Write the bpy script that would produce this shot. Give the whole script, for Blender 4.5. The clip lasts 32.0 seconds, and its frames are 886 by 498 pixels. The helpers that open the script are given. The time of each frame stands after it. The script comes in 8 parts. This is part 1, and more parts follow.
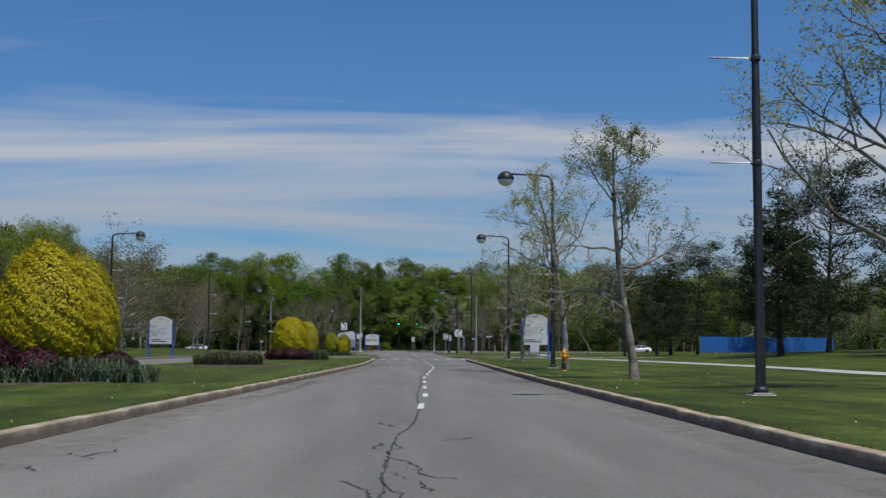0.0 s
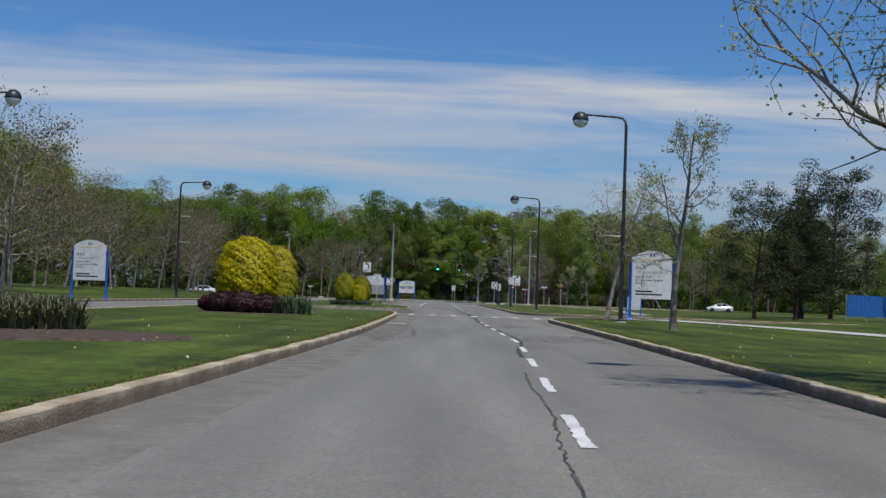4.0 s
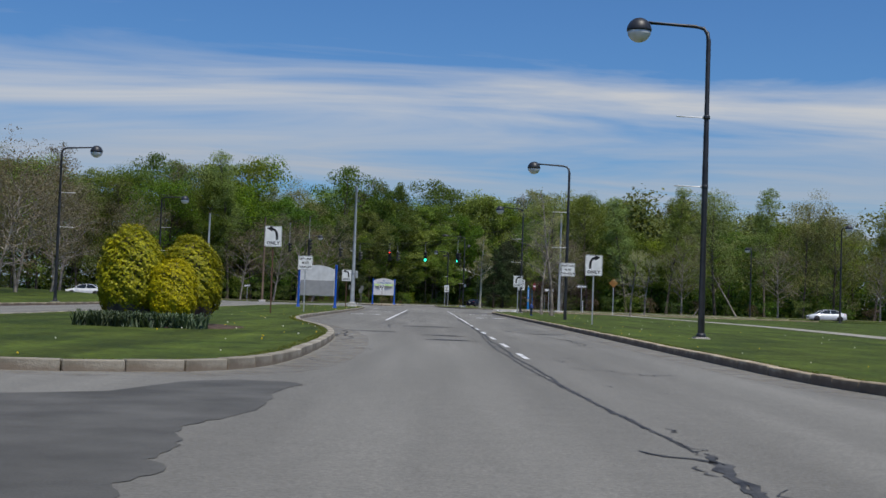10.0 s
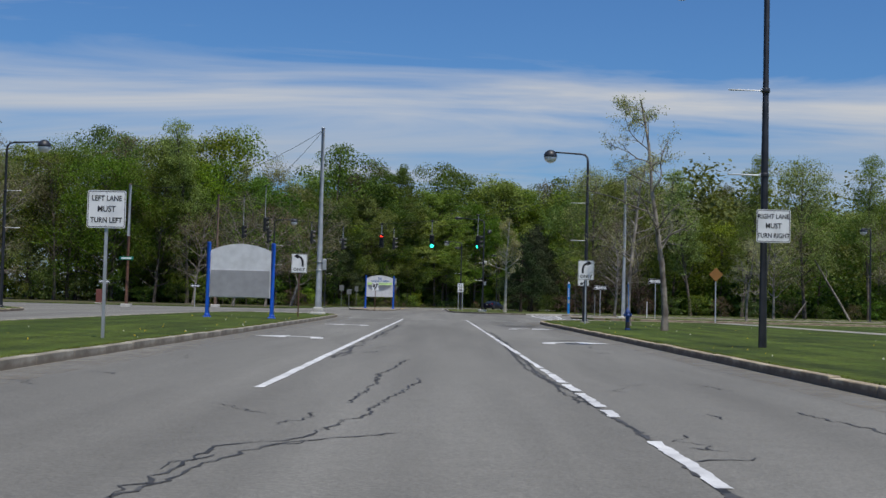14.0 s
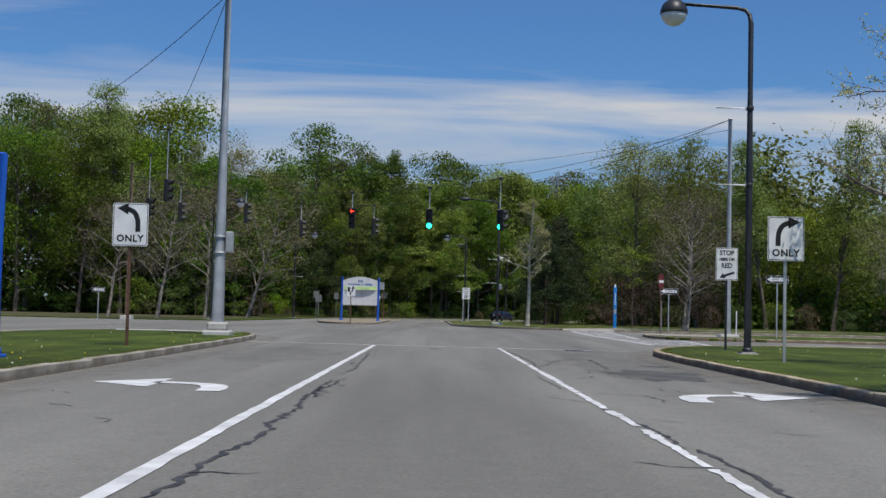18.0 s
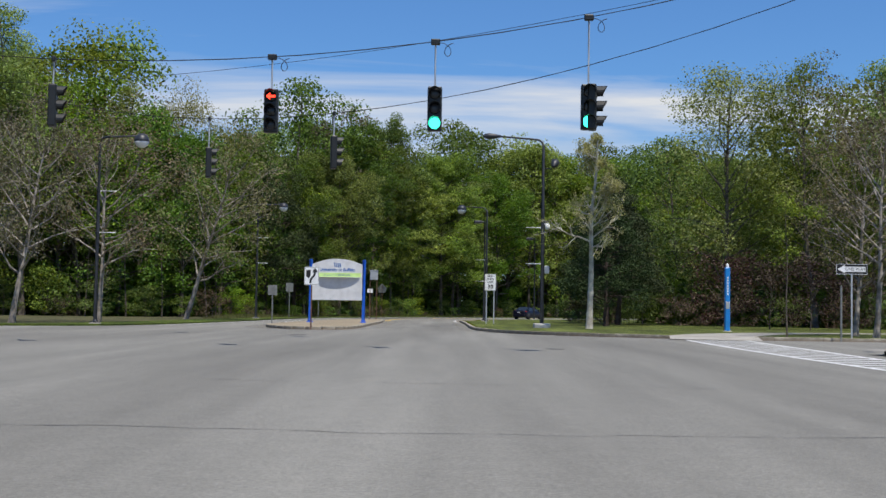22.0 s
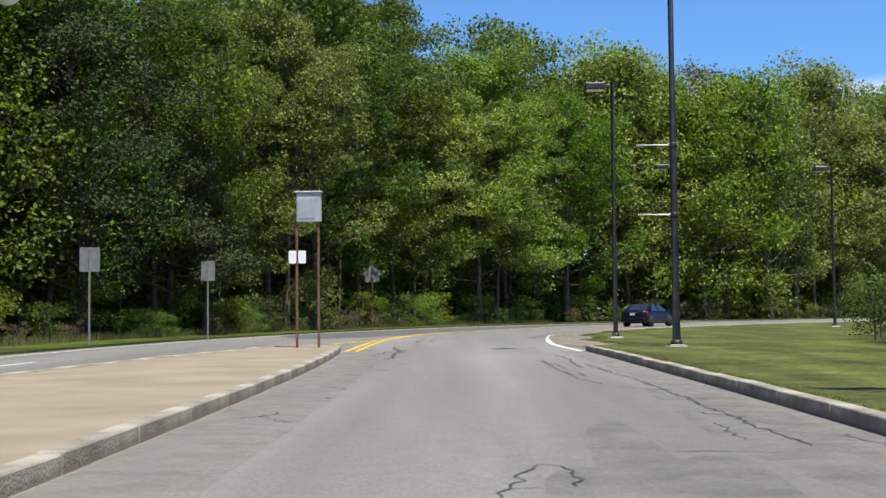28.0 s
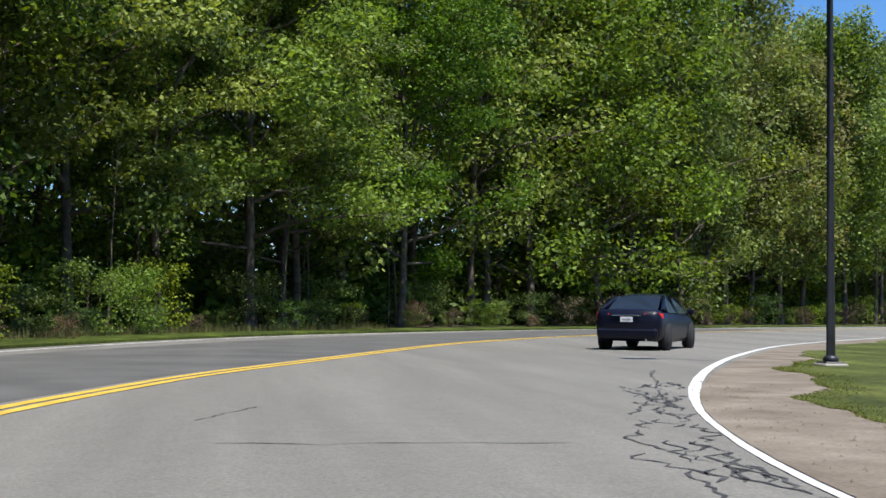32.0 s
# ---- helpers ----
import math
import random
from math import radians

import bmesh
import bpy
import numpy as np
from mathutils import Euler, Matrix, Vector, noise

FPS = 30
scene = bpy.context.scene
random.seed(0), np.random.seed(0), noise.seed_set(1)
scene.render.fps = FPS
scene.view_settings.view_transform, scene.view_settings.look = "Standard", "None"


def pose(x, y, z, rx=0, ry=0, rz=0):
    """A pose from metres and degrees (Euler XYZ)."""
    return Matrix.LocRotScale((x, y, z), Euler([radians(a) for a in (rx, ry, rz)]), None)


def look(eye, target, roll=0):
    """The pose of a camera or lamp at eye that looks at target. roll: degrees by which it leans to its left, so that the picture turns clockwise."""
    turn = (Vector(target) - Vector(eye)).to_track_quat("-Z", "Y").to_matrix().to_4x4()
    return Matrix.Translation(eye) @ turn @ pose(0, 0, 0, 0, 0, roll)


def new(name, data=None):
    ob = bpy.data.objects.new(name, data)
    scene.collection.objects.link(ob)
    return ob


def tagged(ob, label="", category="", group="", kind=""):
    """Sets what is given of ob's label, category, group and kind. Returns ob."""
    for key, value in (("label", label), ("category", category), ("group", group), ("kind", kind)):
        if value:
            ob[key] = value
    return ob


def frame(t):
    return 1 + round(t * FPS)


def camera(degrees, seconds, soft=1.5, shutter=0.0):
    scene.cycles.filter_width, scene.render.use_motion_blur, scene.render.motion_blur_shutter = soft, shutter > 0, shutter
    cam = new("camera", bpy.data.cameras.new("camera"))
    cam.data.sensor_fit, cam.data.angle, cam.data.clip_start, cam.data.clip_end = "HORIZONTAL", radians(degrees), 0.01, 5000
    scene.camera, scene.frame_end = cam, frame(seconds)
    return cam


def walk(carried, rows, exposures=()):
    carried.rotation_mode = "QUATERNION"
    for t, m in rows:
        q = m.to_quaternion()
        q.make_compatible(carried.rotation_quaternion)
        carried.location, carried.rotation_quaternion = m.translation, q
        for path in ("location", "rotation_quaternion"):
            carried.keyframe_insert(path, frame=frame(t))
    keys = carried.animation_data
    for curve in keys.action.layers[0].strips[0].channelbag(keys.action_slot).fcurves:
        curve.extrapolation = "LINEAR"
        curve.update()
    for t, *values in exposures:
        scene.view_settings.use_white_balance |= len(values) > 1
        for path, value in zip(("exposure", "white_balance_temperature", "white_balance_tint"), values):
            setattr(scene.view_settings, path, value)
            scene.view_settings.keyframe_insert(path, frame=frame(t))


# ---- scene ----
cam = camera(39.30, 32.0)
# seconds, eye x, y, z, yaw, pitch, roll
ROWS = [
    (0.0, 0.007, 0.002, 0.976, -1.85, 4.53, -0.17),
    (0.5, -0.062, 3.836, 0.976, 0.29, 2.12, -0.81),
    (1.0, -0.160, 7.857, 0.981, 1.40, 3.13, -0.99),
    (1.5, -0.273, 12.016, 0.969, 1.15, 2.55, -0.71),
    (2.0, -0.384, 16.399, 0.974, 0.75, 2.76, -1.04),
    (2.5, -0.434, 21.002, 0.973, 0.36, 2.40, -1.40),
    (3.0, -0.404, 25.813, 0.976, 0.02, 2.30, -1.69),
    (3.5, -0.320, 30.763, 0.946, -0.17, 2.26, -1.97),
    (5.5, 0.390, 51.490, 0.974, 0.05, 2.10, -2.02),
    (6.0, 0.325, 56.814, 0.971, -0.28, 2.20, -2.17),
    (6.5, 0.196, 62.157, 0.970, -0.55, 1.84, -2.32),
    (7.0, 0.036, 67.551, 0.970, -0.78, 2.15, -2.49),
    (7.5, -0.026, 73.005, 0.984, -0.89, 2.33, -2.30),
    (8.0, -0.050, 78.418, 1.000, -0.93, 2.17, -2.41),
    (8.5, -0.087, 83.621, 1.016, -0.73, 2.51, -2.37),
    (9.0, -0.115, 88.640, 1.011, -0.52, 2.41, -2.10),
    (9.5, -0.188, 93.757, 0.986, -0.53, 2.33, -1.99),
    (10.0, -0.277, 98.869, 0.941, -0.66, 2.38, -1.98),
    (10.5, -0.317, 103.958, 0.974, -0.75, 2.54, -1.88),
    (11.0, -0.273, 108.971, 0.956, -1.02, 2.26, -1.85),
    (11.5, -0.172, 113.993, 0.945, -1.49, 2.52, -1.77),
    (12.0, -0.102, 119.171, 0.970, -2.00, 2.84, -1.68),
    (12.5, -0.025, 124.281, 0.989, -1.63, 2.68, -1.40),
    (13.0, -0.018, 129.245, 0.993, -1.01, 2.64, -1.43),
    (13.5, -0.081, 134.131, 0.976, -0.38, 2.43, -1.58),
    (15.5, -0.342, 152.964, 0.980, -0.01, 2.69, -1.22),
    (16.0, -0.376, 157.080, 0.966, -0.23, 2.67, -1.26),
    (16.5, -0.405, 160.893, 0.972, -0.38, 2.59, -1.44),
    (17.0, -0.352, 164.810, 0.957, -0.34, 2.68, -1.48),
    (17.5, -0.373, 168.738, 0.966, -0.36, 2.71, -1.49),
    (18.0, -0.405, 172.623, 0.982, -0.36, 2.93, -1.37),
    (18.5, -0.422, 176.496, 0.966, -0.45, 2.81, -1.16),
    (19.0, -0.472, 180.143, 0.953, -0.55, 2.87, -1.12),
    (19.5, -0.508, 184.101, 0.977, -0.66, 2.85, -1.36),
    (20.0, -0.464, 188.215, 0.977, -0.72, 2.76, -1.43),
    (20.5, -0.429, 192.503, 0.972, -0.75, 2.48, -1.12),
    (21.0, -0.434, 196.838, 0.968, -0.66, 2.53, -0.69),
    (21.5, -0.487, 201.372, 0.977, -0.34, 2.90, -0.72),
    (22.0, -0.505, 206.039, 0.966, 0.10, 2.80, -0.84),
    (22.5, -0.564, 210.844, 0.979, 0.44, 2.93, -1.08),
    (23.0, -0.707, 215.997, 0.974, 0.64, 3.03, -1.54),
    (23.5, -0.973, 221.231, 0.965, 0.54, 2.99, -1.12),
    (24.0, -1.237, 226.693, 0.966, 0.52, 2.70, -0.97),
    (24.5, -1.460, 232.281, 0.971, 0.51, 2.73, -0.58),
    (26.5, -2.375, 256.033, 0.946, 0.43, 2.65, -1.01),
    (27.0, -2.416, 261.890, 0.915, 0.46, 2.83, -0.85),
    (27.5, -2.400, 267.590, 0.949, 0.67, 2.66, 0.27),
    (28.0, -2.320, 273.236, 0.947, 0.97, 2.96, 0.53),
    (28.5, -2.365, 279.091, 0.968, 0.94, 2.92, 0.79),
    (29.0, -2.423, 284.958, 0.986, 0.77, 2.90, -0.02),
    (29.5, -2.457, 290.931, 1.004, 0.51, 2.70, -0.24),
    (30.0, -2.412, 296.744, 0.991, 0.19, 2.71, -0.84),
    (30.5, -2.384, 302.271, 0.956, -0.57, 2.49, -0.95),
    (31.0, -2.375, 307.835, 0.934, -2.28, 2.43, -1.74),
    (31.5, -2.094, 313.644, 0.952, -5.22, 2.65, -1.85),
    (32.0, -1.798, 319.380, 0.972, -9.63, 2.79, -0.71),
]
walk(cam, [(t, pose(x, y, z, 90 + pitch, roll, yaw)) for t, x, y, z, yaw, pitch, roll in ROWS],
     [(0, -0.18, 6500, 10), (3, -0.08, 6500, 10), (8, -0.04, 6500, 10), (13, -0.07, 6500, 10), (16, 0.0, 6520, 10), (18, 0.0, 6540, 10), (20, -0.1, 6560, 10), (21, 0.2, 6600, 10), (22, 0.37, 6640, 10), (25, 0.42, 6760, 10), (27, 0.72, 6700, 10), (29, 0.88, 6700, 10), (30, 0.80, 6640, 10), (32, 0.75, 6540, 10)])

# ---------------------------------------------------------------- sky, sun
SUN_WAY = Vector((1.95, -3.3, 8.7)).normalized()
world = bpy.data.worlds.new("world")
scene.world = world
world.use_nodes = True
wn, wl = world.node_tree.nodes, world.node_tree.links
wn.clear()
w_out, w_bg = wn.new("ShaderNodeOutputWorld"), wn.new("ShaderNodeBackground")
sky = wn.new("ShaderNodeTexSky")
sky.sky_type, sky.sun_disc = "NISHITA", False
sky.sun_elevation, sky.sun_rotation = math.asin(SUN_WAY.z), math.atan2(SUN_WAY.x, SUN_WAY.y)
sky.air_density, sky.dust_density, sky.ozone_density = 1.1, 0.4, 3.0
w_bg.inputs["Strength"].default_value = 0.073


def wnode(kind, **values):
    n = wn.new(kind)
    for k, v in values.items():
        n.inputs[int(k[1:]) if k[0] == "i" and k[1:].isdigit() else k].default_value = v
    return n


def wmath(op, a, b=None, clamp=False):
    n = wn.new("ShaderNodeMath")
    n.operation, n.use_clamp = op, clamp
    for i, v in enumerate((a, b)):
        if v is None:
            continue
        if isinstance(v, (int, float)):
            n.inputs[i].default_value = v
        else:
            wl.new(v, n.inputs[i])
    return n.outputs[0]


w_co = wn.new("ShaderNodeTexCoord")
w_sep = wn.new("ShaderNodeSeparateXYZ")
wl.new(w_co.outputs["Generated"], w_sep.inputs[0])
high = w_sep.outputs["Z"]
den = wmath("ADD", wmath("MAXIMUM", high, 0.0), 0.10)
plane = wn.new("ShaderNodeCombineXYZ")
wl.new(wmath("DIVIDE", w_sep.outputs["X"], den), plane.inputs[0])
wl.new(wmath("DIVIDE", w_sep.outputs["Y"], den), plane.inputs[1])
w_map = wn.new("ShaderNodeMapping")
w_map.inputs["Scale"].default_value = (0.36, 0.95, 1.0)
w_map.inputs["Rotation"].default_value = (0, 0, radians(-6))
w_map.inputs["Location"].default_value = (2.3, 0.35, 0)
wl.new(plane.outputs[0], w_map.inputs[0])
streak = wnode("ShaderNodeTexNoise", Scale=1.5, Detail=9.0, Roughness=0.55, Distortion=0.9)
wl.new(w_map.outputs[0], streak.inputs["Vector"])
bank = wn.new("ShaderNodeValToRGB")
for i, (pos, v) in enumerate(((0.0, 0.66), (0.06, 0.64), (0.092, 0.62), (0.113, 0.60), (0.127, 0.66), (0.138, 0.52), (0.150, 0.80), (0.168, 0.80), (0.178, 0.30), (0.190, -0.12), (0.24, -0.33))):
    el = bank.color_ramp.elements
    e = el[i] if i < 2 else el.new(pos)
    e.position, e.color = pos, (min(1, v + 0.34),) * 3 + (1,)
wl.new(high, bank.inputs[0])
thick = wmath("MULTIPLY", wmath("SUBTRACT", streak.outputs["Fac"], 0.55), 2.5)
cover = wmath("ADD", wmath("SUBTRACT", thick, 0.26), bank.outputs["Color"], True)
cover = wmath("MULTIPLY", cover, 0.92)
w_mix = wn.new("ShaderNodeMix")
w_mix.data_type = "RGBA"
wl.new(cover, w_mix.inputs[0])
w_tint = wn.new("ShaderNodeMix")
w_tint.data_type, w_tint.blend_type = "RGBA", "MULTIPLY"
w_tint.inputs[0].default_value = 1.0
w_tint.inputs[7].default_value = (0.56, 0.92, 1.36, 1)
wl.new(sky.outputs[0], w_tint.inputs[6])
wl.new(w_tint.outputs[2], w_mix.inputs[6])
# grey-blue cloud low down, white above
w_cloud = wn.new("ShaderNodeValToRGB")
for i, (pos, v) in enumerate(((0.07, (0.68, 0.74, 0.84)), (0.112, (0.74, 0.79, 0.87)), (0.15, (0.98, 0.99, 1.0)))):
    el = w_cloud.color_ramp.elements
    e = el[i] if i < 2 else el.new(pos)
    e.position, e.color = pos, (*v, 1)
wl.new(high, w_cloud.inputs[0])
w_lift = wn.new("ShaderNodeVectorMath")
w_lift.operation = "SCALE"
w_lift.inputs["Scale"].default_value = 8.5
wl.new(w_cloud.outputs["Color"], w_lift.inputs[0])
wl.new(w_lift.outputs[0], w_mix.inputs[7])
wl.new(w_mix.outputs[2], w_bg.inputs["Color"])
wl.new(w_bg.outputs[0], w_out.inputs[0])

sun = new("sun", bpy.data.lights.new("sun", "SUN"))
sun.data.energy, sun.data.angle, sun.data.color = 3.9, radians(0.53), (1.0, 0.955, 0.88)
sun.matrix_world = look(SUN_WAY * 300, (0, 0, 0))


# ---------------------------------------------------------------- materials
def material(name, low, high_col, scale=4.0, rough=0.8, metal=0.0, bump=0.0, fine=0.0, spec=0.5, detail=6.0, fine_scale=90.0,
             island=0.0, obj=0.0, clear=0.0, ramp=(0.35, 0.65)):
    """Two colours mixed by a broad noise and a fine one, in object space."""
    m = bpy.data.materials.new(name)
    m.use_nodes = True
    n, l = m.node_tree.nodes, m.node_tree.links
    p = n["Principled BSDF"]
    p.inputs["Roughness"].default_value, p.inputs["Metallic"].default_value = rough, metal
    p.inputs["Specular IOR Level"].default_value = spec
    if clear:
        p.inputs["Coat Weight"].default_value, p.inputs["Coat Roughness"].default_value = clear, 0.06
    co = n.new("ShaderNodeTexCoord")
    t = n.new("ShaderNodeTexNoise")
    t.inputs["Scale"].default_value, t.inputs["Detail"].default_value = scale, detail
    l.new(co.outputs["Object"], t.inputs["Vector"])
    r = n.new("ShaderNodeValToRGB")
    r.color_ramp.elements[0].position, r.color_ramp.elements[1].position = ramp
    r.color_ramp.elements[0].color, r.color_ramp.elements[1].color = (*low, 1), (*high_col, 1)
    l.new(t.outputs["Fac"], r.inputs[0])
    col = r.outputs["Color"]
    f = n.new("ShaderNodeTexNoise")
    f.inputs["Scale"].default_value, f.inputs["Detail"].default_value = fine_scale, 3.0
    l.new(co.outputs["Object"], f.inputs["Vector"])

    def scaled(col, fac, amount):
        mr = n.new("ShaderNodeMapRange")
        mr.inputs[3].default_value, mr.inputs[4].default_value = 1 - amount, 1 + amount
        l.new(fac, mr.inputs[0])
        mx = n.new("ShaderNodeMix")
        mx.data_type, mx.blend_type = "RGBA", "MULTIPLY"
        mx.inputs[0].default_value = 1.0
        l.new(col, mx.inputs[6])
        l.new(mr.outputs[0], mx.inputs[7])
        return mx.outputs[2]

    if fine:
        col = scaled(col, f.outputs["Fac"], fine)
    if island:
        g = n.new("ShaderNodeNewGeometry")
        col = scaled(col, g.outputs["Random Per Island"], island)
    if obj:
        o = n.new("ShaderNodeObjectInfo")
        col = scaled(col, o.outputs["Random"], obj)
    l.new(col, p.inputs["Base Color"])
    if bump:
        b = n.new("ShaderNodeBump")
        b.inputs["Strength"].default_value, b.inputs["Distance"].default_value = bump, 0.02
        l.new(f.outputs["Fac"], b.inputs["Height"])
        l.new(b.outputs[0], p.inputs["Normal"])
    return m


def leaf_material(name, dark, light, through_col, amount=0.42, rough=0.55, vary=1.0):
    m = bpy.data.materials.new(name)
    m.use_nodes = True
    n, l = m.node_tree.nodes, m.node_tree.links
    p = n["Principled BSDF"]
    p.inputs["Roughness"].default_value = rough
    p.inputs["Specular IOR Level"].default_value = 0.25
    g, o = n.new("ShaderNodeNewGeometry"), n.new("ShaderNodeObjectInfo")
    r = n.new("ShaderNodeValToRGB")
    r.color_ramp.elements[0].color, r.color_ramp.elements[1].color = (*dark, 1), (*light, 1)
    l.new(g.outputs["Random Per Island"], r.inputs[0])
    hs = n.new("ShaderNodeHueSaturation")
    mr = n.new("ShaderNodeMapRange")
    mr.inputs[3].default_value, mr.inputs[4].default_value = 0.5 - 0.028 * vary, 0.5 + 0.022 * vary
    l.new(o.outputs["Random"], mr.inputs[0])
    l.new(mr.outputs[0], hs.inputs["Hue"])
    mv = n.new("ShaderNodeMapRange")
    mv.inputs[3].default_value, mv.inputs[4].default_value = 1 - 0.34 * vary, 1 + 0.22 * vary
    wn2 = n.new("ShaderNodeTexWhiteNoise")
    wn2.noise_dimensions = "1D"
    l.new(o.outputs["Random"], wn2.inputs["W"])
    l.new(wn2.outputs["Value"], mv.inputs[0])
    l.new(mv.outputs[0], hs.inputs["Value"])
    ms = n.new("ShaderNodeMapRange")
    ms.inputs[3].default_value, ms.inputs[4].default_value = 1 - 0.16 * vary, 1 + 0.10 * vary
    wn3 = n.new("ShaderNodeTexWhiteNoise")
    wn3.noise_dimensions = "2D"
    l.new(o.outputs["Location"], wn3.inputs["Vector"])
    l.new(wn3.outputs["Value"], ms.inputs[0])
    l.new(ms.outputs[0], hs.inputs["Saturation"])
    l.new(r.outputs["Color"], hs.inputs["Color"])
    l.new(hs.outputs[0], p.inputs["Base Color"])
    tr = n.new("ShaderNodeBsdfTranslucent")
    mt = n.new("ShaderNodeMix")
    mt.data_type, mt.blend_type = "RGBA", "MULTIPLY"
    mt.inputs[0].default_value = 1.0
    l.new(hs.outputs[0], mt.inputs[6])
    mt.inputs[7].default_value = (*through_col, 1)
    l.new(mt.outputs[2], tr.inputs["Color"])
    mx = n.new("ShaderNodeMixShader")
    mx.inputs[0].default_value = amount
    l.new(p.outputs[0], mx.inputs[1])
    l.new(tr.outputs[0], mx.inputs[2])
    l.new(mx.outputs[0], n["Material Output"].inputs["Surface"])
    return m


def plain(name, col, rough=0.5, metal=0.0, glow=0.0, glow_col=None, clear=0.0):
    """Paint, plastic or metal with a faint mottle."""
    lo = tuple(c * 0.9 for c in col)
    hi = tuple(min(1, c * 1.08) for c in col)
    m = material(name, lo, hi, 3.0, rough, metal, 0.04, 0.05, clear=clear)
    if glow:
        p = m.node_tree.nodes["Principled BSDF"]
        p.inputs["Emission Color"].default_value = (*(glow_col or col), 1)
        p.inputs["Emission Strength"].default_value = glow
    return m


def glass(name, tint, rough=0.02):
    m = bpy.data.materials.new(name)
    m.use_nodes = True
    p = m.node_tree.nodes["Principled BSDF"]
    p.inputs["Base Color"].default_value = (*tint, 1)
    p.inputs["Roughness"].default_value = rough
    p.inputs["Transmission Weight"].default_value = 0.55
    p.inputs["IOR"].default_value = 1.45
    return m


def asphalt_material():
    m = material("asphalt", (0.158, 0.152, 0.133), (0.208, 0.201, 0.177), 0.22, 0.9, 0, 0.5, 0.30, 0.3, 7.0, 38.0)
    n, l = m.node_tree.nodes, m.node_tree.links
    p = n["Principled BSDF"]
    base = p.inputs["Base Color"].links[0].from_socket
    co = [x for x in n if x.type == "TEX_COORD"][0]
    # broad tone drawn out along the traffic
    along = n.new("ShaderNodeMapping")
    along.inputs["Scale"].default_value = (1.6, 0.14, 1)
    l.new(co.outputs["Object"], along.inputs[0])
    broad = [x for x in n if x.type == "TEX_NOISE" and x.inputs["Scale"].default_value < 1][0]
    l.new(along.outputs[0], broad.inputs["Vector"])
    # lengthwise wear of the wheel tracks
    mp = n.new("ShaderNodeMapping")
    mp.inputs["Scale"].default_value = (0.9, 0.012, 1)
    l.new(co.outputs["Object"], mp.inputs[0])
    t = n.new("ShaderNodeTexNoise")
    t.inputs["Scale"].default_value, t.inputs["Detail"].default_value = 1.0, 4.0
    l.new(mp.outputs[0], t.inputs["Vector"])
    mr = n.new("ShaderNodeMapRange")
    mr.inputs[3].default_value, mr.inputs[4].default_value = 0.82, 1.18
    l.new(t.outputs["Fac"], mr.inputs[0])
    # coarse blotches of old patching
    t2 = n.new("ShaderNodeTexNoise")
    t2.inputs["Scale"].default_value, t2.inputs["Detail"].default_value = 0.9, 8.0
    l.new(along.outputs[0], t2.inputs["Vector"])
    mr2 = n.new("ShaderNodeMapRange")
    mr2.inputs[1].default_value, mr2.inputs[2].default_value = 0.3, 0.7
    mr2.inputs[3].default_value, mr2.inputs[4].default_value = 0.90, 1.09
    l.new(t2.outputs["Fac"], mr2.inputs[0])
    mu = n.new("ShaderNodeMath")
    mu.operation = "MULTIPLY"
    l.new(mr.outputs[0], mu.inputs[0])
    l.new(mr2.outputs[0], mu.inputs[1])
    # stones in the worn surface, and hand-sized stains
    for scale, detail, lo, hi, a, b in ((4.2, 6.0, 0.36, 0.66, 0.955, 1.045), (24.0, 4.0, 0.34, 0.66, 0.88, 1.12), (150.0, 2.0, 0.3, 0.7, 0.70, 1.30)):
        t3 = n.new("ShaderNodeTexNoise")
        t3.inputs["Scale"].default_value, t3.inputs["Detail"].default_value = scale, detail
        l.new(co.outputs["Object"], t3.inputs["Vector"])
        mr3 = n.new("ShaderNodeMapRange")
        mr3.inputs[1].default_value, mr3.inputs[2].default_value = lo, hi
        mr3.inputs[3].default_value, mr3.inputs[4].default_value = a, b
        l.new(t3.outputs["Fac"], mr3.inputs[0])
        mu3 = n.new("ShaderNodeMath")
        mu3.operation = "MULTIPLY"
        l.new(mu.outputs[0], mu3.inputs[0])
        l.new(mr3.outputs[0], mu3.inputs[1])
        mu = mu3
    mx = n.new("ShaderNodeMix")
    mx.data_type, mx.blend_type = "RGBA", "MULTIPLY"
    mx.inputs[0].default_value = 1.0
    l.new(base, mx.inputs[6])
    l.new(mu.outputs[0], mx.inputs[7])
    l.new(mx.outputs[2], p.inputs["Base Color"])
    return m


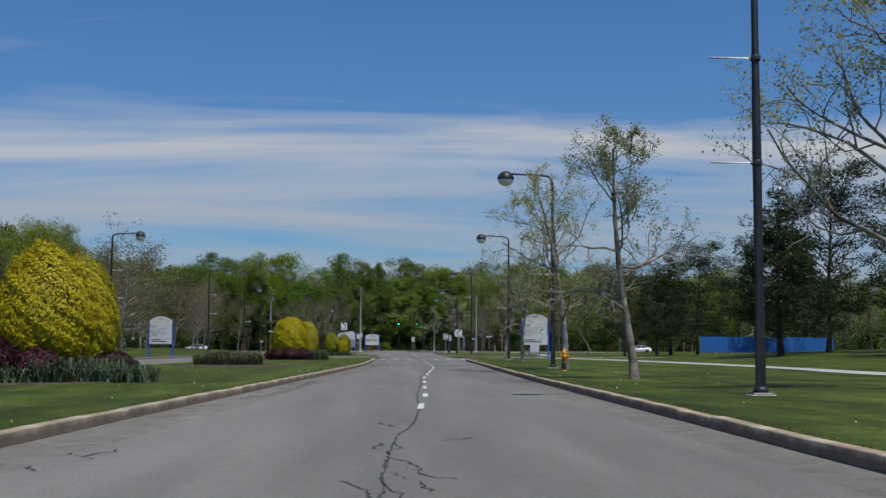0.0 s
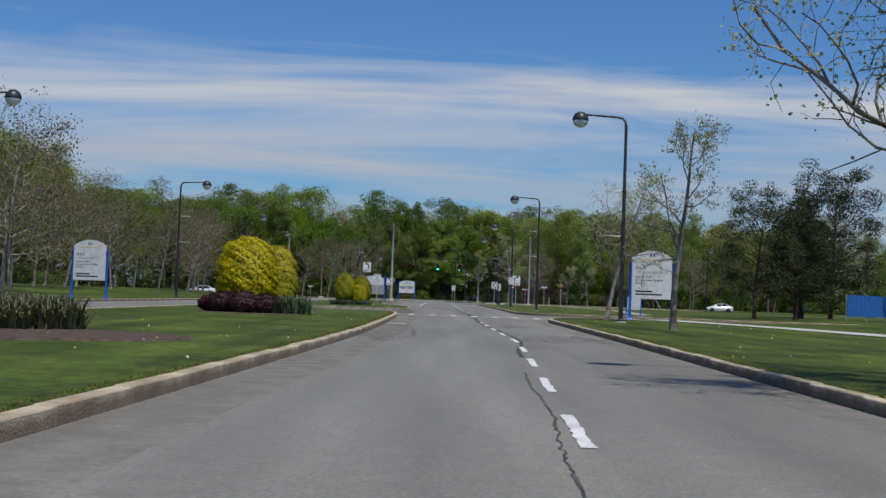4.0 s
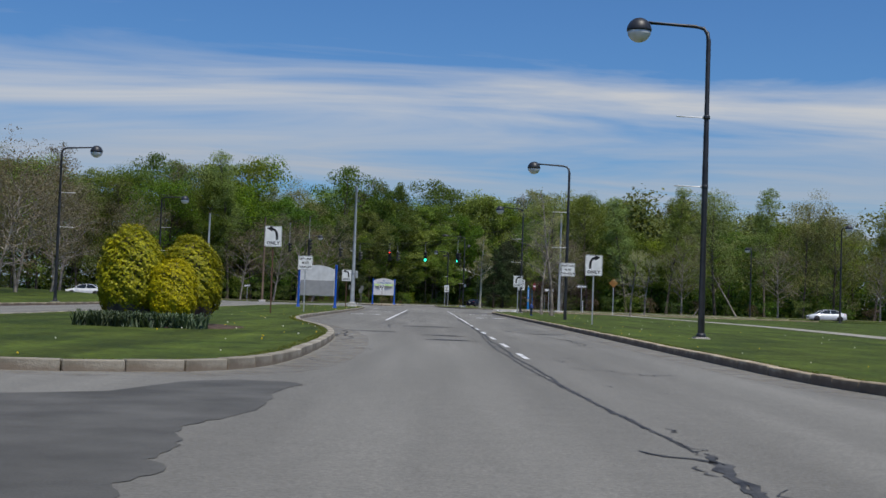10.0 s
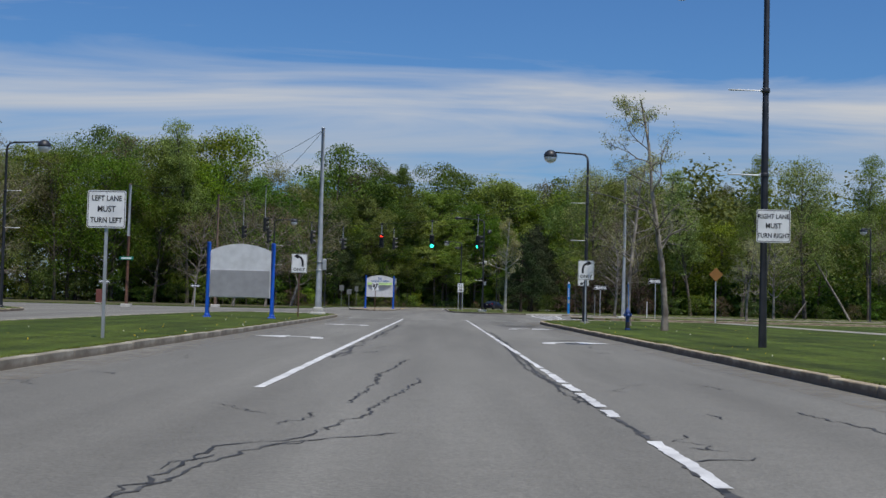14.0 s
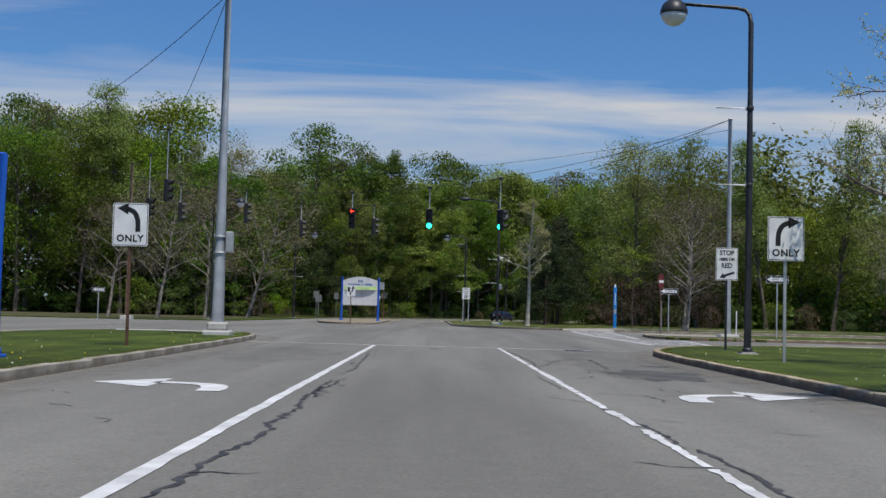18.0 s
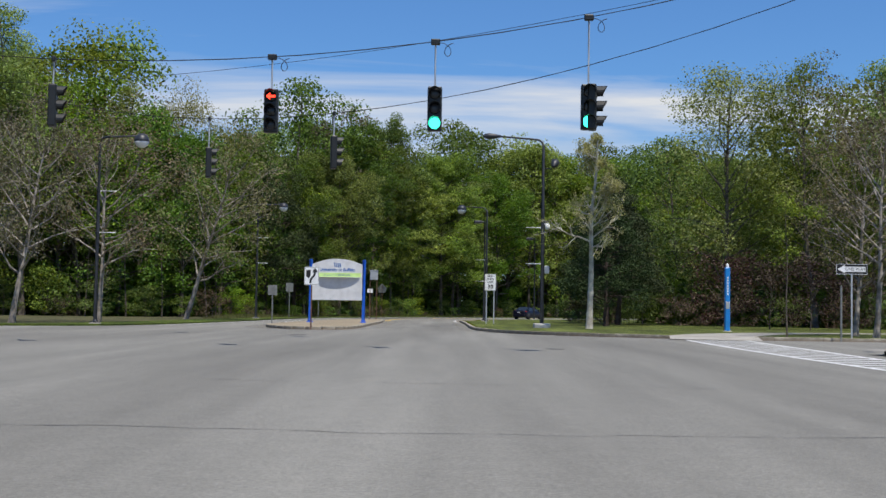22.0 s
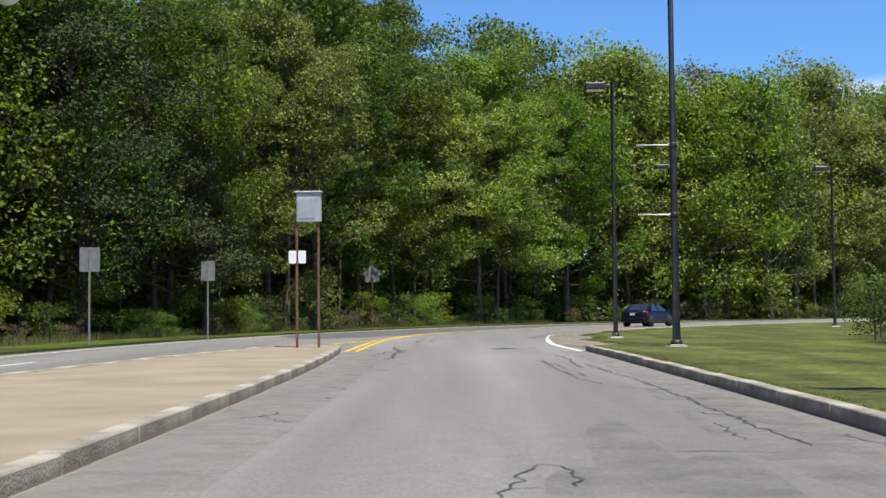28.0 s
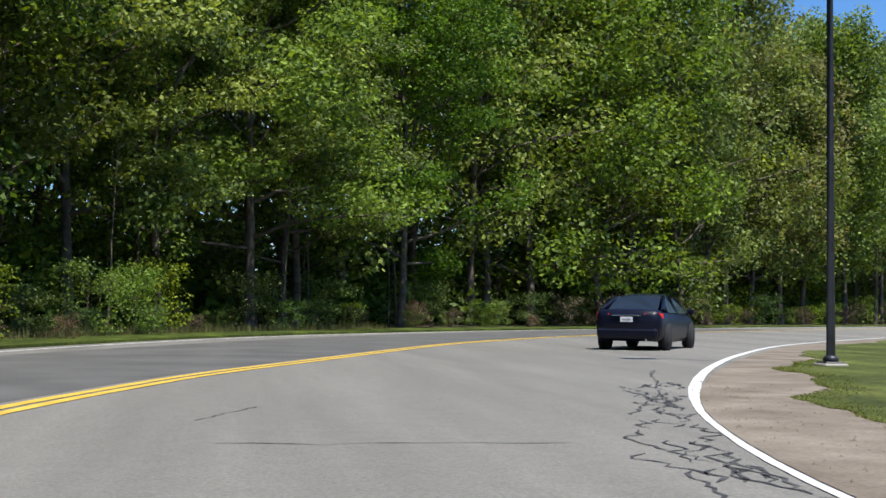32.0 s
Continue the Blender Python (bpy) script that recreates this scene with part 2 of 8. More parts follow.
def lawn_material(name="lawn_grass", lo=(0.039, 0.061, 0.008), hi=(0.080, 0.107, 0.014)):
    m = material(name, lo, hi, 0.35, 0.85, 0, 0.8, 0.34, 0.2, 7.0, 60.0)
    n, l = m.node_tree.nodes, m.node_tree.links
    p = n["Principled BSDF"]
    base = p.inputs["Base Color"].links[0].from_socket
    co = [x for x in n if x.type == "TEX_COORD"][0]
    # mown strips running beside the road
    mp = n.new("ShaderNodeMapping")
    mp.inputs["Scale"].default_value = (1.1, 0.07, 1)
    l.new(co.outputs["Object"], mp.inputs[0])
    t = n.new("ShaderNodeTexNoise")
    t.inputs["Scale"].default_value, t.inputs["Detail"].default_value = 1.0, 3.0
    l.new(mp.outputs[0], t.inputs["Vector"])
    mr = n.new("ShaderNodeMapRange")
    mr.inputs[1].default_value, mr.inputs[2].default_value = 0.3, 0.7
    mr.inputs[3].default_value, mr.inputs[4].default_value = 0.58, 1.36
    l.new(t.outputs["Fac"], mr.inputs[0])
    # tufts, and single blades catching the sun
    for scale, detail, lo, hi, a, b in ((1.6, 6.0, 0.36, 0.64, 0.82, 1.18), (7.0, 8.0, 0.34, 0.66, 0.66, 1.34), (70.0, 3.0, 0.3, 0.7, 0.5, 1.5)):
        t3 = n.new("ShaderNodeTexNoise")
        t3.inputs["Scale"].default_value, t3.inputs["Detail"].default_value = scale, detail
        l.new(co.outputs["Object"], t3.inputs["Vector"])
        mr3 = n.new("ShaderNodeMapRange")
        mr3.inputs[1].default_value, mr3.inputs[2].default_value = lo, hi
        mr3.inputs[3].default_value, mr3.inputs[4].default_value = a, b
        l.new(t3.outputs["Fac"], mr3.inputs[0])
        mu3 = n.new("ShaderNodeMath")
        mu3.operation = "MULTIPLY"
        l.new(mr.outputs[0], mu3.inputs[0])
        l.new(mr3.outputs[0], mu3.inputs[1])
        mr = mu3
    mx = n.new("ShaderNodeMix")
    mx.data_type, mx.blend_type = "RGBA", "MULTIPLY"
    mx.inputs[0].default_value = 1.0
    l.new(base, mx.inputs[6])
    l.new(mr.outputs[0], mx.inputs[7])
    l.new(mx.outputs[2], p.inputs["Base Color"])
    return m


ASPHALT = asphalt_material()
LAWN = lawn_material()
LAWN_DRY = lawn_material("drier_lawn_grass", (0.054, 0.070, 0.013), (0.108, 0.126, 0.028))
DIRT = material("dry_dirt", (0.15, 0.122, 0.092), (0.245, 0.21, 0.165), 1.0, 0.95, 0, 0.35, 0.4, 0.2, 9, 26)
MULCH = material("bark_mulch", (0.05, 0.035, 0.028), (0.12, 0.085, 0.065), 6.0, 0.95, 0, 1.0, 0.4, 0.2, 8, 30)
def grit_material(name="gutter_grit", lo=(0.20, 0.175, 0.14), hi=(0.34, 0.305, 0.25), size=1.7, most=0.5):
    """Sand or oil lying on the asphalt, thin and broken."""
    m = material(name, lo, hi, 2.0, 0.95, 0, 0.5, 0.25, 0.2, 8, 50)
    n, l = m.node_tree.nodes, m.node_tree.links
    p = n["Principled BSDF"]
    co = [x for x in n if x.type == "TEX_COORD"][0]
    t = n.new("ShaderNodeTexNoise")
    t.inputs["Scale"].default_value, t.inputs["Detail"].default_value = size, 9.0
    t.inputs["Roughness"].default_value = 0.68
    l.new(co.outputs["Object"], t.inputs["Vector"])
    mr = n.new("ShaderNodeMapRange")
    mr.inputs[1].default_value, mr.inputs[2].default_value = 0.42, 0.68
    mr.inputs[3].default_value, mr.inputs[4].default_value = 0.0, most
    l.new(t.outputs["Fac"], mr.inputs[0])
    l.new(mr.outputs[0], p.inputs["Alpha"])
    return m


GRIT = grit_material()
ROAD_STAIN = grit_material("road_stain", (0.080, 0.078, 0.071), (0.12, 0.117, 0.107), 1.4, 0.26)
LITTER = material("leaf_litter", (0.045, 0.05, 0.022), (0.11, 0.10, 0.05), 0.6, 0.95, 0, 0.8, 0.35, 0.2, 8, 20)
STONE = material("kerb_stone", (0.28, 0.215, 0.14), (0.50, 0.42, 0.295), 2.2, 0.85, 0, 0.5, 0.25, 0.3, 8, 45, obj=0.06)
def stain(m, col, top):
    """Earth splashed over the lower part of a kerb, with a ragged upper edge."""
    n, l = m.node_tree.nodes, m.node_tree.links
    p = n["Principled BSDF"]
    base = p.inputs["Base Color"].links[0].from_socket
    co = [x for x in n if x.type == "TEX_COORD"][0]
    t = n.new("ShaderNodeTexNoise")
    t.inputs["Scale"].default_value, t.inputs["Detail"].default_value = 5.0, 6.0
    l.new(co.outputs["Object"], t.inputs["Vector"])
    s = n.new("ShaderNodeSeparateXYZ")
    l.new(co.outputs["Object"], s.inputs[0])
    a = n.new("ShaderNodeMath")
    a.operation = "MULTIPLY_ADD"
    a.inputs[1].default_value = 0.12
    l.new(t.outputs["Fac"], a.inputs[0])
    l.new(s.outputs["Z"], a.inputs[2])
    r = n.new("ShaderNodeMapRange")
    r.inputs[1].default_value, r.inputs[2].default_value = top, top + 0.05
    r.inputs[3].default_value, r.inputs[4].default_value = 0.75, 0.0
    l.new(a.outputs[0], r.inputs[0])
    mx = n.new("ShaderNodeMix")
    mx.data_type = "RGBA"
    mx.inputs[7].default_value = (*col, 1)
    l.new(r.outputs[0], mx.inputs[0])
    l.new(base, mx.inputs[6])
    l.new(mx.outputs[2], p.inputs["Base Color"])


stain(STONE, (0.15, 0.105, 0.08), 0.13)
PALE_STONE = material("pale_kerb_stone", (0.20, 0.175, 0.132), (0.40, 0.362, 0.29), 2.2, 0.85, 0, 0.5, 0.25, 0.3, 8, 45, obj=0.05)
stain(PALE_STONE, (0.20, 0.155, 0.115), 0.10)
CONCRETE = material("concrete", (0.40, 0.385, 0.35), (0.52, 0.505, 0.47), 0.9, 0.9, 0, 0.3, 0.12, 0.3, 8, 60)
AGED = material("aged_concrete", (0.27, 0.25, 0.215), (0.37, 0.35, 0.31), 1.2, 0.9, 0, 0.4, 0.2, 0.3, 8, 50)
AGGREGATE = material("tan_aggregate", (0.235, 0.192, 0.128), (0.308, 0.256, 0.178), 0.8, 0.9, 0, 0.5, 0.22, 0.3, 8, 70)
NEWER = material("newer_asphalt", (0.086, 0.085, 0.079), (0.122, 0.120, 0.112), 0.6, 0.9, 0, 0.5, 0.3, 0.3, 7, 40)
PATCH = material("tar_and_shadow", (0.070, 0.068, 0.061), (0.118, 0.115, 0.104), 1.1, 0.85, 0, 0.4, 0.25, 0.3, 8, 50)
SEAL = material("crack_tar", (0.024, 0.024, 0.024), (0.085, 0.083, 0.078), 4.0, 0.7, 0, 0.3, 0.3, 0.4, 8, 30)
WHITE_LINE = material("road_paint_white", (0.50, 0.50, 0.49), (0.72, 0.72, 0.70), 2.6, 0.75, 0, 0.2, 0.18, 0.3, 9, 60)
YELLOW_LINE = material("road_paint_yellow", (0.52, 0.34, 0.045), (0.66, 0.45, 0.07), 2.6, 0.75, 0, 0.2, 0.18, 0.3, 9, 60)
BLACK_POLE = material("black_pole_paint", (0.016, 0.018, 0.022), (0.032, 0.034, 0.040), 3.0, 0.45, 0, 0.05, 0.15)
GALV = material("galvanised_steel", (0.40, 0.42, 0.44), (0.54, 0.56, 0.58), 2.2, 0.45, 0.45, 0.1, 0.12)
RUST = material("rusty_steel", (0.10, 0.05, 0.032), (0.19, 0.10, 0.065), 4.0, 0.8, 0.2, 0.3, 0.3)
WOODPOLE = material("weathered_pole_wood", (0.13, 0.085, 0.06), (0.24, 0.17, 0.125), 2.4, 0.9, 0, 0.4, 0.3)
SIGN_WHITE = plain("sign_white", (0.78, 0.79, 0.78), 0.45)
SIGN_GREY = plain("sign_grey", (0.42, 0.43, 0.44), 0.5)
SIGN_BACK = material("aluminium_back", (0.36, 0.38, 0.39), (0.46, 0.48, 0.49), 4.0, 0.5, 0.4, 0.05, 0.1)
BOARD = plain("board_off_white", (0.60, 0.61, 0.62), 0.5)
BOARD_GREY = plain("board_grey", (0.30, 0.30, 0.31), 0.55)
# darker copy of the aluminium back: tree shade put into the colour
DULL_BACK = material("shade_toned_steel", (0.13, 0.14, 0.135), (0.20, 0.21, 0.20), 4.0, 0.7, 0.1, 0.05, 0.15)
INK = plain("sign_black", (0.012, 0.012, 0.013), 0.5)
UNI_BLUE = plain("board_blue", (0.010, 0.10, 0.52), 0.4)
INK_BLUE = plain("letter_blue", (0.010, 0.10, 0.34), 0.5)
LIME = plain("board_lime", (0.50, 0.70, 0.24), 0.5)
GOLD = plain("board_gold", (0.72, 0.55, 0.18), 0.5)
HYDRANT_Y = plain("hydrant_yellow", (0.66, 0.30, 0.015), 0.5)
HYDRANT_B = plain("hydrant_blue", (0.02, 0.06, 0.22), 0.5)
CYAN_BLUE = plain("pillar_blue", (0.012, 0.22, 0.62), 0.4)
FENCE_BLUE = plain("fence_blue", (0.02, 0.13, 0.42), 0.5)
GREEN_SIGN = plain("street_sign_green", (0.01, 0.20, 0.13), 0.5)
RED_SIGN = plain("sign_red", (0.15, 0.018, 0.02), 0.6)
ORANGE_SIGN = plain("faded_orange", (0.26, 0.12, 0.025), 0.6)
BRICK_RED = plain("cabinet_red", (0.17, 0.055, 0.045), 0.8)
GLOBE = plain("globe_acrylic", (0.72, 0.73, 0.72), 0.25)
ROD = plain("banner_rod_white", (0.74, 0.74, 0.72), 0.4)
WIRE = plain("black_cable", (0.015, 0.015, 0.016), 0.6)
SIG_BODY = plain("signal_housing", (0.012, 0.013, 0.012), 0.45)
LENS_DARK = plain("signal_lens_unlit", (0.03, 0.03, 0.03), 0.25)
LENS_GREEN = plain("signal_lens_green", (0.02, 0.75, 0.50), 0.3, 0, 3.2, (0.03, 0.95, 0.55))
LENS_RED = plain("signal_lens_red", (0.8, 0.03, 0.02), 0.3, 0, 3.2, (1.0, 0.04, 0.015))
NAVY = plain("car_paint_navy", (0.0025, 0.0035, 0.013), 0.4, 0.0, clear=0.15)
NAVY.node_tree.nodes["Principled BSDF"].inputs["Specular IOR Level"].default_value = 0.25
CAR_WHITE = plain("car_paint_white", (0.72, 0.73, 0.74), 0.3, 0, clear=0.8)
CAR_RED = plain("car_paint_red", (0.50, 0.03, 0.02), 0.3, 0, clear=0.8)
CAR_GLASS = plain("car_glass", (0.018, 0.024, 0.028), 0.06, 0)
TAIL_RED = plain("tail_lamp", (0.48, 0.012, 0.014), 0.18, 0, 0.25, (0.7, 0.02, 0.015))
TYRE = plain("tyre_rubber", (0.014, 0.014, 0.015), 0.8)
RIM = plain("alloy_rim", (0.45, 0.46, 0.47), 0.3, 0.8)
CHROME = plain("chrome_trim", (0.6, 0.6, 0.6), 0.15, 1.0)
LIGHT_LENS = plain("lamp_lens", (0.75, 0.76, 0.76), 0.12)

BARK = material("grey_brown_bark", (0.075, 0.060, 0.048), (0.17, 0.145, 0.12), 3.0, 0.95, 0, 0.8, 0.3, 0.2, 8, 18)
BARK_PALE = material("mottled_plane_bark", (0.12, 0.10, 0.083), (0.33, 0.30, 0.26), 2.6, 0.9, 0, 0.5, 0.25, 0.2, 8, 20)
BARK_MID = material("ashen_bark", (0.17, 0.145, 0.118), (0.38, 0.34, 0.29), 2.6, 0.9, 0, 0.5, 0.25, 0.2, 8, 20)
BARK_WHITE = material("pale_flaking_bark", (0.34, 0.31, 0.26), (0.58, 0.55, 0.47), 2.6, 0.9, 0, 0.5, 0.25, 0.2, 8, 20)
BARK_PINE = material("pine_bark", (0.05, 0.035, 0.028), (0.10, 0.075, 0.06), 3.0, 0.95, 0, 0.8, 0.3, 0.2, 8, 18)
LEAF_A = leaf_material("maple_leaf", (0.062, 0.112, 0.017), (0.34, 0.465, 0.072), (1.15, 1.1, 0.45))
LEAF_B = leaf_material("poplar_leaf", (0.085, 0.125, 0.025), (0.36, 0.45, 0.105), (1.1, 1.05, 0.5))
LEAF_C = leaf_material("olive_leaf", (0.088, 0.106, 0.034), (0.32, 0.345, 0.125), (1.1, 1.0, 0.5))
LEAF_D = leaf_material("deep_green_leaf", (0.036, 0.07, 0.015), (0.205, 0.3, 0.058), (1.1, 1.1, 0.45))
LEAF_E = leaf_material("mid_green_leaf", (0.046, 0.088, 0.016), (0.265, 0.375, 0.064), (1.12, 1.1, 0.45))
LEAF_FAR = leaf_material("far_leaf", (0.07, 0.096, 0.03), (0.2, 0.24, 0.08), (1.1, 1.0, 0.5))
LEAF_BUD = leaf_material("young_bud_leaf", (0.11, 0.10, 0.052), (0.24, 0.215, 0.105), (1.1, 1.0, 0.6), 0.3)
LEAF_PLANE = leaf_material("plane_young_leaf", (0.27, 0.30, 0.14), (0.50, 0.53, 0.28), (1.1, 1.05, 0.6), 0.5)
LEAF_TAN = leaf_material("dry_brush", (0.09, 0.065, 0.035), (0.17, 0.13, 0.07), (1, 0.9, 0.6), 0.2)
LEAF_RED = leaf_material("reddish_brush_leaf", (0.034, 0.021, 0.012), (0.10, 0.062, 0.036), (1, 0.8, 0.6), 0.2)
NEEDLE = leaf_material("pine_needle", (0.018, 0.032, 0.011), (0.066, 0.090, 0.032), (1, 1, 0.6), 0.15, 0.85)
GOLDEN = leaf_material("golden_cypress_leaf", (0.24, 0.225, 0.006), (0.60, 0.51, 0.012), (1.1, 1.0, 0.3), 0.2, vary=0.2)
GREEN_GOLD = leaf_material("green_gold_cypress_leaf", (0.15, 0.17, 0.010), (0.47, 0.44, 0.016), (1.1, 1.0, 0.3), 0.2, vary=0.25)
BARBERRY = leaf_material("barberry_leaf", (0.020, 0.004, 0.007), (0.075, 0.014, 0.022), (1.1, 0.6, 0.6), 0.2)
LILY = leaf_material("lily_leaf", (0.040, 0.075, 0.035), (0.12, 0.165, 0.085), (1, 1, 0.6), 0.25)
HEDGE = leaf_material("hedge_leaf", (0.060, 0.066, 0.030), (0.185, 0.175, 0.085), (1, 1, 0.5), 0.2)
TUFT_LEAF = leaf_material("tuft_leaf", (0.075, 0.095, 0.045), (0.20, 0.22, 0.115), (1, 1, 0.5), 0.3)
BLADE = leaf_material("grass_blade", (0.10, 0.14, 0.028), (0.20, 0.235, 0.05), (1.1, 1.1, 0.4), 0.3)
DRY_BLADE = leaf_material("verge_blade", (0.075, 0.085, 0.026), (0.20, 0.185, 0.085), (1.1, 1.1, 0.5), 0.3)
PETAL = plain("dandelion", (0.70, 0.68, 0.55), 0.9)
PETAL_Y = plain("dandelion_yellow", (0.70, 0.50, 0.03), 0.9)


# ---------------------------------------------------------------- mesh tools
def mesh_of(name, verts, faces, smooth=False):
    me = bpy.data.meshes.new(name)
    if isinstance(faces, np.ndarray):
        v = np.asarray(verts, np.float32)
        k = faces.shape[1]
        me.vertices.add(len(v))
        me.vertices.foreach_set("co", v.ravel())
        me.loops.add(faces.size)
        me.loops.foreach_set("vertex_index", faces.astype(np.int32).ravel())
        me.polygons.add(len(faces))
        me.polygons.foreach_set("loop_start", np.arange(0, faces.size, k, dtype=np.int32))
        me.update(calc_edges=True)
    else:
        me.from_pydata([tuple(map(float, q)) for q in verts], [], faces)
        me.update()
    if smooth:
        me.polygons.foreach_set("use_smooth", np.ones(len(me.polygons), bool))
    return me


class Shape:
    """Collects solids into one mesh."""

    def __init__(self):
        self.v, self.f, self.s = [], [], []

    def add(self, verts, faces, smooth=False):
        b = len(self.v)
        self.v += [tuple(q) for q in verts]
        self.f += [tuple(b + i for i in q) for q in faces]
        self.s += [smooth] * len(faces)
        return self

    def box(self, x0, y0, z0, x1, y1, z1, bevel=0.0, turn=None):
        b = min(bevel, (x1 - x0) / 2.01, (y1 - y0) / 2.01, (z1 - z0) / 2.01)
        if b <= 0:
            v = [(x, y, z) for z in (z0, z1) for x, y in ((x0, y0), (x1, y0), (x1, y1), (x0, y1))]
            f = [(3, 2, 1, 0), (4, 5, 6, 7), (0, 1, 5, 4), (1, 2, 6, 5), (2, 3, 7, 6), (3, 0, 4, 7)]
        else:
            ring = lambda i, z: [(x0 + i, y0 + b, z), (x0 + b, y0 + i, z), (x1 - b, y0 + i, z), (x1 - i, y0 + b, z), (x1 - i, y1 - b, z), (x1 - b, y1 - i, z), (x0 + b, y1 - i, z), (x0 + i, y1 - b, z)]
            v = ring(b * 0.7, z0) + ring(0, z0 + b) + ring(0, z1 - b) + ring(b * 0.7, z1)
            f = [tuple(range(7, -1, -1)), tuple(range(24, 32))]
            for k in range(3):
                f += [(8 * k + i, 8 * k + (i + 1) % 8, 8 * k + 8 + (i + 1) % 8, 8 * k + 8 + i) for i in range(8)]
        if turn is not None:
            v = [turn @ Vector(q) for q in v]
        return self.add(v, f)

    def tube(self, path, radii, sides=10, caps=True, smooth=True):
        pts = [Vector(q) for q in path]
        rr = radii if hasattr(radii, "__len__") else [radii] * len(pts)
        v, f = [], []
        ref = None
        for i, p in enumerate(pts):
            d = (pts[min(i + 1, len(pts) - 1)] - pts[max(i - 1, 0)]).normalized()
            if ref is None or abs(d.dot(ref)) > 0.98:
                ref = Vector((1, 0, 0)) if abs(d.x) < 0.8 else Vector((0, 1, 0))
            a = d.cross(ref).normalized()
            c = d.cross(a)
            ref = c.cross(d)
            for k in range(sides):
                q = 2 * math.pi * k / sides
                v.append(p + (a * math.cos(q) + c * math.sin(q)) * rr[i])
        for i in range(len(pts) - 1):
            for k in range(sides):
                f.append((i * sides + k, i * sides + (k + 1) % sides, (i + 1) * sides + (k + 1) % sides, (i + 1) * sides + k))
        self.add(v, f, smooth)
        if caps:
            n = len(pts) * sides
            self.add(v[:sides], [tuple(range(sides - 1, -1, -1))])
            self.add(v[n - sides:], [tuple(range(sides))])
        return self

    def spin(self, profile, sides=16, at=(0, 0, 0), smooth=True, axis="z"):
        v, f = [], []
        for r, h in profile:
            for k in range(sides):
                q = 2 * math.pi * k / sides
                w = (r * math.cos(q), r * math.sin(q), h) if axis == "z" else (r * math.cos(q), h, r * math.sin(q)) if axis == "y" else (h, r * math.cos(q), r * math.sin(q))
                v.append((w[0] + at[0], w[1] + at[1], w[2] + at[2]))
        for i in range(len(profile) - 1):
            for k in range(sides):
                f.append((i * sides + k, i * sides + (k + 1) % sides, (i + 1) * sides + (k + 1) % sides, (i + 1) * sides + k))
        f.append(tuple(range(sides - 1, -1, -1)))
        f.append(tuple(range((len(profile) - 1) * sides, len(profile) * sides)))
        return self.add(v, f, smooth)

    def prism(self, outline, y0, y1):
        """A flat outline in x and z, thick from y0 to y1."""
        n = len(outline)
        v = [(x, y0, z) for x, z in outline] + [(x, y1, z) for x, z in outline]
        f = [tuple(range(n)), tuple(range(2 * n - 1, n - 1, -1))]
        f += [(i, n + i, n + (i + 1) % n, (i + 1) % n) for i in range(n)]
        return self.add(v, f)

    def slab(self, outline, z0, z1):
        n = len(outline)
        v = [(x, y, z0) for x, y in outline] + [(x, y, z1) for x, y in outline]
        f = [tuple(range(n - 1, -1, -1)), tuple(range(n, 2 * n))]
        f += [(i, (i + 1) % n, n + (i + 1) % n, n + i) for i in range(n)]
        return self.add(v, f)

    def done(self, name):
        me = mesh_of(name, self.v, self.f)
        if any(self.s):
            me.polygons.foreach_set("use_smooth", np.array(self.s, bool))
        return me


def part(name, shape, mat, parent, label=""):
    me = shape.done(name) if isinstance(shape, Shape) else shape
    if mat is not None and not me.materials:
        me.materials.append(mat)
    ob = new(name, me)
    ob.parent = parent
    return tagged(ob, label)


def thing(name, label, category, at=None, group="", kind="", shape=None, mat=None):
    if shape is None:
        ob = new(name)
        ob.empty_display_size = 0.2
    else:
        me = shape.done(name) if isinstance(shape, Shape) else shape
        if mat is not None and not me.materials:
            me.materials.append(mat)
        ob = new(name, me)
    if at is not None:
        ob.matrix_world = at
    return tagged(ob, label, category, group, kind)


def smooth_line(pts, step=1.0, rounds=2):
    """A line through rough points, its corners cut, in even steps."""
    p = [np.array(q, float) for q in pts]
    for _ in range(rounds):
        q = [p[0]]
        for a, b in zip(p[:-1], p[1:]):
            q += [a * 0.75 + b * 0.25, a * 0.25 + b * 0.75]
        p = q + [p[-1]]
    p = np.array(p)
    s = np.concatenate([[0], np.cumsum(np.linalg.norm(np.diff(p, axis=0), axis=1))])
    n = max(2, int(round(s[-1] / step)) + 1)
    u = np.linspace(0, s[-1], n)
    return np.stack([np.interp(u, s, p[:, k]) for k in range(p.shape[1])], 1)


def ribbon(pts, width, z=0.006, jag=0.0, rng=None):
    """A flat strip along a line on the ground, 6 mm thick at most."""
    p = np.asarray(pts, float)
    d = np.gradient(p[:, :2], axis=0)
    d /= np.linalg.norm(d, axis=1)[:, None] + 1e-9
    nrm = np.stack([-d[:, 1], d[:, 0]], 1)
    w = np.full(len(p), width / 2) if np.isscalar(width) else np.asarray(width) / 2
    wa, wb = w.copy(), w.copy()
    if jag:
        wa, wb = w * rng.uniform(1 - jag, 1 + jag, len(p)), w * rng.uniform(1 - jag, 1 + jag, len(p))
    a, b = p[:, :2] + nrm * wa[:, None], p[:, :2] - nrm * wb[:, None]
    v = [(*q, z) for q in a] + [(*q, z) for q in b]
    n = len(p)
    return v, [(n + i, n + i + 1, i + 1, i) for i in range(n - 1)]


# ---------------------------------------------------------------- ground, roads, lawns
KERB = 0.12

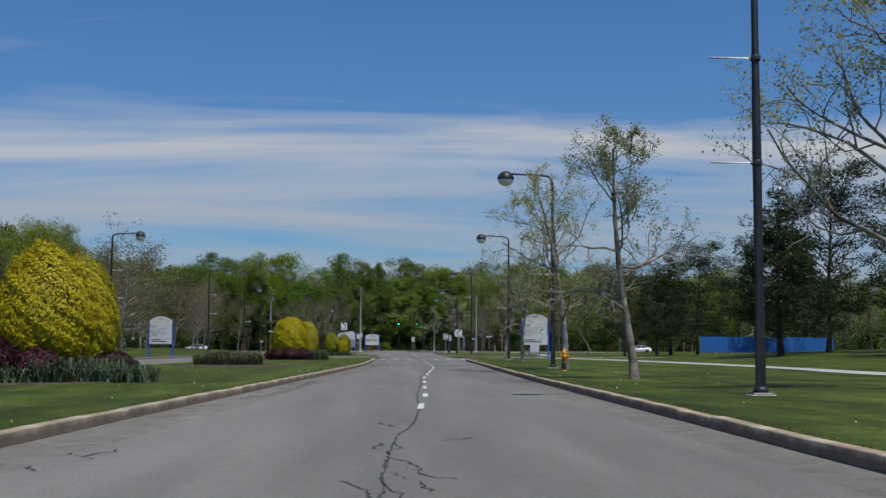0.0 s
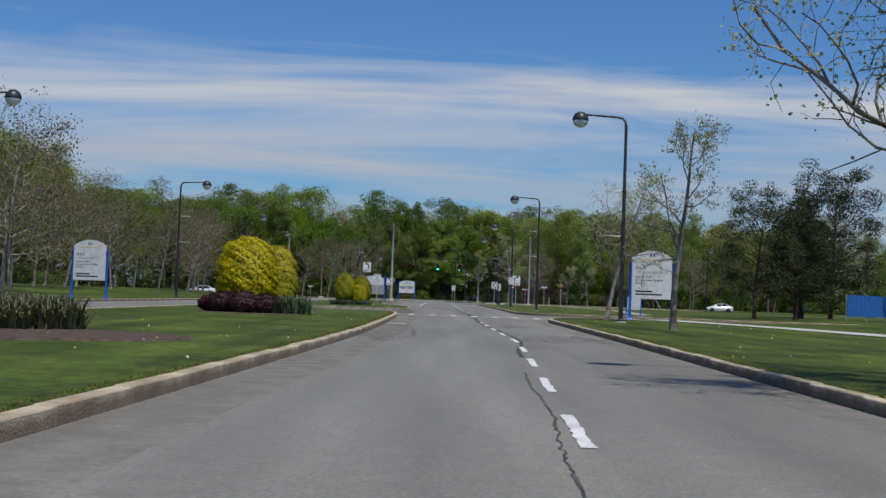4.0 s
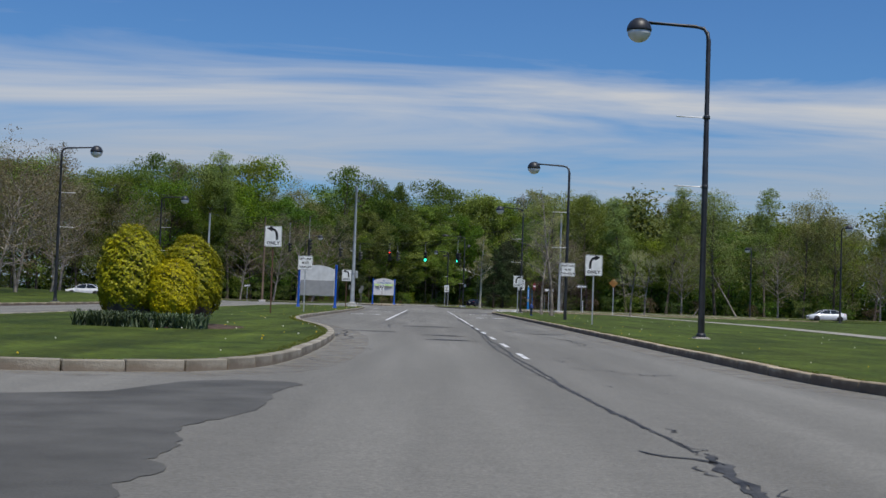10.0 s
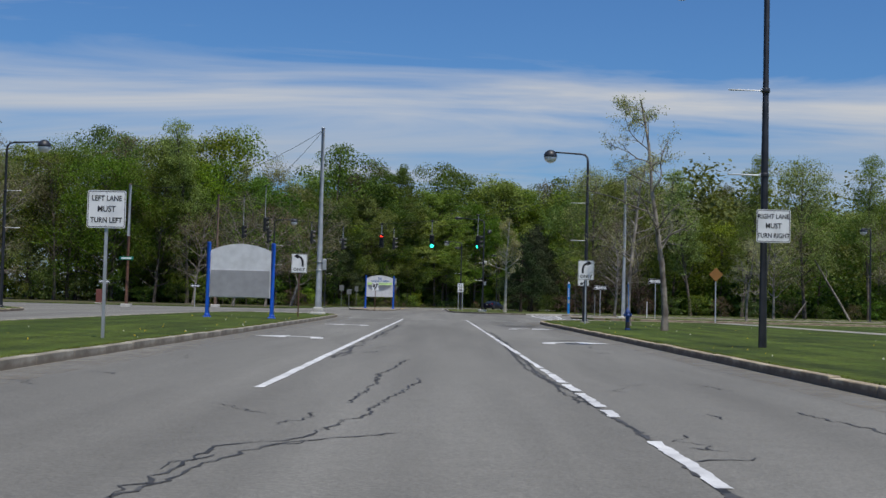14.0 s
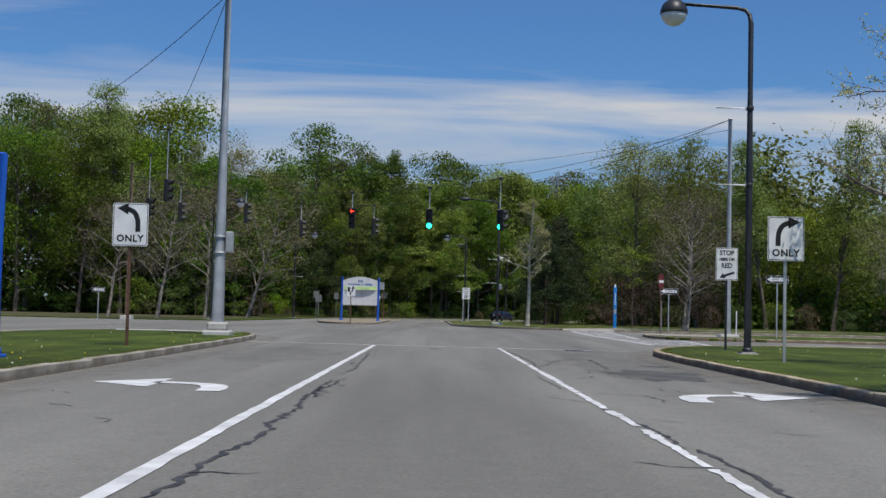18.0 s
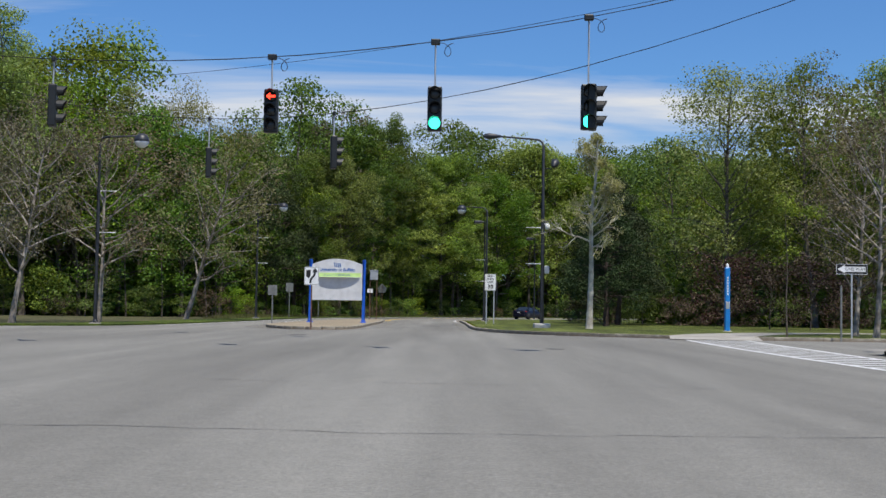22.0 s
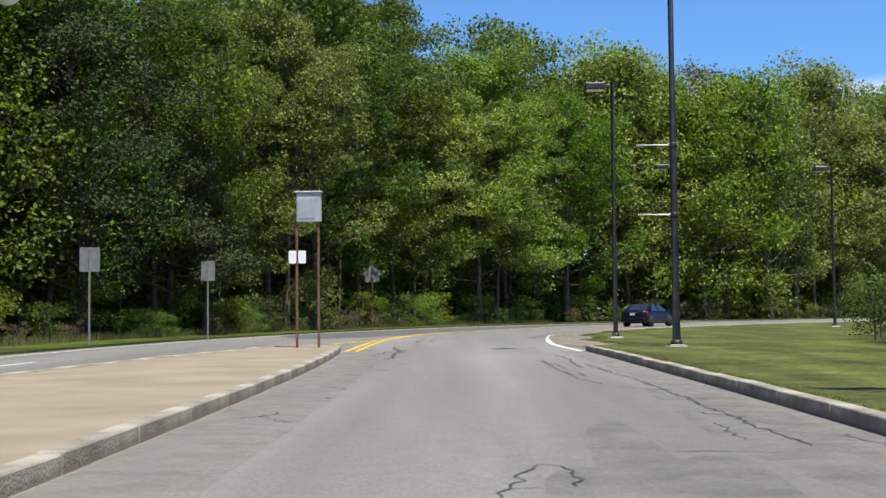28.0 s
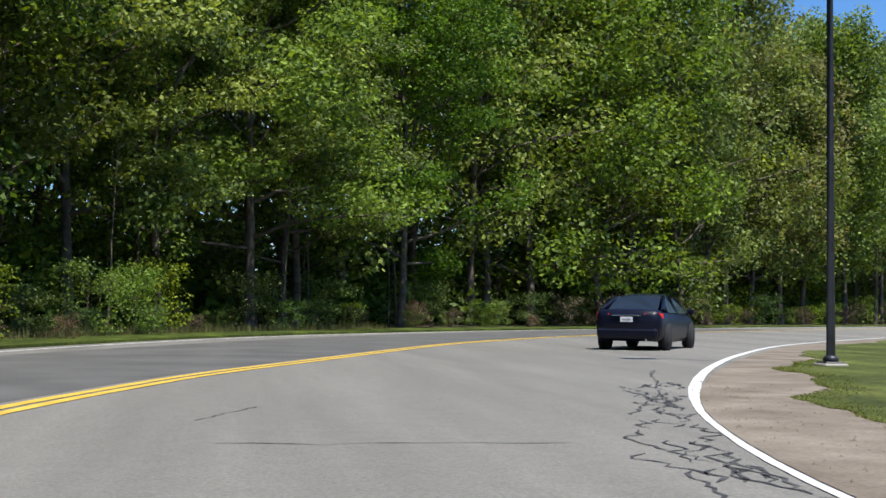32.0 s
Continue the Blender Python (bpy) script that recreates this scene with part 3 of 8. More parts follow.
g_sh = Shape()
g_sh.add([(-2500, -1500, -0.06), (2500, -1500, -0.06), (2500, 3500, -0.06), (-2500, 3500, -0.06)], [(0, 1, 2, 3)])
thing("ground", "rough grassy ground reaching to the horizon", "ground", kind="structure", shape=g_sh, mat=LITTER)
r_sh = Shape()
r_sh.add([(-129.5, -29.5, 0), (129.5, -29.5, 0), (129.5, 455, 0), (-129.5, 455, 0)], [(0, 1, 2, 3)])
road = thing("road", "worn grey asphalt road with sealed cracks", "road", kind="structure", shape=r_sh, mat=ASPHALT)

# kerb lines, read along the drive
RIGHT_SOUTH = [(4.0, -30), (3.8, 0), (3.75, 20), (3.8, 40), (4.15, 62), (4.4, 80), (4.4, 86), (4.6, 91), (5.4, 96), (7.4, 100), (11, 102.4), (18, 103), (70, 103.5)]
RIGHT_NORTH = [(70, 111.5), (14, 111.3), (8, 111.2), (5.6, 111.8), (4.8, 114.2), (4.75, 120), (4.85, 140), (4.95, 165), (4.9, 185), (4.9, 198), (5.0, 203), (5.5, 206.5), (7.0, 210.5), (9.6, 213.6), (14, 215), (40, 216), (120, 217)]
LEFT_SOUTH = [(-4.2, -30), (-4.1, 0), (-3.8, 14), (-3.3, 26), (-2.8, 40), (-2.25, 55), (-1.95, 66), (-1.95, 80), (-2.05, 92), (-2.3, 97), (-2.7, 99.6), (-3.8, 102.2), (-6.5, 103.8), (-10.5, 104), (-12.2, 102.5), (-12.4, 99), (-12.2, 60), (-12.2, -30)]
LEFT_NORTH = [(-12.2, 114), (-10.5, 112.6), (-8, 112.5), (-4.4, 112.8), (-2.7, 113.6), (-2.2, 116), (-2.2, 122), (-2.45, 129), (-3.3, 135), (-4.7, 142), (-5.4, 148), (-5.6, 156), (-5.6, 175), (-5.7, 195), (-5.85, 208), (-6.2, 214), (-7.2, 217.2), (-9.4, 218), (-12, 216.5), (-13.4, 211), (-13.4, 190), (-12.9, 150), (-12.5, 125), (-12.2, 114)]
FAR_LEFT_EDGE = [(-20, -30), (-20, 60), (-19.4, 110), (-19.6, 150), (-20.8, 190), (-22, 206), (-26, 214), (-34, 217), (-130, 218)]
NW_EDGE = [(-130, 256), (-60, 257), (-28, 257.6), (-20.5, 258.6), (-16.6, 261.2), (-14.9, 266.5), (-14.2, 277), (-13.7, 290), (-13.6, 304), (-13.0, 316), (-11.2, 328), (-8.4, 340), (-5.6, 350), (-1.6, 360), (4.8, 370), (14, 381), (28, 395), (50, 414), (90, 445)]
ISLAND = [(-9.6, 270), (-9.2, 266), (-8.4, 263), (-7.1, 261.0), (-5.5, 261.1), (-4.82, 263.0), (-4.68, 268), (-4.72, 276), (-4.75, 286), (-4.95, 296), (-5.3, 303), (-5.55, 305.9), (-6.0, 307.0), (-6.9, 307.1), (-7.4, 305.5), (-8.2, 300), (-9.0, 291), (-9.6, 280), (-9.6, 270)]
NE_KERB = [(120, 253), (40, 252.5), (14, 251.8), (10.0, 251.6), (6.8, 253.4), (4.0, 255.4), (2.1, 258.8), (1.08, 263), (0.75, 270), (0.85, 285), (0.75, 297), (0.62, 303.5)]
NE_INNER = [(0.62, 303.5), (1.5, 309), (2.2, 316), (3.3, 323), (5.1, 329.6), (7.8, 335.6), (11.5, 342.5), (18, 352.5), (30, 366.5), (52, 388), (95, 420)]
EAST_MEDIAN = [(60, 227.0), (14.5, 227.2), (11.2, 227.5), (10.1, 228.4), (9.85, 230.4), (10.1, 234.4), (10.6, 237.4), (11.8, 239.2), (15, 239.8), (60, 240)]


def bumpy(x, y):
    """Gentle rise of the lawns away from the roads."""
    far = min(1.0, max(0.0, (x - 17) / 26))
    return 0.85 * far * far * (3 - 2 * far)


def west_rise(x):
    """The lawn beyond the far carriageway lifts towards the woods."""
    far = min(1.0, max(0.0, (-24 - x) / 14))
    return 0.6 * far * far * (3 - 2 * far)


def lawn(name, outline, label, mat=LAWN, top=KERB, rise=False):
    """A slab of turf whose edge follows the outline, with a fine grid inside when it rises."""
    if not rise:
        sh = Shape()
        sh.slab([tuple(q) for q in outline], -0.05, top)
        return thing(name, label, "lawn", kind="structure", shape=sh, mat=mat)
    bm = bmesh.new()
    vs = [bm.verts.new((x, y, top)) for x, y in outline]
    bm.faces.new(vs)
    for k in range(-120, 160, 4 if rise == "west" else 8):
        geom = bm.verts[:] + bm.edges[:] + bm.faces[:]
        bmesh.ops.bisect_plane(bm, geom=geom, plane_co=(k, 0, 0), plane_no=(1, 0, 0))
    for v in bm.verts:
        v.co.z = top + (west_rise(v.co.x) if rise == "west" else bumpy(v.co.x, v.co.y))
    bmesh.ops.recalc_face_normals(bm, faces=bm.faces[:])
    me = bpy.data.meshes.new(name)
    bm.to_mesh(me)
    bm.free()
    if me.polygons[0].normal.z < 0:
        me.flip_normals()
    sh = Shape()
    sh.add([v.co for v in me.vertices], [tuple(p.vertices) for p in me.polygons])
    n = len(outline)
    sh.add([(x, y, -0.05) for x, y in outline] + [(x, y, top + (west_rise(x) if rise == "west" else bumpy(x, y))) for x, y in outline], [(i, (i + 1) % n, n + (i + 1) % n, n + i) for i in range(n)])
    return thing(name, label, "lawn", kind="structure", shape=sh, mat=mat)


rs_line, rn_line = smooth_line(RIGHT_SOUTH, 1.2), smooth_line(RIGHT_NORTH, 1.2)
ls_line, ln_line = smooth_line(LEFT_SOUTH, 1.2), smooth_line(LEFT_NORTH, 1.2)
fl_line, nw_line = smooth_line(FAR_LEFT_EDGE, 2.0), smooth_line(NW_EDGE, 2.0)
is_line, ne_line, ni_line = smooth_line(ISLAND, 0.8), smooth_line(NE_KERB, 1.2), smooth_line(NE_INNER, 1.5)
em_line = smooth_line(EAST_MEDIAN, 1.0)
INSET = 0.16


def inset(line, by=INSET):
    """The line moved to its left by that much."""
    d = np.gradient(line, axis=0)
    d /= np.linalg.norm(d, axis=1)[:, None] + 1e-9
    return line + np.stack([-d[:, 1], d[:, 0]], 1) * by


lawn("lawn_south_east", [tuple(q) for q in inset(rs_line, -INSET)] + [(130, 103.5), (130, -30)], "mown green lawn rising gently beside the road", rise=True)
lawn("lawn_north_east", [tuple(q) for q in inset(rn_line, -INSET)] + [(120, 111.5)], "mown green lawn beside the right-turn lane")
lawn("median_south", [tuple(q) for q in inset(ls_line)], "mown grass median with planting beds")
lawn("median_north", [tuple(q) for q in inset(ln_line[:-1])], "mown grass median beside the left-turn lane")
lawn("lawn_west", [tuple(q) for q in inset(fl_line)] + [(-130, -30)], "mown green lawn beyond the far carriageway", rise="west")
lawn("lawn_north_west", [tuple(q) for q in inset(nw_line, 0.5)] + [(80, 470), (-130, 470)], "grass strip and woodland floor beyond the bend", LITTER, 0.05)
lawn("verge_north_west", [tuple(q) for q in inset(nw_line, 0.3)] + [tuple(q) for q in inset(nw_line, 3.6)[::-1]], "narrow grass verge before the woods", LAWN, 0.075)
lawn("lawn_corner_north", [tuple(q) for q in inset(ne_line, -INSET)] + [(1.1, 304.6), (4, 306), (20, 309), (130, 310), (130, 253)], "mown green lawn inside the bend", LAWN_DRY)
lawn("east_median", [tuple(q) for q in inset(em_line, INSET)], "grass median of the crossing road")
isl = Shape()
isl.slab([tuple(q) for q in inset(is_line[:-1])], -0.05, 0.125)
thing("traffic_island", "tan exposed-aggregate traffic island with stone kerb", "traffic island", kind="structure", shape=isl, mat=AGGREGATE)

def blob(cx, cy, a, b, seed, z=0.004, n=60, rough=0.25):
    """A ragged rounded outline: slow swells, and small teeth."""
    q = np.random.RandomState(seed)
    ang = np.linspace(0, 2 * np.pi, n, endpoint=False)
    r = 1 + rough * sum(q.uniform(-0.5, 0.5) * np.sin(k * ang + q.uniform(0, 6.3)) for k in (2, 3, 5, 8)) + rough * 0.35 * (q.rand(n) - 0.5)
    return [(cx + a * r[i] * math.cos(ang[i]), cy + b * r[i] * math.sin(ang[i]), z) for i in range(n)]


# bare earth where the kerb ends inside the bend
PAINT_EDGE = smooth_line([(0.5, 303.2), (0.3, 307.5), (0.3, 312), (0.75, 319), (1.3, 325), (2.2, 329.2), (3.8, 334.1), (6.6, 340.5), (10.2, 347.5), (15.2, 356), (26, 369), (46, 390)], 1.0)
dirt = Shape()
dn = len(PAINT_EDGE)
v, f = ribbon(inset(PAINT_EDGE, -1.25)[2:], np.interp(np.arange(dn - 2), [0, 5, 14, 26, 40, dn], [1.2, 2.2, 2.5, 2.5, 1.9, 1.6]), 0.014)
dirt.add(v, f)
thing("bare_shoulder", "bare trodden earth shoulder beside the white edge line", "shoulder", kind="structure", shape=dirt, mat=DIRT)
# loose stones and crumbs along the shoulder
pq = np.random.RandomState(71)
crumbs = Shape()
for k in range(520):
    j = pq.randint(2, min(34, dn - 1))
    d = 0.12 + abs(pq.normal(0, 0.55)) if k % 3 else pq.uniform(0.1, 2.2)
    c = inset(PAINT_EDGE, -d)[j] + pq.uniform(-0.5, 0.5, 2) * np.array([0.12, 1.0])
    w = pq.uniform(0.008, 0.022) * (2.0 if k % 29 == 0 else 1)
    ring = [(c[0] + w * pq.uniform(0.7, 1.3) * math.cos(a), c[1] + w * pq.uniform(0.7, 1.3) * math.sin(a), 0.012) for a in (0.2, 1.4, 2.7, 3.9, 5.2)]
    crumbs.add(ring + [(c[0], c[1], 0.014 + w * 0.9)], [(i, (i + 1) % 5, 5) for i in range(5)])
thing("loose_gravel", "loose stones and crumbs on the bare earth shoulder", "gravel", kind="stuff", shape=crumbs, mat=DIRT)
lq = np.random.RandomState(2)
lb = smooth_line(inset(PAINT_EDGE, -1.5), 0.22, 1)
lu = np.arange(len(lb)) * 0.22
lb = inset(lb, (sum(a * np.sin(lu * k + p) for a, k, p in ((0.26, 0.7, 0.3), (0.13, 1.7, 1.7), (0.05, 4.7, 0.5))) + lq.normal(0, 0.03, len(lb)))[:, None])
lawn("lawn_bend", [(1.6, 303.4)] + [tuple(q) for q in lb[9:]] + [(130, 420), (130, 303)], "mown lawn sloping down to the bend", LAWN_DRY, 0.024)


def strip(name, pts, width, label, mat, z=0.006, category="road marking", jag=0.0):
    sh = Shape()
    v, f = ribbon(pts, width, z, jag, np.random.RandomState(len(pts)))
    sh.add(v, f)
    return thing(name, label, category, kind="structure", shape=sh, mat=mat)


# footpaths
strip("footpath_east", smooth_line([(14.5, 125), (17, 150), (18.3, 170), (17.6, 195), (17, 214)], 3), 1.35, "worn concrete footpath across the lawn", AGED, KERB + 0.012, "footpath")
path_pts = smooth_line([(11.5, 101.5), (12.6, 97), (15, 84), (16.4, 62), (16.7, 51), (15.8, 40), (17.5, 20), (24, -10)], 2.5)
fp = Shape()
v, f = ribbon(path_pts, 1.9, 0.0)
fp.add([(a, b, KERB + 0.02 + bumpy(a, b)) for a, b, _ in v], f)
thing("footpath_south", "pale concrete footpath across the lawn", "footpath", kind="structure", shape=fp, mat=CONCRETE)
strip("crossing_path", [(-3.3, 99.9), (-6, 100.4), (-12.0, 101.2)], 1.3, "concrete crossing path through the median", AGED, KERB + 0.012, "footpath")
strip("sign_pad", [(8.6, 98.7), (12.4, 98.7)], 1.6, "concrete pad below a parking board", CONCRETE, KERB + 0.016, "footpath")
corner = smooth_line([(9.3, 250.9), (9.35, 251.8), (9.7, 253.2), (11.3, 257.0), (13.8, 260.8), (17.5, 263.6), (24, 265.6), (60, 268)], 1.2)
v, f = ribbon(corner, np.interp(np.arange(len(corner)), [0, 3, 8, 16, len(corner)], [3.3, 3.0, 2.6, 1.9, 1.7]), KERB + 0.012)
v = [(a, b, 0.007 + (c - 0.007) * min(1.0, max(0.0, (b - 250.9) / 0.9))) for a, b, c in v]
thing("footpath_corner", "sandy concrete kerb ramp and path across the corner lawn", "footpath", kind="structure", shape=Shape().add(v, f), mat=AGED)
strip("median_walk", [(10.3, 234.3), (11, 234.4), (14.2, 234.6)], np.array([5.2, 6.0, 6.0]), "worn concrete refuge across the median", AGED, KERB + 0.012, "footpath")
strip("median_nose", smooth_line([(-11.5, 216), (-9.2, 216.6), (-7.3, 215.6)], 0.6), 1.4, "concrete nose of the median below a signal mast", CONCRETE, KERB + 0.012, "footpath")

# ---------------------------------------------------------------- road paint
sh = Shape()
rng = np.random.RandomState(3)
for y in [19.8 + 4.82 * i for i in range(14)] + [119.8 + 5.2 * i for i in range(6)]:
    x = np.interp(y, [10, 20, 25, 40, 52, 63, 80, 110], [0.1, 0.29, 0.46, 0.70, 1.18, 1.60, 1.47, 1.42])
    slope = np.interp(y + 1, [10, 20, 25, 40, 52, 63, 80, 110], [0.1, 0.29, 0.46, 0.70, 1.18, 1.60, 1.47, 1.42]) - x
    v, f = ribbon([(x + slope * a, y + a) for a in np.linspace(0, 1.85 if y < 40 else 2.3, 26)], 0.10, 0.006, 0.3, rng)
    sh.add(v, f)
thing("lane_dashes", "worn white lane dashes on asphalt", "road marking", kind="structure", shape=sh, mat=WHITE_LINE)
strip("lane_line_left", [(-2.1 - 0.0005 * (a - 153), a) for a in np.arange(152.6, 208.4, 0.35)], 0.118, "solid white turn-lane line", WHITE_LINE, jag=0.18)
lr, wr, u = Shape(), np.random.RandomState(91), 150.0
while u < 207.8:
    ln = wr.uniform(0.35, 2.2)
    v, f = ribbon([(1.43 + wr.uniform(-0.012, 0.012), a) for a in np.arange(u, min(u + ln, 208.0) + 0.1, 0.12)], 0.105 * wr.uniform(0.65, 1.1), 0.006, 0.32, wr)
    lr.add(v, f)
    u += ln + wr.choice([0.04, 0.1, 0.35])
thing("lane_line_right", "worn and broken white turn-lane line", "road marking", kind="structure", shape=lr, mat=WHITE_LINE)
strip("stop_line", [(a, 208.2 - 0.12 * a) for a in np.arange(-5.9, 5.3, 0.5)], 0.16, "thin white stop line", WHITE_LINE, 0.008, jag=0.1)
sh = Shape()
for yy in (97.75, 99.85):
    v, f = ribbon([(a, yy) for a in np.arange(-2.75, 5.6, 0.5)], 0.14, 0.006, 0.12, rng)
    sh.add(v, f)
for x in np.arange(-1.72, 5.2, 1.06):
    sh.add([(x - 0.03, 97.82, 0.0065), (x + 0.27, 97.82, 0.0065), (x + 0.30, 99.78, 0.0065), (x - 0.02, 99.78, 0.0065)], [(0, 1, 2, 3)])
thing("crosswalk", "white ladder crosswalk on worn asphalt", "road marking", kind="structure", shape=sh, mat=WHITE_LINE)
sh = Shape()
CW_NEAR = [(7.3, 216.5), (7.35, 224), (7.35, 234), (7.8, 245), (8.2, 250.8)]
CW_FAR_S = [(9.55, 216.8), (9.95, 221), (10.3, 226.4)]
CW_FAR_N = [(8.7, 228.0), (9.4, 237.4), (10.0, 246), (10.4, 250.9)]
for pts in (CW_NEAR, CW_FAR_S, CW_FAR_N):
    v, f = ribbon(smooth_line(pts, 0.5), 0.17, 0.006, 0.14, rng)
    sh.add(v, f)
for far, y0, y1 in ((CW_FAR_S, 217.2, 226.2), (CW_FAR_N, 229.0, 250.4)):
    for y in np.arange(y0, y1, 1.12):
        x0, x1 = np.interp(y, [p[1] for p in CW_NEAR], [p[0] for p in CW_NEAR]), np.interp(y, [p[1] for p in far], [p[0] for p in far])
        sh.add([(x0, y, 0.0065), (x0, y + 0.36, 0.0065), (x1, y + 0.14, 0.0065), (x1, y - 0.22, 0.0065)], [(3, 2, 1, 0)])
thing("crosswalk_east", "hatched white crosswalk over the crossing road", "road marking", kind="structure", shape=sh, mat=WHITE_LINE)


def turn_arrow(side, x, y):
    """A painted turn arrow; side -1 points left."""
    sh = Shape()
    s = side
    stem = smooth_line([(-s * 0.62, -1.15), (-s * 0.6, -0.35), (-s * 0.42, 0.15), (s * 0.0, 0.3), (s * 0.2, 0.32)], 0.15)
    v, f = ribbon(stem, np.interp(np.arange(len(stem)), [0, len(stem) - 1], [0.26, 0.34]), 0.007, 0.06, rng)
    sh.add(v, f)
    sh.add([(s * 0.1, -0.65, 0.007), (s * 0.15, 1.2, 0.007), (s * 0.85, 0.15, 0.007)], [(0, 1, 2) if s < 0 else (2, 1, 0)])
    ob = thing("turn_arrow", "white painted turn arrow on asphalt", "road marking", pose(x, y, 0) @ Matrix.Diagonal((1.15, 1.0, 1, 1)), kind="structure", shape=sh, mat=WHITE_LINE)
    return ob


for s, x, y in ((-1, -3.9, 171.0), (-1, -3.75, 188.3), (1, 3.35, 171.3), (1, 3.45, 188.3)):
    turn_arrow(s, x, y)
ni_paint = PAINT_EDGE
strip("edge_line", ni_paint, 0.16, "bright white edge line round the bend", WHITE_LINE, 0.007, jag=0.1)
sh = Shape()
mid_line = smooth_line([(-5.2, 317), (-5.02, 320), (-4.85, 323), (-4.5, 327), (-4.0, 330.8), (-3.2, 334), (-2.2, 337.6), (-0.94, 340.8), (0.5, 344.5), (2.2, 349), (4.8, 355.3), (11, 366), (21, 378.5), (40, 398), (70, 423)], 1.0)
for off in (-0.12, 0.12):
    v, f = ribbon(inset(mid_line, off), 0.15, 0.007, 0.12, rng)
    sh.add(v, f)
for pts in ([(-5.16, 304.3), (-5.22, 309), (-5.27, 313), (-5.2, 317)], [(-7.7, 303.5), (-7.1, 307.4), (-6.8, 309.6), (-6.45, 312), (-5.95, 314.8), (-5.35, 317.0)]):
    for off in (-0.13, 0.13):
        v, f = ribbon(inset(smooth_line(pts, 0.8), off), 0.14, 0.0085, 0.12, rng)
        sh.add(v, f)
thing("centre_line", "double yellow centre line round the bend", "road marking", kind="structure", shape=sh, mat=YELLOW_LINE)
strip("outbound_dashes", [(-11.3, a) for a in np.arange(288, 300, 0.8)], 0.12, "white lane line of the outbound lanes", WHITE_LINE)
nw_paint = inset(nw_line, -0.35)
strip("outer_edge_line", nw_paint[60:], 0.12, "white outer edge line of the bend", WHITE_LINE, 0.007, jag=0.2)

outer = inset(mid_line, 3.15)
keep = (outer[:, 1] > 321) & (outer[:, 1] < 392)
strip("resurfaced_lane", outer[keep], np.interp(np.arange(keep.sum()), [0, 6, 400], [1.5, 5.6, 5.6]), "darker resurfaced outer lane of the bend", NEWER, 0.003, "road")

for k, (line, side, near) in enumerate(((rs_line, 1, 0.34), (rn_line, 1, 0.36), (ls_line, -1, 0.45), (ln_line, -1, 0.42), (is_line, -1, 0.52), (ne_line, 1, 0.34))):
    band = inset(line, near * side)
    band = band[np.abs(band[:, 0]) < 13]
    strip("gutter_grit", band, near * 2 * np.random.RandomState(k).uniform(0.8, 1.0, len(band)), "thin grey sand washed along the kerb", GRIT, 0.0035, "road dirt")

# darker paving between the medians, ending in ragged lobes
rag = smooth_line([(-2.3, 112.5), (-1.5, 112.4), (-1.75, 111.1), (-1.68, 110.1), (-1.64, 108.7), (-1.85, 108.1), (-1.98, 107.1), (-1.72, 106.7), (-1.84, 105.8), (-1.56, 105.5), (-1.82, 104.9), (-1.6, 104.6), (-1.8, 104.0), (-1.7, 103.3), (-2.1, 102.8)], 0.12, 2)
rag = rag + np.random.RandomState(44).normal(0, 0.022, rag.shape)
side = [tuple(q) for q in rag] + [(-4, 102.9), (-7, 103.2), (-10.5, 103.6), (-10.5, 109.4), (-7, 109.4), (-4.6, 109.4), (-3.7, 110.0), (-3.2, 110.4), (-3.0, 111.2), (-2.8, 112.0)]
thing("crossing_paving", "darker paving of the median crossing with a ragged edge", "road patch", kind="structure", shape=Shape().add([(a, b, 0.004) for a, b in side], [tuple(range(len(side) - 1, -1, -1))]), mat=PATCH)
# patches, two ovals painting lamp-globe shadows (y 137.0 and 173.7), and manhole covers
for i, (cx, cy, a, b) in enumerate(((-0.3, 142.8, 0.9, 1.0), (-1.85, 134.5, 0.7, 0.55), (4.0, 197.5, 0.3, 0.4), (3.4, 193.8, 0.75, 1.7), (0.18, 132.2, 0.55, 0.5), (0.25, 128.6, 0.56, 0.5), (3.2, 137.0, 0.35, 0.22), (3.4, 173.7, 0.35, 0.2))):
    bl = blob(cx, cy, a, b, i, 0.004, 96, 0.62 if a > 0.8 else 0.35)
    thing("road_patch", "darker irregular asphalt patch or painted lamp shadow", "road patch", kind="structure", shape=Shape().add(bl, [tuple(range(len(bl)))]), mat=PATCH)
for i, (cx, cy, a, b) in enumerate(((-3.1, 270.9, 1.2, 1.6), (-1.2, 278.5, 0.6, 5.0), (0.1, 284.5, 0.5, 5.0), (2.4, 78.4, 1.1, 0.9), (3.0, 66.5, 1.1, 3.0), (-1.3, 66.0, 0.7, 4.5), (3.2, 141, 1.2, 4.0), (3.3, 198, 1.2, 6.0), (-3.8, 200, 1.2, 5.0))):
    bl = blob(cx, cy, a, b, 60 + i, 0.0028 + 0.00005 * i, 60, 0.3)
    thing("road_stain", "faint darker stain on the worn asphalt", "road stain", kind="structure", shape=Shape().add(bl, [tuple(range(len(bl)))]), mat=ROAD_STAIN)
cover_me = Shape().spin([(0.30, -0.02), (0.30, 0.006), (0.27, 0.008), (0.24, 0.006), (0.05, 0.007)], 20).done("manhole_cover")
cover_me.materials.append(SEAL)
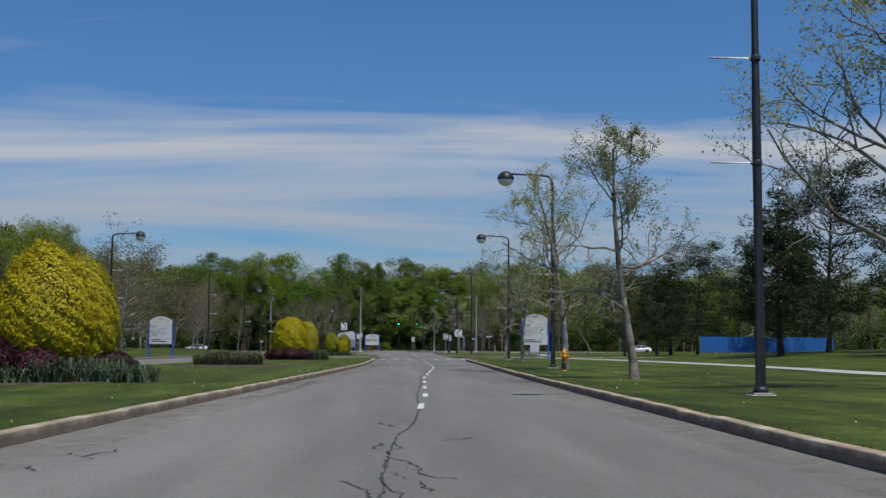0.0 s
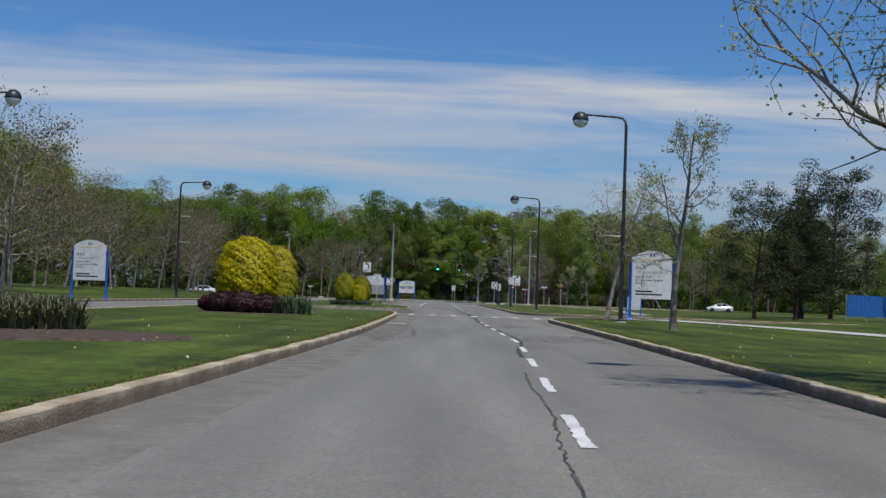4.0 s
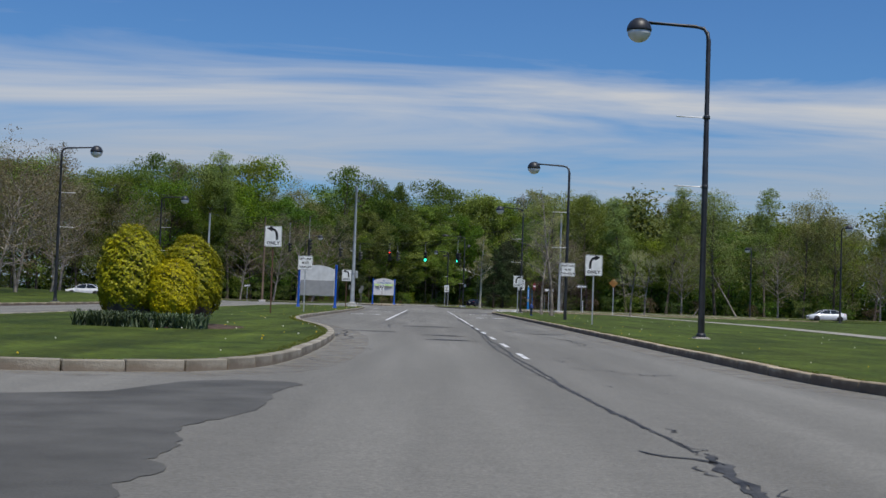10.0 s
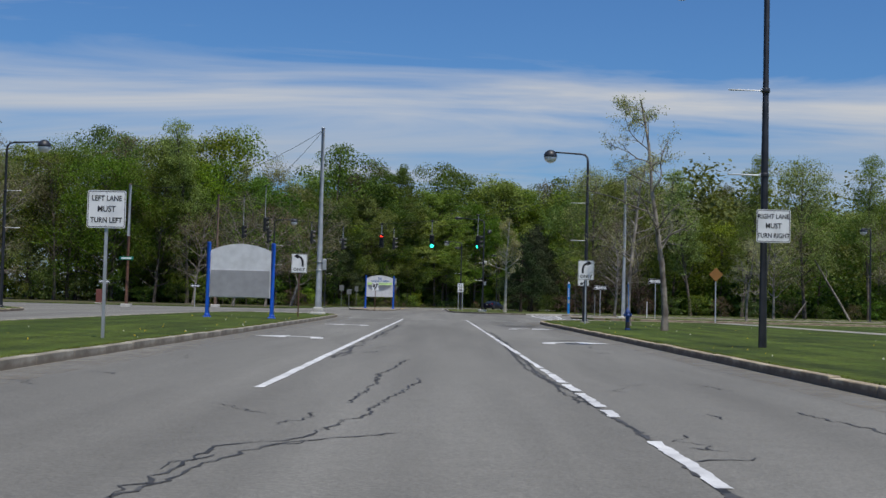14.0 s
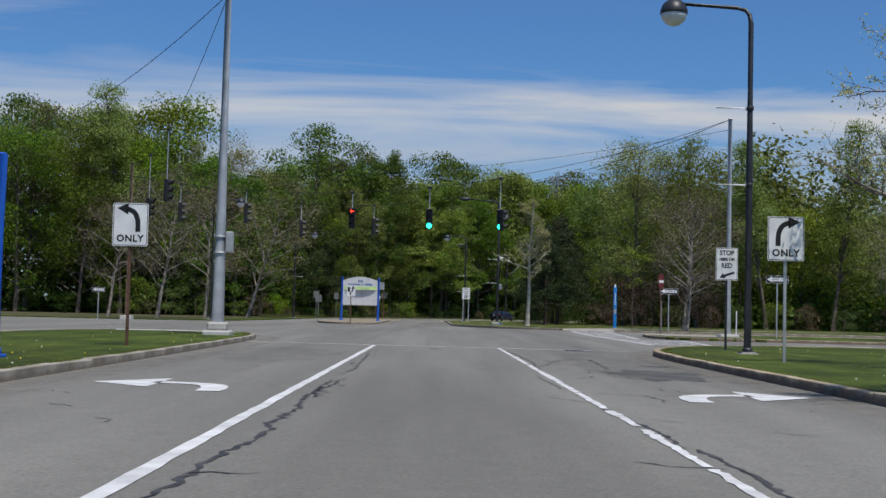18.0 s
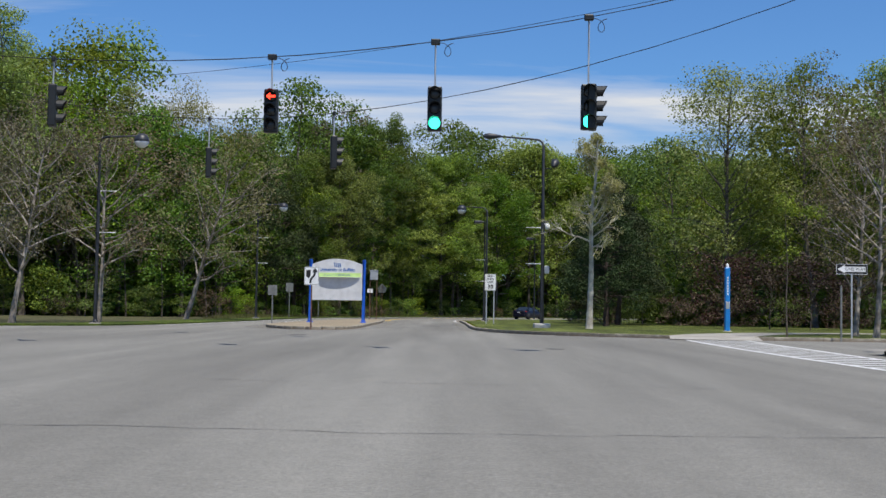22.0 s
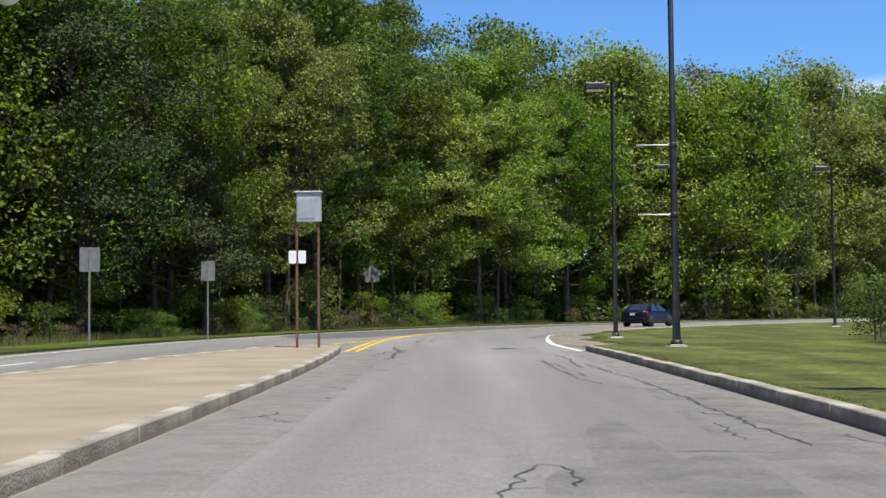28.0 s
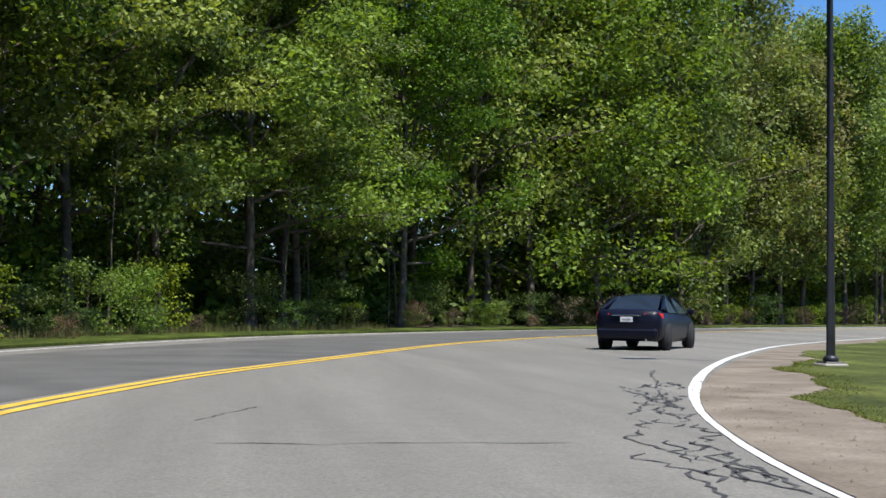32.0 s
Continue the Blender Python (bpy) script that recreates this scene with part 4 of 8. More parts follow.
for x, y, s in ((-5.72, 250.2, 1.0), (2.33, 237.85, 0.8), (-0.4, 206.0, 0.42), (0.27, 128.65, 1.25), (0.16, 132.25, 1.1)):
    tagged(new("manhole_cover", cover_me), "dark iron manhole cover flush with asphalt", "manhole cover", "manhole covers").matrix_world = pose(x, y, 0) @ Matrix.Diagonal((s, s, 1, 1))


def crack(x0, y0, x1, y1, w, seed, wob=0.18, step=0.22):
    q = np.random.RandomState(seed)
    n = max(6, int(math.hypot(x1 - x0, y1 - y0) / step))
    u = np.linspace(0, 1, n)
    off = np.cumsum(q.randn(n)) * wob * 0.35
    off -= np.linspace(off[0], off[-1], n)
    d = np.array([y0 - y1, x1 - x0]) / (math.hypot(x1 - x0, y1 - y0) + 1e-9)
    pts = np.stack([x0 + (x1 - x0) * u + d[0] * off, y0 + (y1 - y0) * u + d[1] * off], 1)
    ww = w * q.uniform(0.25, 1.3, n)
    ww[0] = ww[-1] = 0.01
    return ribbon(pts, ww, 0.0045)


sh = Shape()
cq = np.random.RandomState(11)
def crack_path(pts, w, seed, strands=1, spurs=0, wild=1.0):
    """A sealed crack through the given plan points, wandering, with side strands and spurs."""
    q = np.random.RandomState(seed)
    p = smooth_line(pts, 0.12, 1)
    w = w * 0.60
    for k in range(strands):
        m = len(p)
        wob = np.convolve(np.cumsum(q.randn(m + 14)) * 0.018 * wild, np.ones(9) / 9, "valid")[:m]
        wob -= np.linspace(wob[0], wob[-1], m)
        off = (q.uniform(0.05, 0.22) * (1 if k % 2 else -1) if k else 0) * np.sin(np.linspace(0, math.pi, m))
        line = inset(p, (wob + off)[:, None]) + q.normal(0, 0.024 * wild, (m, 2))
        lo, hi = (0, m) if k == 0 or m < 12 else sorted(q.choice(m, 2, replace=False))
        if hi - lo < 5:
            continue
        ww = w * (1 if k == 0 else 0.6) * q.uniform(0.25, 1.25, hi - lo)
        ww[0] = ww[-1] = 0.008
        v, f = ribbon(line[lo:hi], ww, 0.0045 + 0.0004 * k)
        sh.add(v, f)
    for k in range(spurs):
        b0 = p[q.randint(len(p))]
        v, f = crack(b0[0], b0[1], b0[0] + q.uniform(-0.7, 0.7), b0[1] + q.uniform(-0.5, 1.4), w * 0.5, seed * 31 + k)
        sh.add(v, f)


# the joint beside the lane dashes and turn-lane lines
JOINT = [[(-0.2, 4), (-0.17, 8.5), (-0.07, 13.6), (0.05, 14.8), (0.24, 20), (0.32, 25), (0.4, 28), (0.42, 31)], [(0.45, 31), (0.62, 40), (1.0, 52)], [(1.2, 56), (1.58, 63), (1.62, 66.2), (1.5, 70.4), (1.5, 83), (1.48, 94)], [(1.58, 94), (1.55, 96.9), (1.48, 98.6), (1.45, 100), (1.59, 102), (1.48, 103), (1.57, 107)],
         [(1.5, 107), (1.35, 116), (1.38, 127.5), (1.4, 133.4), (1.4, 139), (1.41, 148)], [(1.41, 148), (1.3, 160), (1.41, 166), (1.44, 169.3), (1.56, 182)], [(1.5, 182), (1.42, 190), (1.5, 198), (1.45, 207)]]
for k, (pts, w, n, sp) in enumerate(zip(JOINT, (0.05, 0.04, 0.13, 0.19, 0.09, 0.10, 0.07), (1, 1, 2, 5, 2, 3, 2), (1, 0, 5, 4, 6, 5, 4))):
    crack_path(pts, w, 20 + k, n, sp, 0.4 if k in (0, 1, 4) else 0.75)
for k, pts in enumerate(([(-0.45, 9.2), (-0.3, 8.9), (-0.2, 8.0)], [(-0.1, 9.8), (0.05, 9.2), (0.2, 8.5)], [(0.05, 10.2), (0.2, 9.5), (0.45, 9.3)], [(-0.15, 11.2), (0.1, 10.6), (0.15, 9.9)], [(-0.12, 9.0), (0.0, 8.2), (-0.05, 7.2)])):
    crack_path(pts, 0.035, 170 + k)
# along the median kerb
LEFT_RUN = [[(-2.95, 23.3), (-2.77, 23.9), (-2.7, 25), (-3.06, 25.1), (-3.0, 23.4)], [(-2.75, 25.2), (-2.53, 27.4), (-2.6, 30.3), (-2.6, 33.2), (-2.5, 36)], [(-1.5, 62.4), (-1.38, 63), (-1.26, 63.4), (-1.31, 64)], [(-1.6, 62.5), (-1.5, 63), (-1.58, 64.3)], [(-1.28, 64.1), (-1.25, 64.8)],
            [(-1.03, 63), (-1.05, 64.2), (-0.87, 65), (-0.87, 66.8), (-1.0, 69.9), (-1.02, 72)], [(-1.55, 66.8), (-1.25, 66.5)], [(-1.66, 74.4), (-0.9, 75)], [(-2.15, 126), (-2.12, 127), (-2.0, 128.3), (-2.38, 129.6), (-2.5, 131.5), (-2.37, 132.3), (-2.72, 134.2)], [(-2.46, 127.1), (-2.4, 128.6), (-2.54, 129.6), (-2.57, 131.9)]]
for k, (pts, w) in enumerate(zip(LEFT_RUN, (0.05, 0.06, 0.07, 0.04, 0.04, 0.05, 0.03, 0.04, 0.08, 0.05))):
    crack_path(pts, w, 40 + k, 2 if w > 0.04 else 1, 2 if w > 0.05 else 0)
LEFT_LANE = [[(-2.8, 133), (-4.0, 139.7)], [(-1.5, 139.2), (-1.94, 147), (-0.95, 148), (-0.4, 155)], [(-2.02, 163.3), (-1.86, 163.9), (-1.95, 165.6), (-1.74, 166.2)], [(-2.5, 166.9), (-1.83, 166.8), (-1.97, 168.4), (-2.0, 170.2), (-1.76, 172.1), (-1.9, 174.6), (-1.8, 190)],
             [(-5.2, 166.7), (-3.2, 166.8), (-2.4, 166.9)], [(-3.17, 171.7), (-3.22, 180)], [(-1.75, 186.5), (-1.74, 188.2), (-1.66, 189.1), (-1.75, 190), (-1.66, 190.4)], [(-1.78, 192.3), (-1.95, 201.7)], [(-4, 196.5), (-4.03, 198.8)], [(-1.9, 160), (-1.85, 163.6)]]
for k, (pts, w) in enumerate(zip(LEFT_LANE, (0.03, 0.05, 0.11, 0.10, 0.025, 0.03, 0.08, 0.05, 0.02, 0.10))):
    crack_path(pts, w, 60 + k, 3 if w > 0.09 else 1, 3 if w > 0.09 else 1 if w > 0.04 else 0)
# across the right-hand lane
RIGHT_A = [[(1.55, 76.6), (2.85, 75.9), (3.74, 74.2), (4.34, 73.7)], [(3.5, 69.1), (3.13, 66.7)], [(3.5, 69), (3.44, 66.4)], [(2.31, 65.9), (2.3, 65.2), (2.35, 64.4)], [(1.8, 64.2), (2.42, 64), (2.75, 64.3)], [(1.87, 63.8), (2, 63.4), (2.3, 63.3)], [(1.73, 66), (1.98, 64.8)], [(2.37, 65.2), (3.2, 65.3), (3.3, 64.5)], [(1.57, 67.6), (2.15, 67.8)], [(3.4, 70.2), (3.9, 66.5), (3.7, 64)],
           [(4.96, 109.3), (4.73, 105.3), (4.8, 102.6)], [(1.05, 132), (4.71, 131.3)], [(3.1, 134.5), (3.43, 131), (3.36, 130.3), (3.53, 128.3), (3.1, 127.2)]]
RIGHT_B = [[(1.47, 128), (1.65, 126.9), (4.7, 126.9)], [(0.75, 128.6), (1.4, 128.5)], [(1.6, 145), (4.6, 145.4)], [(1.55, 169.7), (2, 167.9), (2.22, 167.5), (4.7, 167)], [(1.22, 166.6), (2.19, 167.4)], [(3.57, 169.2), (3.39, 167.7)], [(1.85, 164.8), (4.6, 164.6)], [(1.52, 195.8), (2.68, 200.6)], [(3.08, 200.7), (2.84, 195.7)], [(2.55, 193.7), (2.6, 192.6), (3.1, 192.4), (4.5, 191.8)], [(1.47, 188.5), (1.93, 188.4), (4.7, 187.6)], [(1.34, 189.9), (1.44, 189.6)], [(1.6, 179), (4.7, 178.6)]]
for k, pts in enumerate(RIGHT_A + RIGHT_B):
    crack_path(pts, 0.045 if k % 3 else 0.06, 80 + k, 2 if len(pts) > 3 else 1, 1 if k % 2 else 0)
RIGHT_C = [[(1.45, 141.3), (2.4, 141.2), (3.6, 141.3)], [(1.33, 139.1), (1.42, 138)], [(3.3, 151), (3.54, 148.4), (3.55, 146.4)], [(3.09, 142.4), (3.13, 141.4)], [(1.95, 138.9), (2.54, 138.8), (2.56, 138.2)], [(2.35, 138.5), (2.96, 138.3), (3.6, 138.8)], [(1.36, 137.7), (2.56, 137.8), (4.6, 137.8)], [(0.89, 142.7), (1.19, 142)], [(-1.8, 144.3), (-1.5, 147), (-0.4, 148.3)], [(-1, 150.8), (-0.65, 160)]]
RIGHT_D = [[(1.54, 79.2), (1.95, 78), (2.44, 76.7)], [(1.97, 77.3), (2.2, 76.8), (2.5, 76.4)], [(1.9, 79.5), (2.3, 79), (2.8, 78.8), (3.8, 77.6)], [(2.2, 78.3), (2.7, 78), (3.2, 77.6)], [(-1.8, 75.5), (-1.9, 76.5)], [(-1.5, 74.8), (-1.35, 74.2)], [(-1.34, 74.9), (-1.38, 76.2)], [(-1.75, 78.3), (-1.7, 79.3), (-1.8, 81.3), (-1.83, 83.5), (-1.7, 84.3)], [(-1.56, 78.7), (-1.22, 78), (-1.23, 77)], [(-1.45, 86.9), (-1.44, 88)],
           [(-1.35, 73.2), (-1.35, 73.6), (-1.34, 73.8), (-1.37, 74.3), (-1.45, 74.7), (-1.57, 74.8)], [(-1.18, 73.4), (-1.14, 73.7), (-1.15, 74.0), (-1.16, 74.3)], [(-1.81, 75.5), (-1.82, 76.0), (-1.89, 76.5), (-1.97, 77.0)], [(-1.28, 74.9), (-1.25, 75.2), (-1.37, 75.7), (-1.36, 76.2)], [(-1.75, 78.5), (-1.3, 78.2), (-1.15, 78.2), (-1.21, 77.8), (-1.23, 77.2)]]
for k, pts in enumerate(RIGHT_C + RIGHT_D):
    crack_path(pts, 0.05 if k % 3 else 0.065, 200 + k, 2 if len(pts) > 2 else 1, 1 if k % 2 else 0)
# hairline cracking everywhere that the traffic has loosened the surface
hq = np.random.RandomState(23)
for x0, x1, y0, y1, many in ((1.7, 4.2, 60, 96, 26), (-1.8, -0.6, 60, 96, 26), (1.6, 4.6, 112, 206, 60), (-5, -2.3, 150, 205, 22), (-2.0, -1.2, 116, 150, 14), (-2.9, -2.2, 8, 40, 16), (0.9, 2.0, 96, 132, 26), (-1.9, -1.3, 156, 200, 20), (-1.2, 0.6, 266, 300, 12), (-4.4, -3.2, 268, 312, 12), (-0.4, 0.5, 10, 34, 6)):
    for k in range(many):
        x, y = hq.uniform(x0, x1), hq.uniform(y0, y1)
        a = hq.uniform(-1.2, 1.2)
        ln = hq.uniform(0.3, 1.3)
        v, f = crack(x, y, x + ln * math.sin(a) * 0.6, y + ln * math.cos(a), hq.uniform(0.016, 0.034), 3000 + int(hq.randint(90000)), 0.16, 0.08)
        sh.add(v, f)
# beyond the junction
NORTH_B = [[(-0.37, 300.8), (-0.26, 298.4), (-0.29, 296), (-0.43, 295.1), (-0.32, 294.4), (0, 293.8), (0.12, 292.5)], [(-0.79, 297.8), (-0.68, 295.5), (-0.61, 294.2)], [(-0.52, 293.1), (-0.58, 292.2), (-0.5, 291.6)], [(-4.18, 294.3), (-3.49, 293.9)]]
NORTH = [[(-4.3, 269.8), (-3.4, 269.7), (-2.5, 269.4), (-2.06, 269.1), (-1.94, 268.6)], [(-2.1, 273), (-1.34, 272.6), (-1.38, 270), (-1.2, 269.2)], [(-0.1, 268.7), (0.23, 268.4), (0.7, 268.6)], [(-0.9, 289.2), (0.24, 288.2)], [(-2.2, 293.2), (-1.8, 292.4)], [(-0.87, 297.3), (-0.57, 289.6)], [(-0.14, 296), (0.14, 291.7), (0.0, 286.4), (0.07, 284), (0.08, 282)], [(-0.22, 283.8), (-0.29, 282.4)], *NORTH_B,
         [(-1.2, 281.7), (-0.2, 281.6)], [(-2.16, 279.6), (-2.0, 281), (-1.69, 281), (-1.7, 280)]]
for k, (pts, w) in enumerate(zip(NORTH, (0.03, 0.04, 0.03, 0.03, 0.03, 0.05, 0.06, 0.03, 0.05, 0.05, 0.05, 0.04, 0.03, 0.05))):
    crack_path(pts, w * 0.85, 110 + k, 1, 1 if w > 0.04 else 0)
BEND = [[(-4.05, 299), (-3.85, 299.4), (-4.0, 302.2), (-4.04, 304.2), (-4.06, 306)], [(-4.41, 301.4), (-4.24, 303.1), (-4.3, 304.2)], [(-4.2, 302.6), (-4.07, 304.1), (-3.8, 304.9), (-4.14, 305.5), (-4.23, 306.4), (-4.26, 308.4)], [(-4.0, 303.0), (-3.85, 303.6), (-3.95, 304.3)], [(-3.84, 310.8), (-3.55, 309.4)], [(-3.78, 317.97), (-3.75, 318.3), (-3.61, 318.74), (-3.46, 319.84), (-3.4, 320.87), (-3.38, 321.59), (-3.2, 322.16), (-3.0, 323.11)], [(-1.57, 306.7), (-1.45, 306.3)], [(-2.07, 330.2), (-1.54, 331.7)], [(1.94, 330.7), (3.6, 334.6), (5.2, 339.4)], [(-3.93, 313.2), (-3.82, 313.86), (-3.83, 314.39), (-3.86, 314.96)], [(-3.26, 314.14), (-3.46, 314.79), (-3.43, 315.31), (-3.41, 316.08)],
        [(-3.83, 316.32), (-3.71, 316.85), (-3.63, 317.48), (-3.5, 317.85)], [(0.4, 319.99), (0.24, 318.74), (0.09, 317.72), (0.1, 316.98)], [(0.94, 326.66), (0.43, 322.88), (0.12, 320.82)], [(0.86, 325.45), (0.69, 322.99), (0.56, 321.54)], [(1.3, 325.6), (1.05, 323.9), (0.67, 321.17)]]
for k, (pts, w) in enumerate(zip(BEND, (0.08, 0.06, 0.07, 0.06, 0.04, 0.06, 0.05, 0.04, 0.05, 0.13, 0.14, 0.06, 0.06, 0.05, 0.04, 0.05))):
    crack_path(pts, w, 130 + k, 1, 0)
# faint joints over the whole junction
for k, (x0, x1, y, w) in enumerate(((-6, 5, 203, .015), (-4, 3.5, 222.6, .02), (-7, 6, 233.0, .02), (-8, 6, 245.5, .02), (-1.9, 0.7, 328.4, .03), (-5, 4, 216, .02), (-7, 5, 252, .02))):
    v, f = crack(x0, y, x1, y + cq.uniform(-0.6, 0.6), w, 500 + k, 0.12)
    sh.add(v, f)
# a net of cracks inside the bend
for k in range(46):
    u = cq.uniform(321.5, 335.5)
    bx = np.interp(u, [303, 312, 319, 325, 329.2, 334.1, 340.5], [0.4, 0.3, 0.75, 1.3, 2.2, 3.8, 6.6]) - abs(cq.normal(0.0, 0.3)) - 0.12
    v, f = crack(bx, u, bx + cq.uniform(-0.05, 0.55), u + cq.uniform(0.5, 1.5), 0.038, 700 + k, 0.22, 0.12)
    sh.add(v, f)
thing("crack_sealing", "dark wandering tar-sealed cracks across the asphalt", "crack sealing", kind="stuff", shape=sh, mat=SEAL)

# ---------------------------------------------------------------- plants
def leaf_cloud(pts, out, size, rng, flat=0.55, shape=1.5):
    """A small folded leaf at each point, facing roughly along out."""
    n = len(pts)
    nrm = out * flat + rng.normal(0, 0.5, (n, 3))
    nrm[:, 2] += 0.5
    nrm /= np.linalg.norm(nrm, axis=1)[:, None] + 1e-9
    a = np.cross(nrm, rng.normal(0, 1, (n, 3)))
    a /= np.linalg.norm(a, axis=1)[:, None] + 1e-9
    b = np.cross(nrm, a)
    s = size * rng.uniform(0.6, 1.35, n)[:, None]
    v = np.empty((n, 4, 3))
    v[:, 0] = pts - a * s * 0.5 * shape
    v[:, 1] = pts + b * s * 0.5 - nrm * s * 0.12
    v[:, 2] = pts + a * s * 0.5 * shape
    v[:, 3] = pts - b * s * 0.5 - nrm * s * 0.12
    return v.reshape(-1, 3), np.arange(4 * n).reshape(-1, 4)


def limb(rng, start, way, length, r0, r1, steps, wob, lift):
    p, d = np.array(start, float), np.array(way, float)
    d /= np.linalg.norm(d)
    pts, rr = [p.copy()], [r0]
    for i in range(steps):
        d = d + rng.normal(0, wob, 3) + np.array([0, 0, lift])
        d /= np.linalg.norm(d)
        p = p + d * length / steps
        pts.append(p.copy())
        rr.append(r0 + (r1 - r0) * (i + 1) / steps)
    return np.array(pts), rr


def tree_meshes(name, seed, height, trunk_r, crown_r, bare, count, leaf, clump, limbs=26, bark=BARK, leaf_mat=LEAF_A, twigs=0, lean=0.02, top=1.0, profile="round", sides=6, droop=0.04, flat=0.55, wob=0.16, light=False, under=0.5, over=0.55):
    """Trunk with limbs, and a crown of single leaves in clumps round the twig ends."""
    rng = np.random.RandomState(seed)
    wood = Shape()
    tp, tr = limb(rng, (0, 0, -0.25), (rng.normal(0, lean), rng.normal(0, lean), 1), height * 0.94 * top + 0.25, trunk_r, trunk_r * 0.16, 9, 0.035, 0.05)
    tr[0] *= 1.35
    wood.tube(tp, tr, sides + 2, smooth=True)
    tips = []
    for i in range(limbs):
        u = bare + (0.97 - bare) * ((i + rng.rand()) / limbs) ** 0.9
        k = u * 9 / 1.0
        j = min(8, int(k))
        base = tp[j] * (1 - (k - j)) + tp[min(9, j + 1)] * (k - j)
        w = (u - bare) / (1 - bare)
        if profile == "round":
            reach = crown_r * (0.35 + 0.95 * math.sin(math.pi * min(1, 0.18 + 0.82 * w)) ** 0.8) * (1 if w < 0.85 else 0.75)
        elif profile == "tall":
            reach = crown_r * (0.8 + 0.35 * math.sin(math.pi * w)) * (1.05 - 0.5 * w)
        elif profile == "cone":
            reach = crown_r * (1.05 - 0.95 * w)
        else:
            reach = crown_r * (0.7 + 0.5 * math.sin(math.pi * w))
        reach *= rng.uniform(0.7, 1.15)
        a = i * 2.399 + rng.uniform(-0.5, 0.5)
        up = {"round": 0.35 + 0.9 * w, "tall": 1.2 + w, "cone": 0.05 + 0.25 * w, "open": 0.35 + 0.8 * w}[profile]
        if profile in ("round", "tall"):
            up += rng.uniform(-0.35, 0.55)
        r0 = max(0.018, trunk_r * (0.42 - 0.25 * w))
        lp, lr = limb(rng, base, (math.cos(a), math.sin(a), up), reach, r0, r0 * 0.25, 5, wob, droop)
        wood.tube(lp, lr, sides - 1 if not light else 3, caps=False)
        tips.append((lp[-1], reach * 0.30))
        if not light:
            tips += [(lp[3], reach * 0.22), (lp[4] + rng.normal(0, 0.3, 3), reach * 0.26)]
        for s in range(3 if twigs == 0 else twigs):
            m = rng.randint(2, 5)
            way = (lp[m] - lp[m - 1]) / (np.linalg.norm(lp[m] - lp[m - 1]) + 1e-9) + rng.normal(0, 0.55, 3)
            sp, sr = limb(rng, lp[m], way, reach * rng.uniform(0.25, 0.5), lr[m] * 0.6, 0.006, 3, wob * 1.3, droop)
            if not light:
                wood.tube(sp, sr, 4, caps=False)
            tips.append((sp[-1], reach * 0.26))
            if twigs:
                for s2 in range(3):
                    way = sp[2] - sp[1] + rng.normal(0, 0.28, 3)
                    q, qr = limb(rng, sp[rng.randint(1, 4)], way, reach * rng.uniform(0.14, 0.3), 0.008, 0.004, 2, wob * 1.3, droop)
                    wood.tube(q, qr, 3, caps=False)
                    tips.append((q[-1], reach * 0.12))
    tips.append((tp[-1], crown_r * 0.3))
    cen = np.array([t[0] for t in tips])
    rad = np.array([max(0.22, min(clump, t[1] * 1.5)) for t in tips]) * rng.uniform(0.7, 1.25, len(tips))
    wgt = rad ** 2
    pick = rng.choice(len(tips), count, p=wgt / wgt.sum())
    d = rng.normal(0, 1, (count, 3))
    d /= np.linalg.norm(d, axis=1)[:, None]
    d[:, 2] = np.where(d[:, 2] < 0, d[:, 2] * under, d[:, 2] * over)
    pts = cen[pick] + d * (rad[pick] * rng.uniform(0.35, 1.05, count) ** 0.6)[:, None]
    pts[:, 2] = np.maximum(pts[:, 2], 0.25)
    lv, lf = leaf_cloud(pts, d, leaf, rng, flat)
    trunk = wood.done(name + "_trunk")
    trunk.materials.append(bark)
    crown = mesh_of(name + "_crown", lv, lf)
    crown.materials.append(leaf_mat)
    return trunk, crown


def plant(pair, name, label, category, x, y, z=0.1, turn=0.0, size=1.0, group="", tall=1.0, tip=0.0):
    """tip: degrees by which it leans to the east."""
    ob = thing(name, label, category, pose(x, y, z, 0, tip, 0) @ pose(0, 0, 0, 0, 0, turn) @ Matrix.Diagonal((size, size, size * tall, 1)), group)
    part("trunk", pair[0], None, ob)
    part("crown", pair[1], None, ob)
    return ob


# kinds of tree: height 1 stands for the metres given
WOODS = [
    tree_meshes("maple", 1, 16, 0.20, 4.3, 0.12, 19500, 0.104, 1.4, 36, BARK, LEAF_A, light=True, under=0.6, over=0.85),
    tree_meshes("ash", 2, 18, 0.22, 4.0, 0.16, 19500, 0.104, 1.35, 36, BARK, LEAF_B, light=True, under=0.6, over=0.85),
    tree_meshes("elm", 3, 17, 0.20, 4.4, 0.14, 16500, 0.104, 1.3, 36, BARK, LEAF_C, light=True, under=0.6, over=0.85),
    tree_meshes("linden", 4, 15, 0.20, 4.4, 0.08, 19500, 0.104, 1.4, 36, BARK, LEAF_D, light=True, under=0.6, over=0.85),
    tree_meshes("poplar", 5, 20, 0.22, 3.2, 0.22, 16500, 0.10, 1.0, 34, BARK, LEAF_B, profile="tall", light=True, under=0.6, over=0.85),
    tree_meshes("bare_ash", 6, 18, 0.19, 3.8, 0.25, 3600, 0.12, 1.0, 26, BARK, LEAF_BUD, twigs=3, profile="tall"),
]
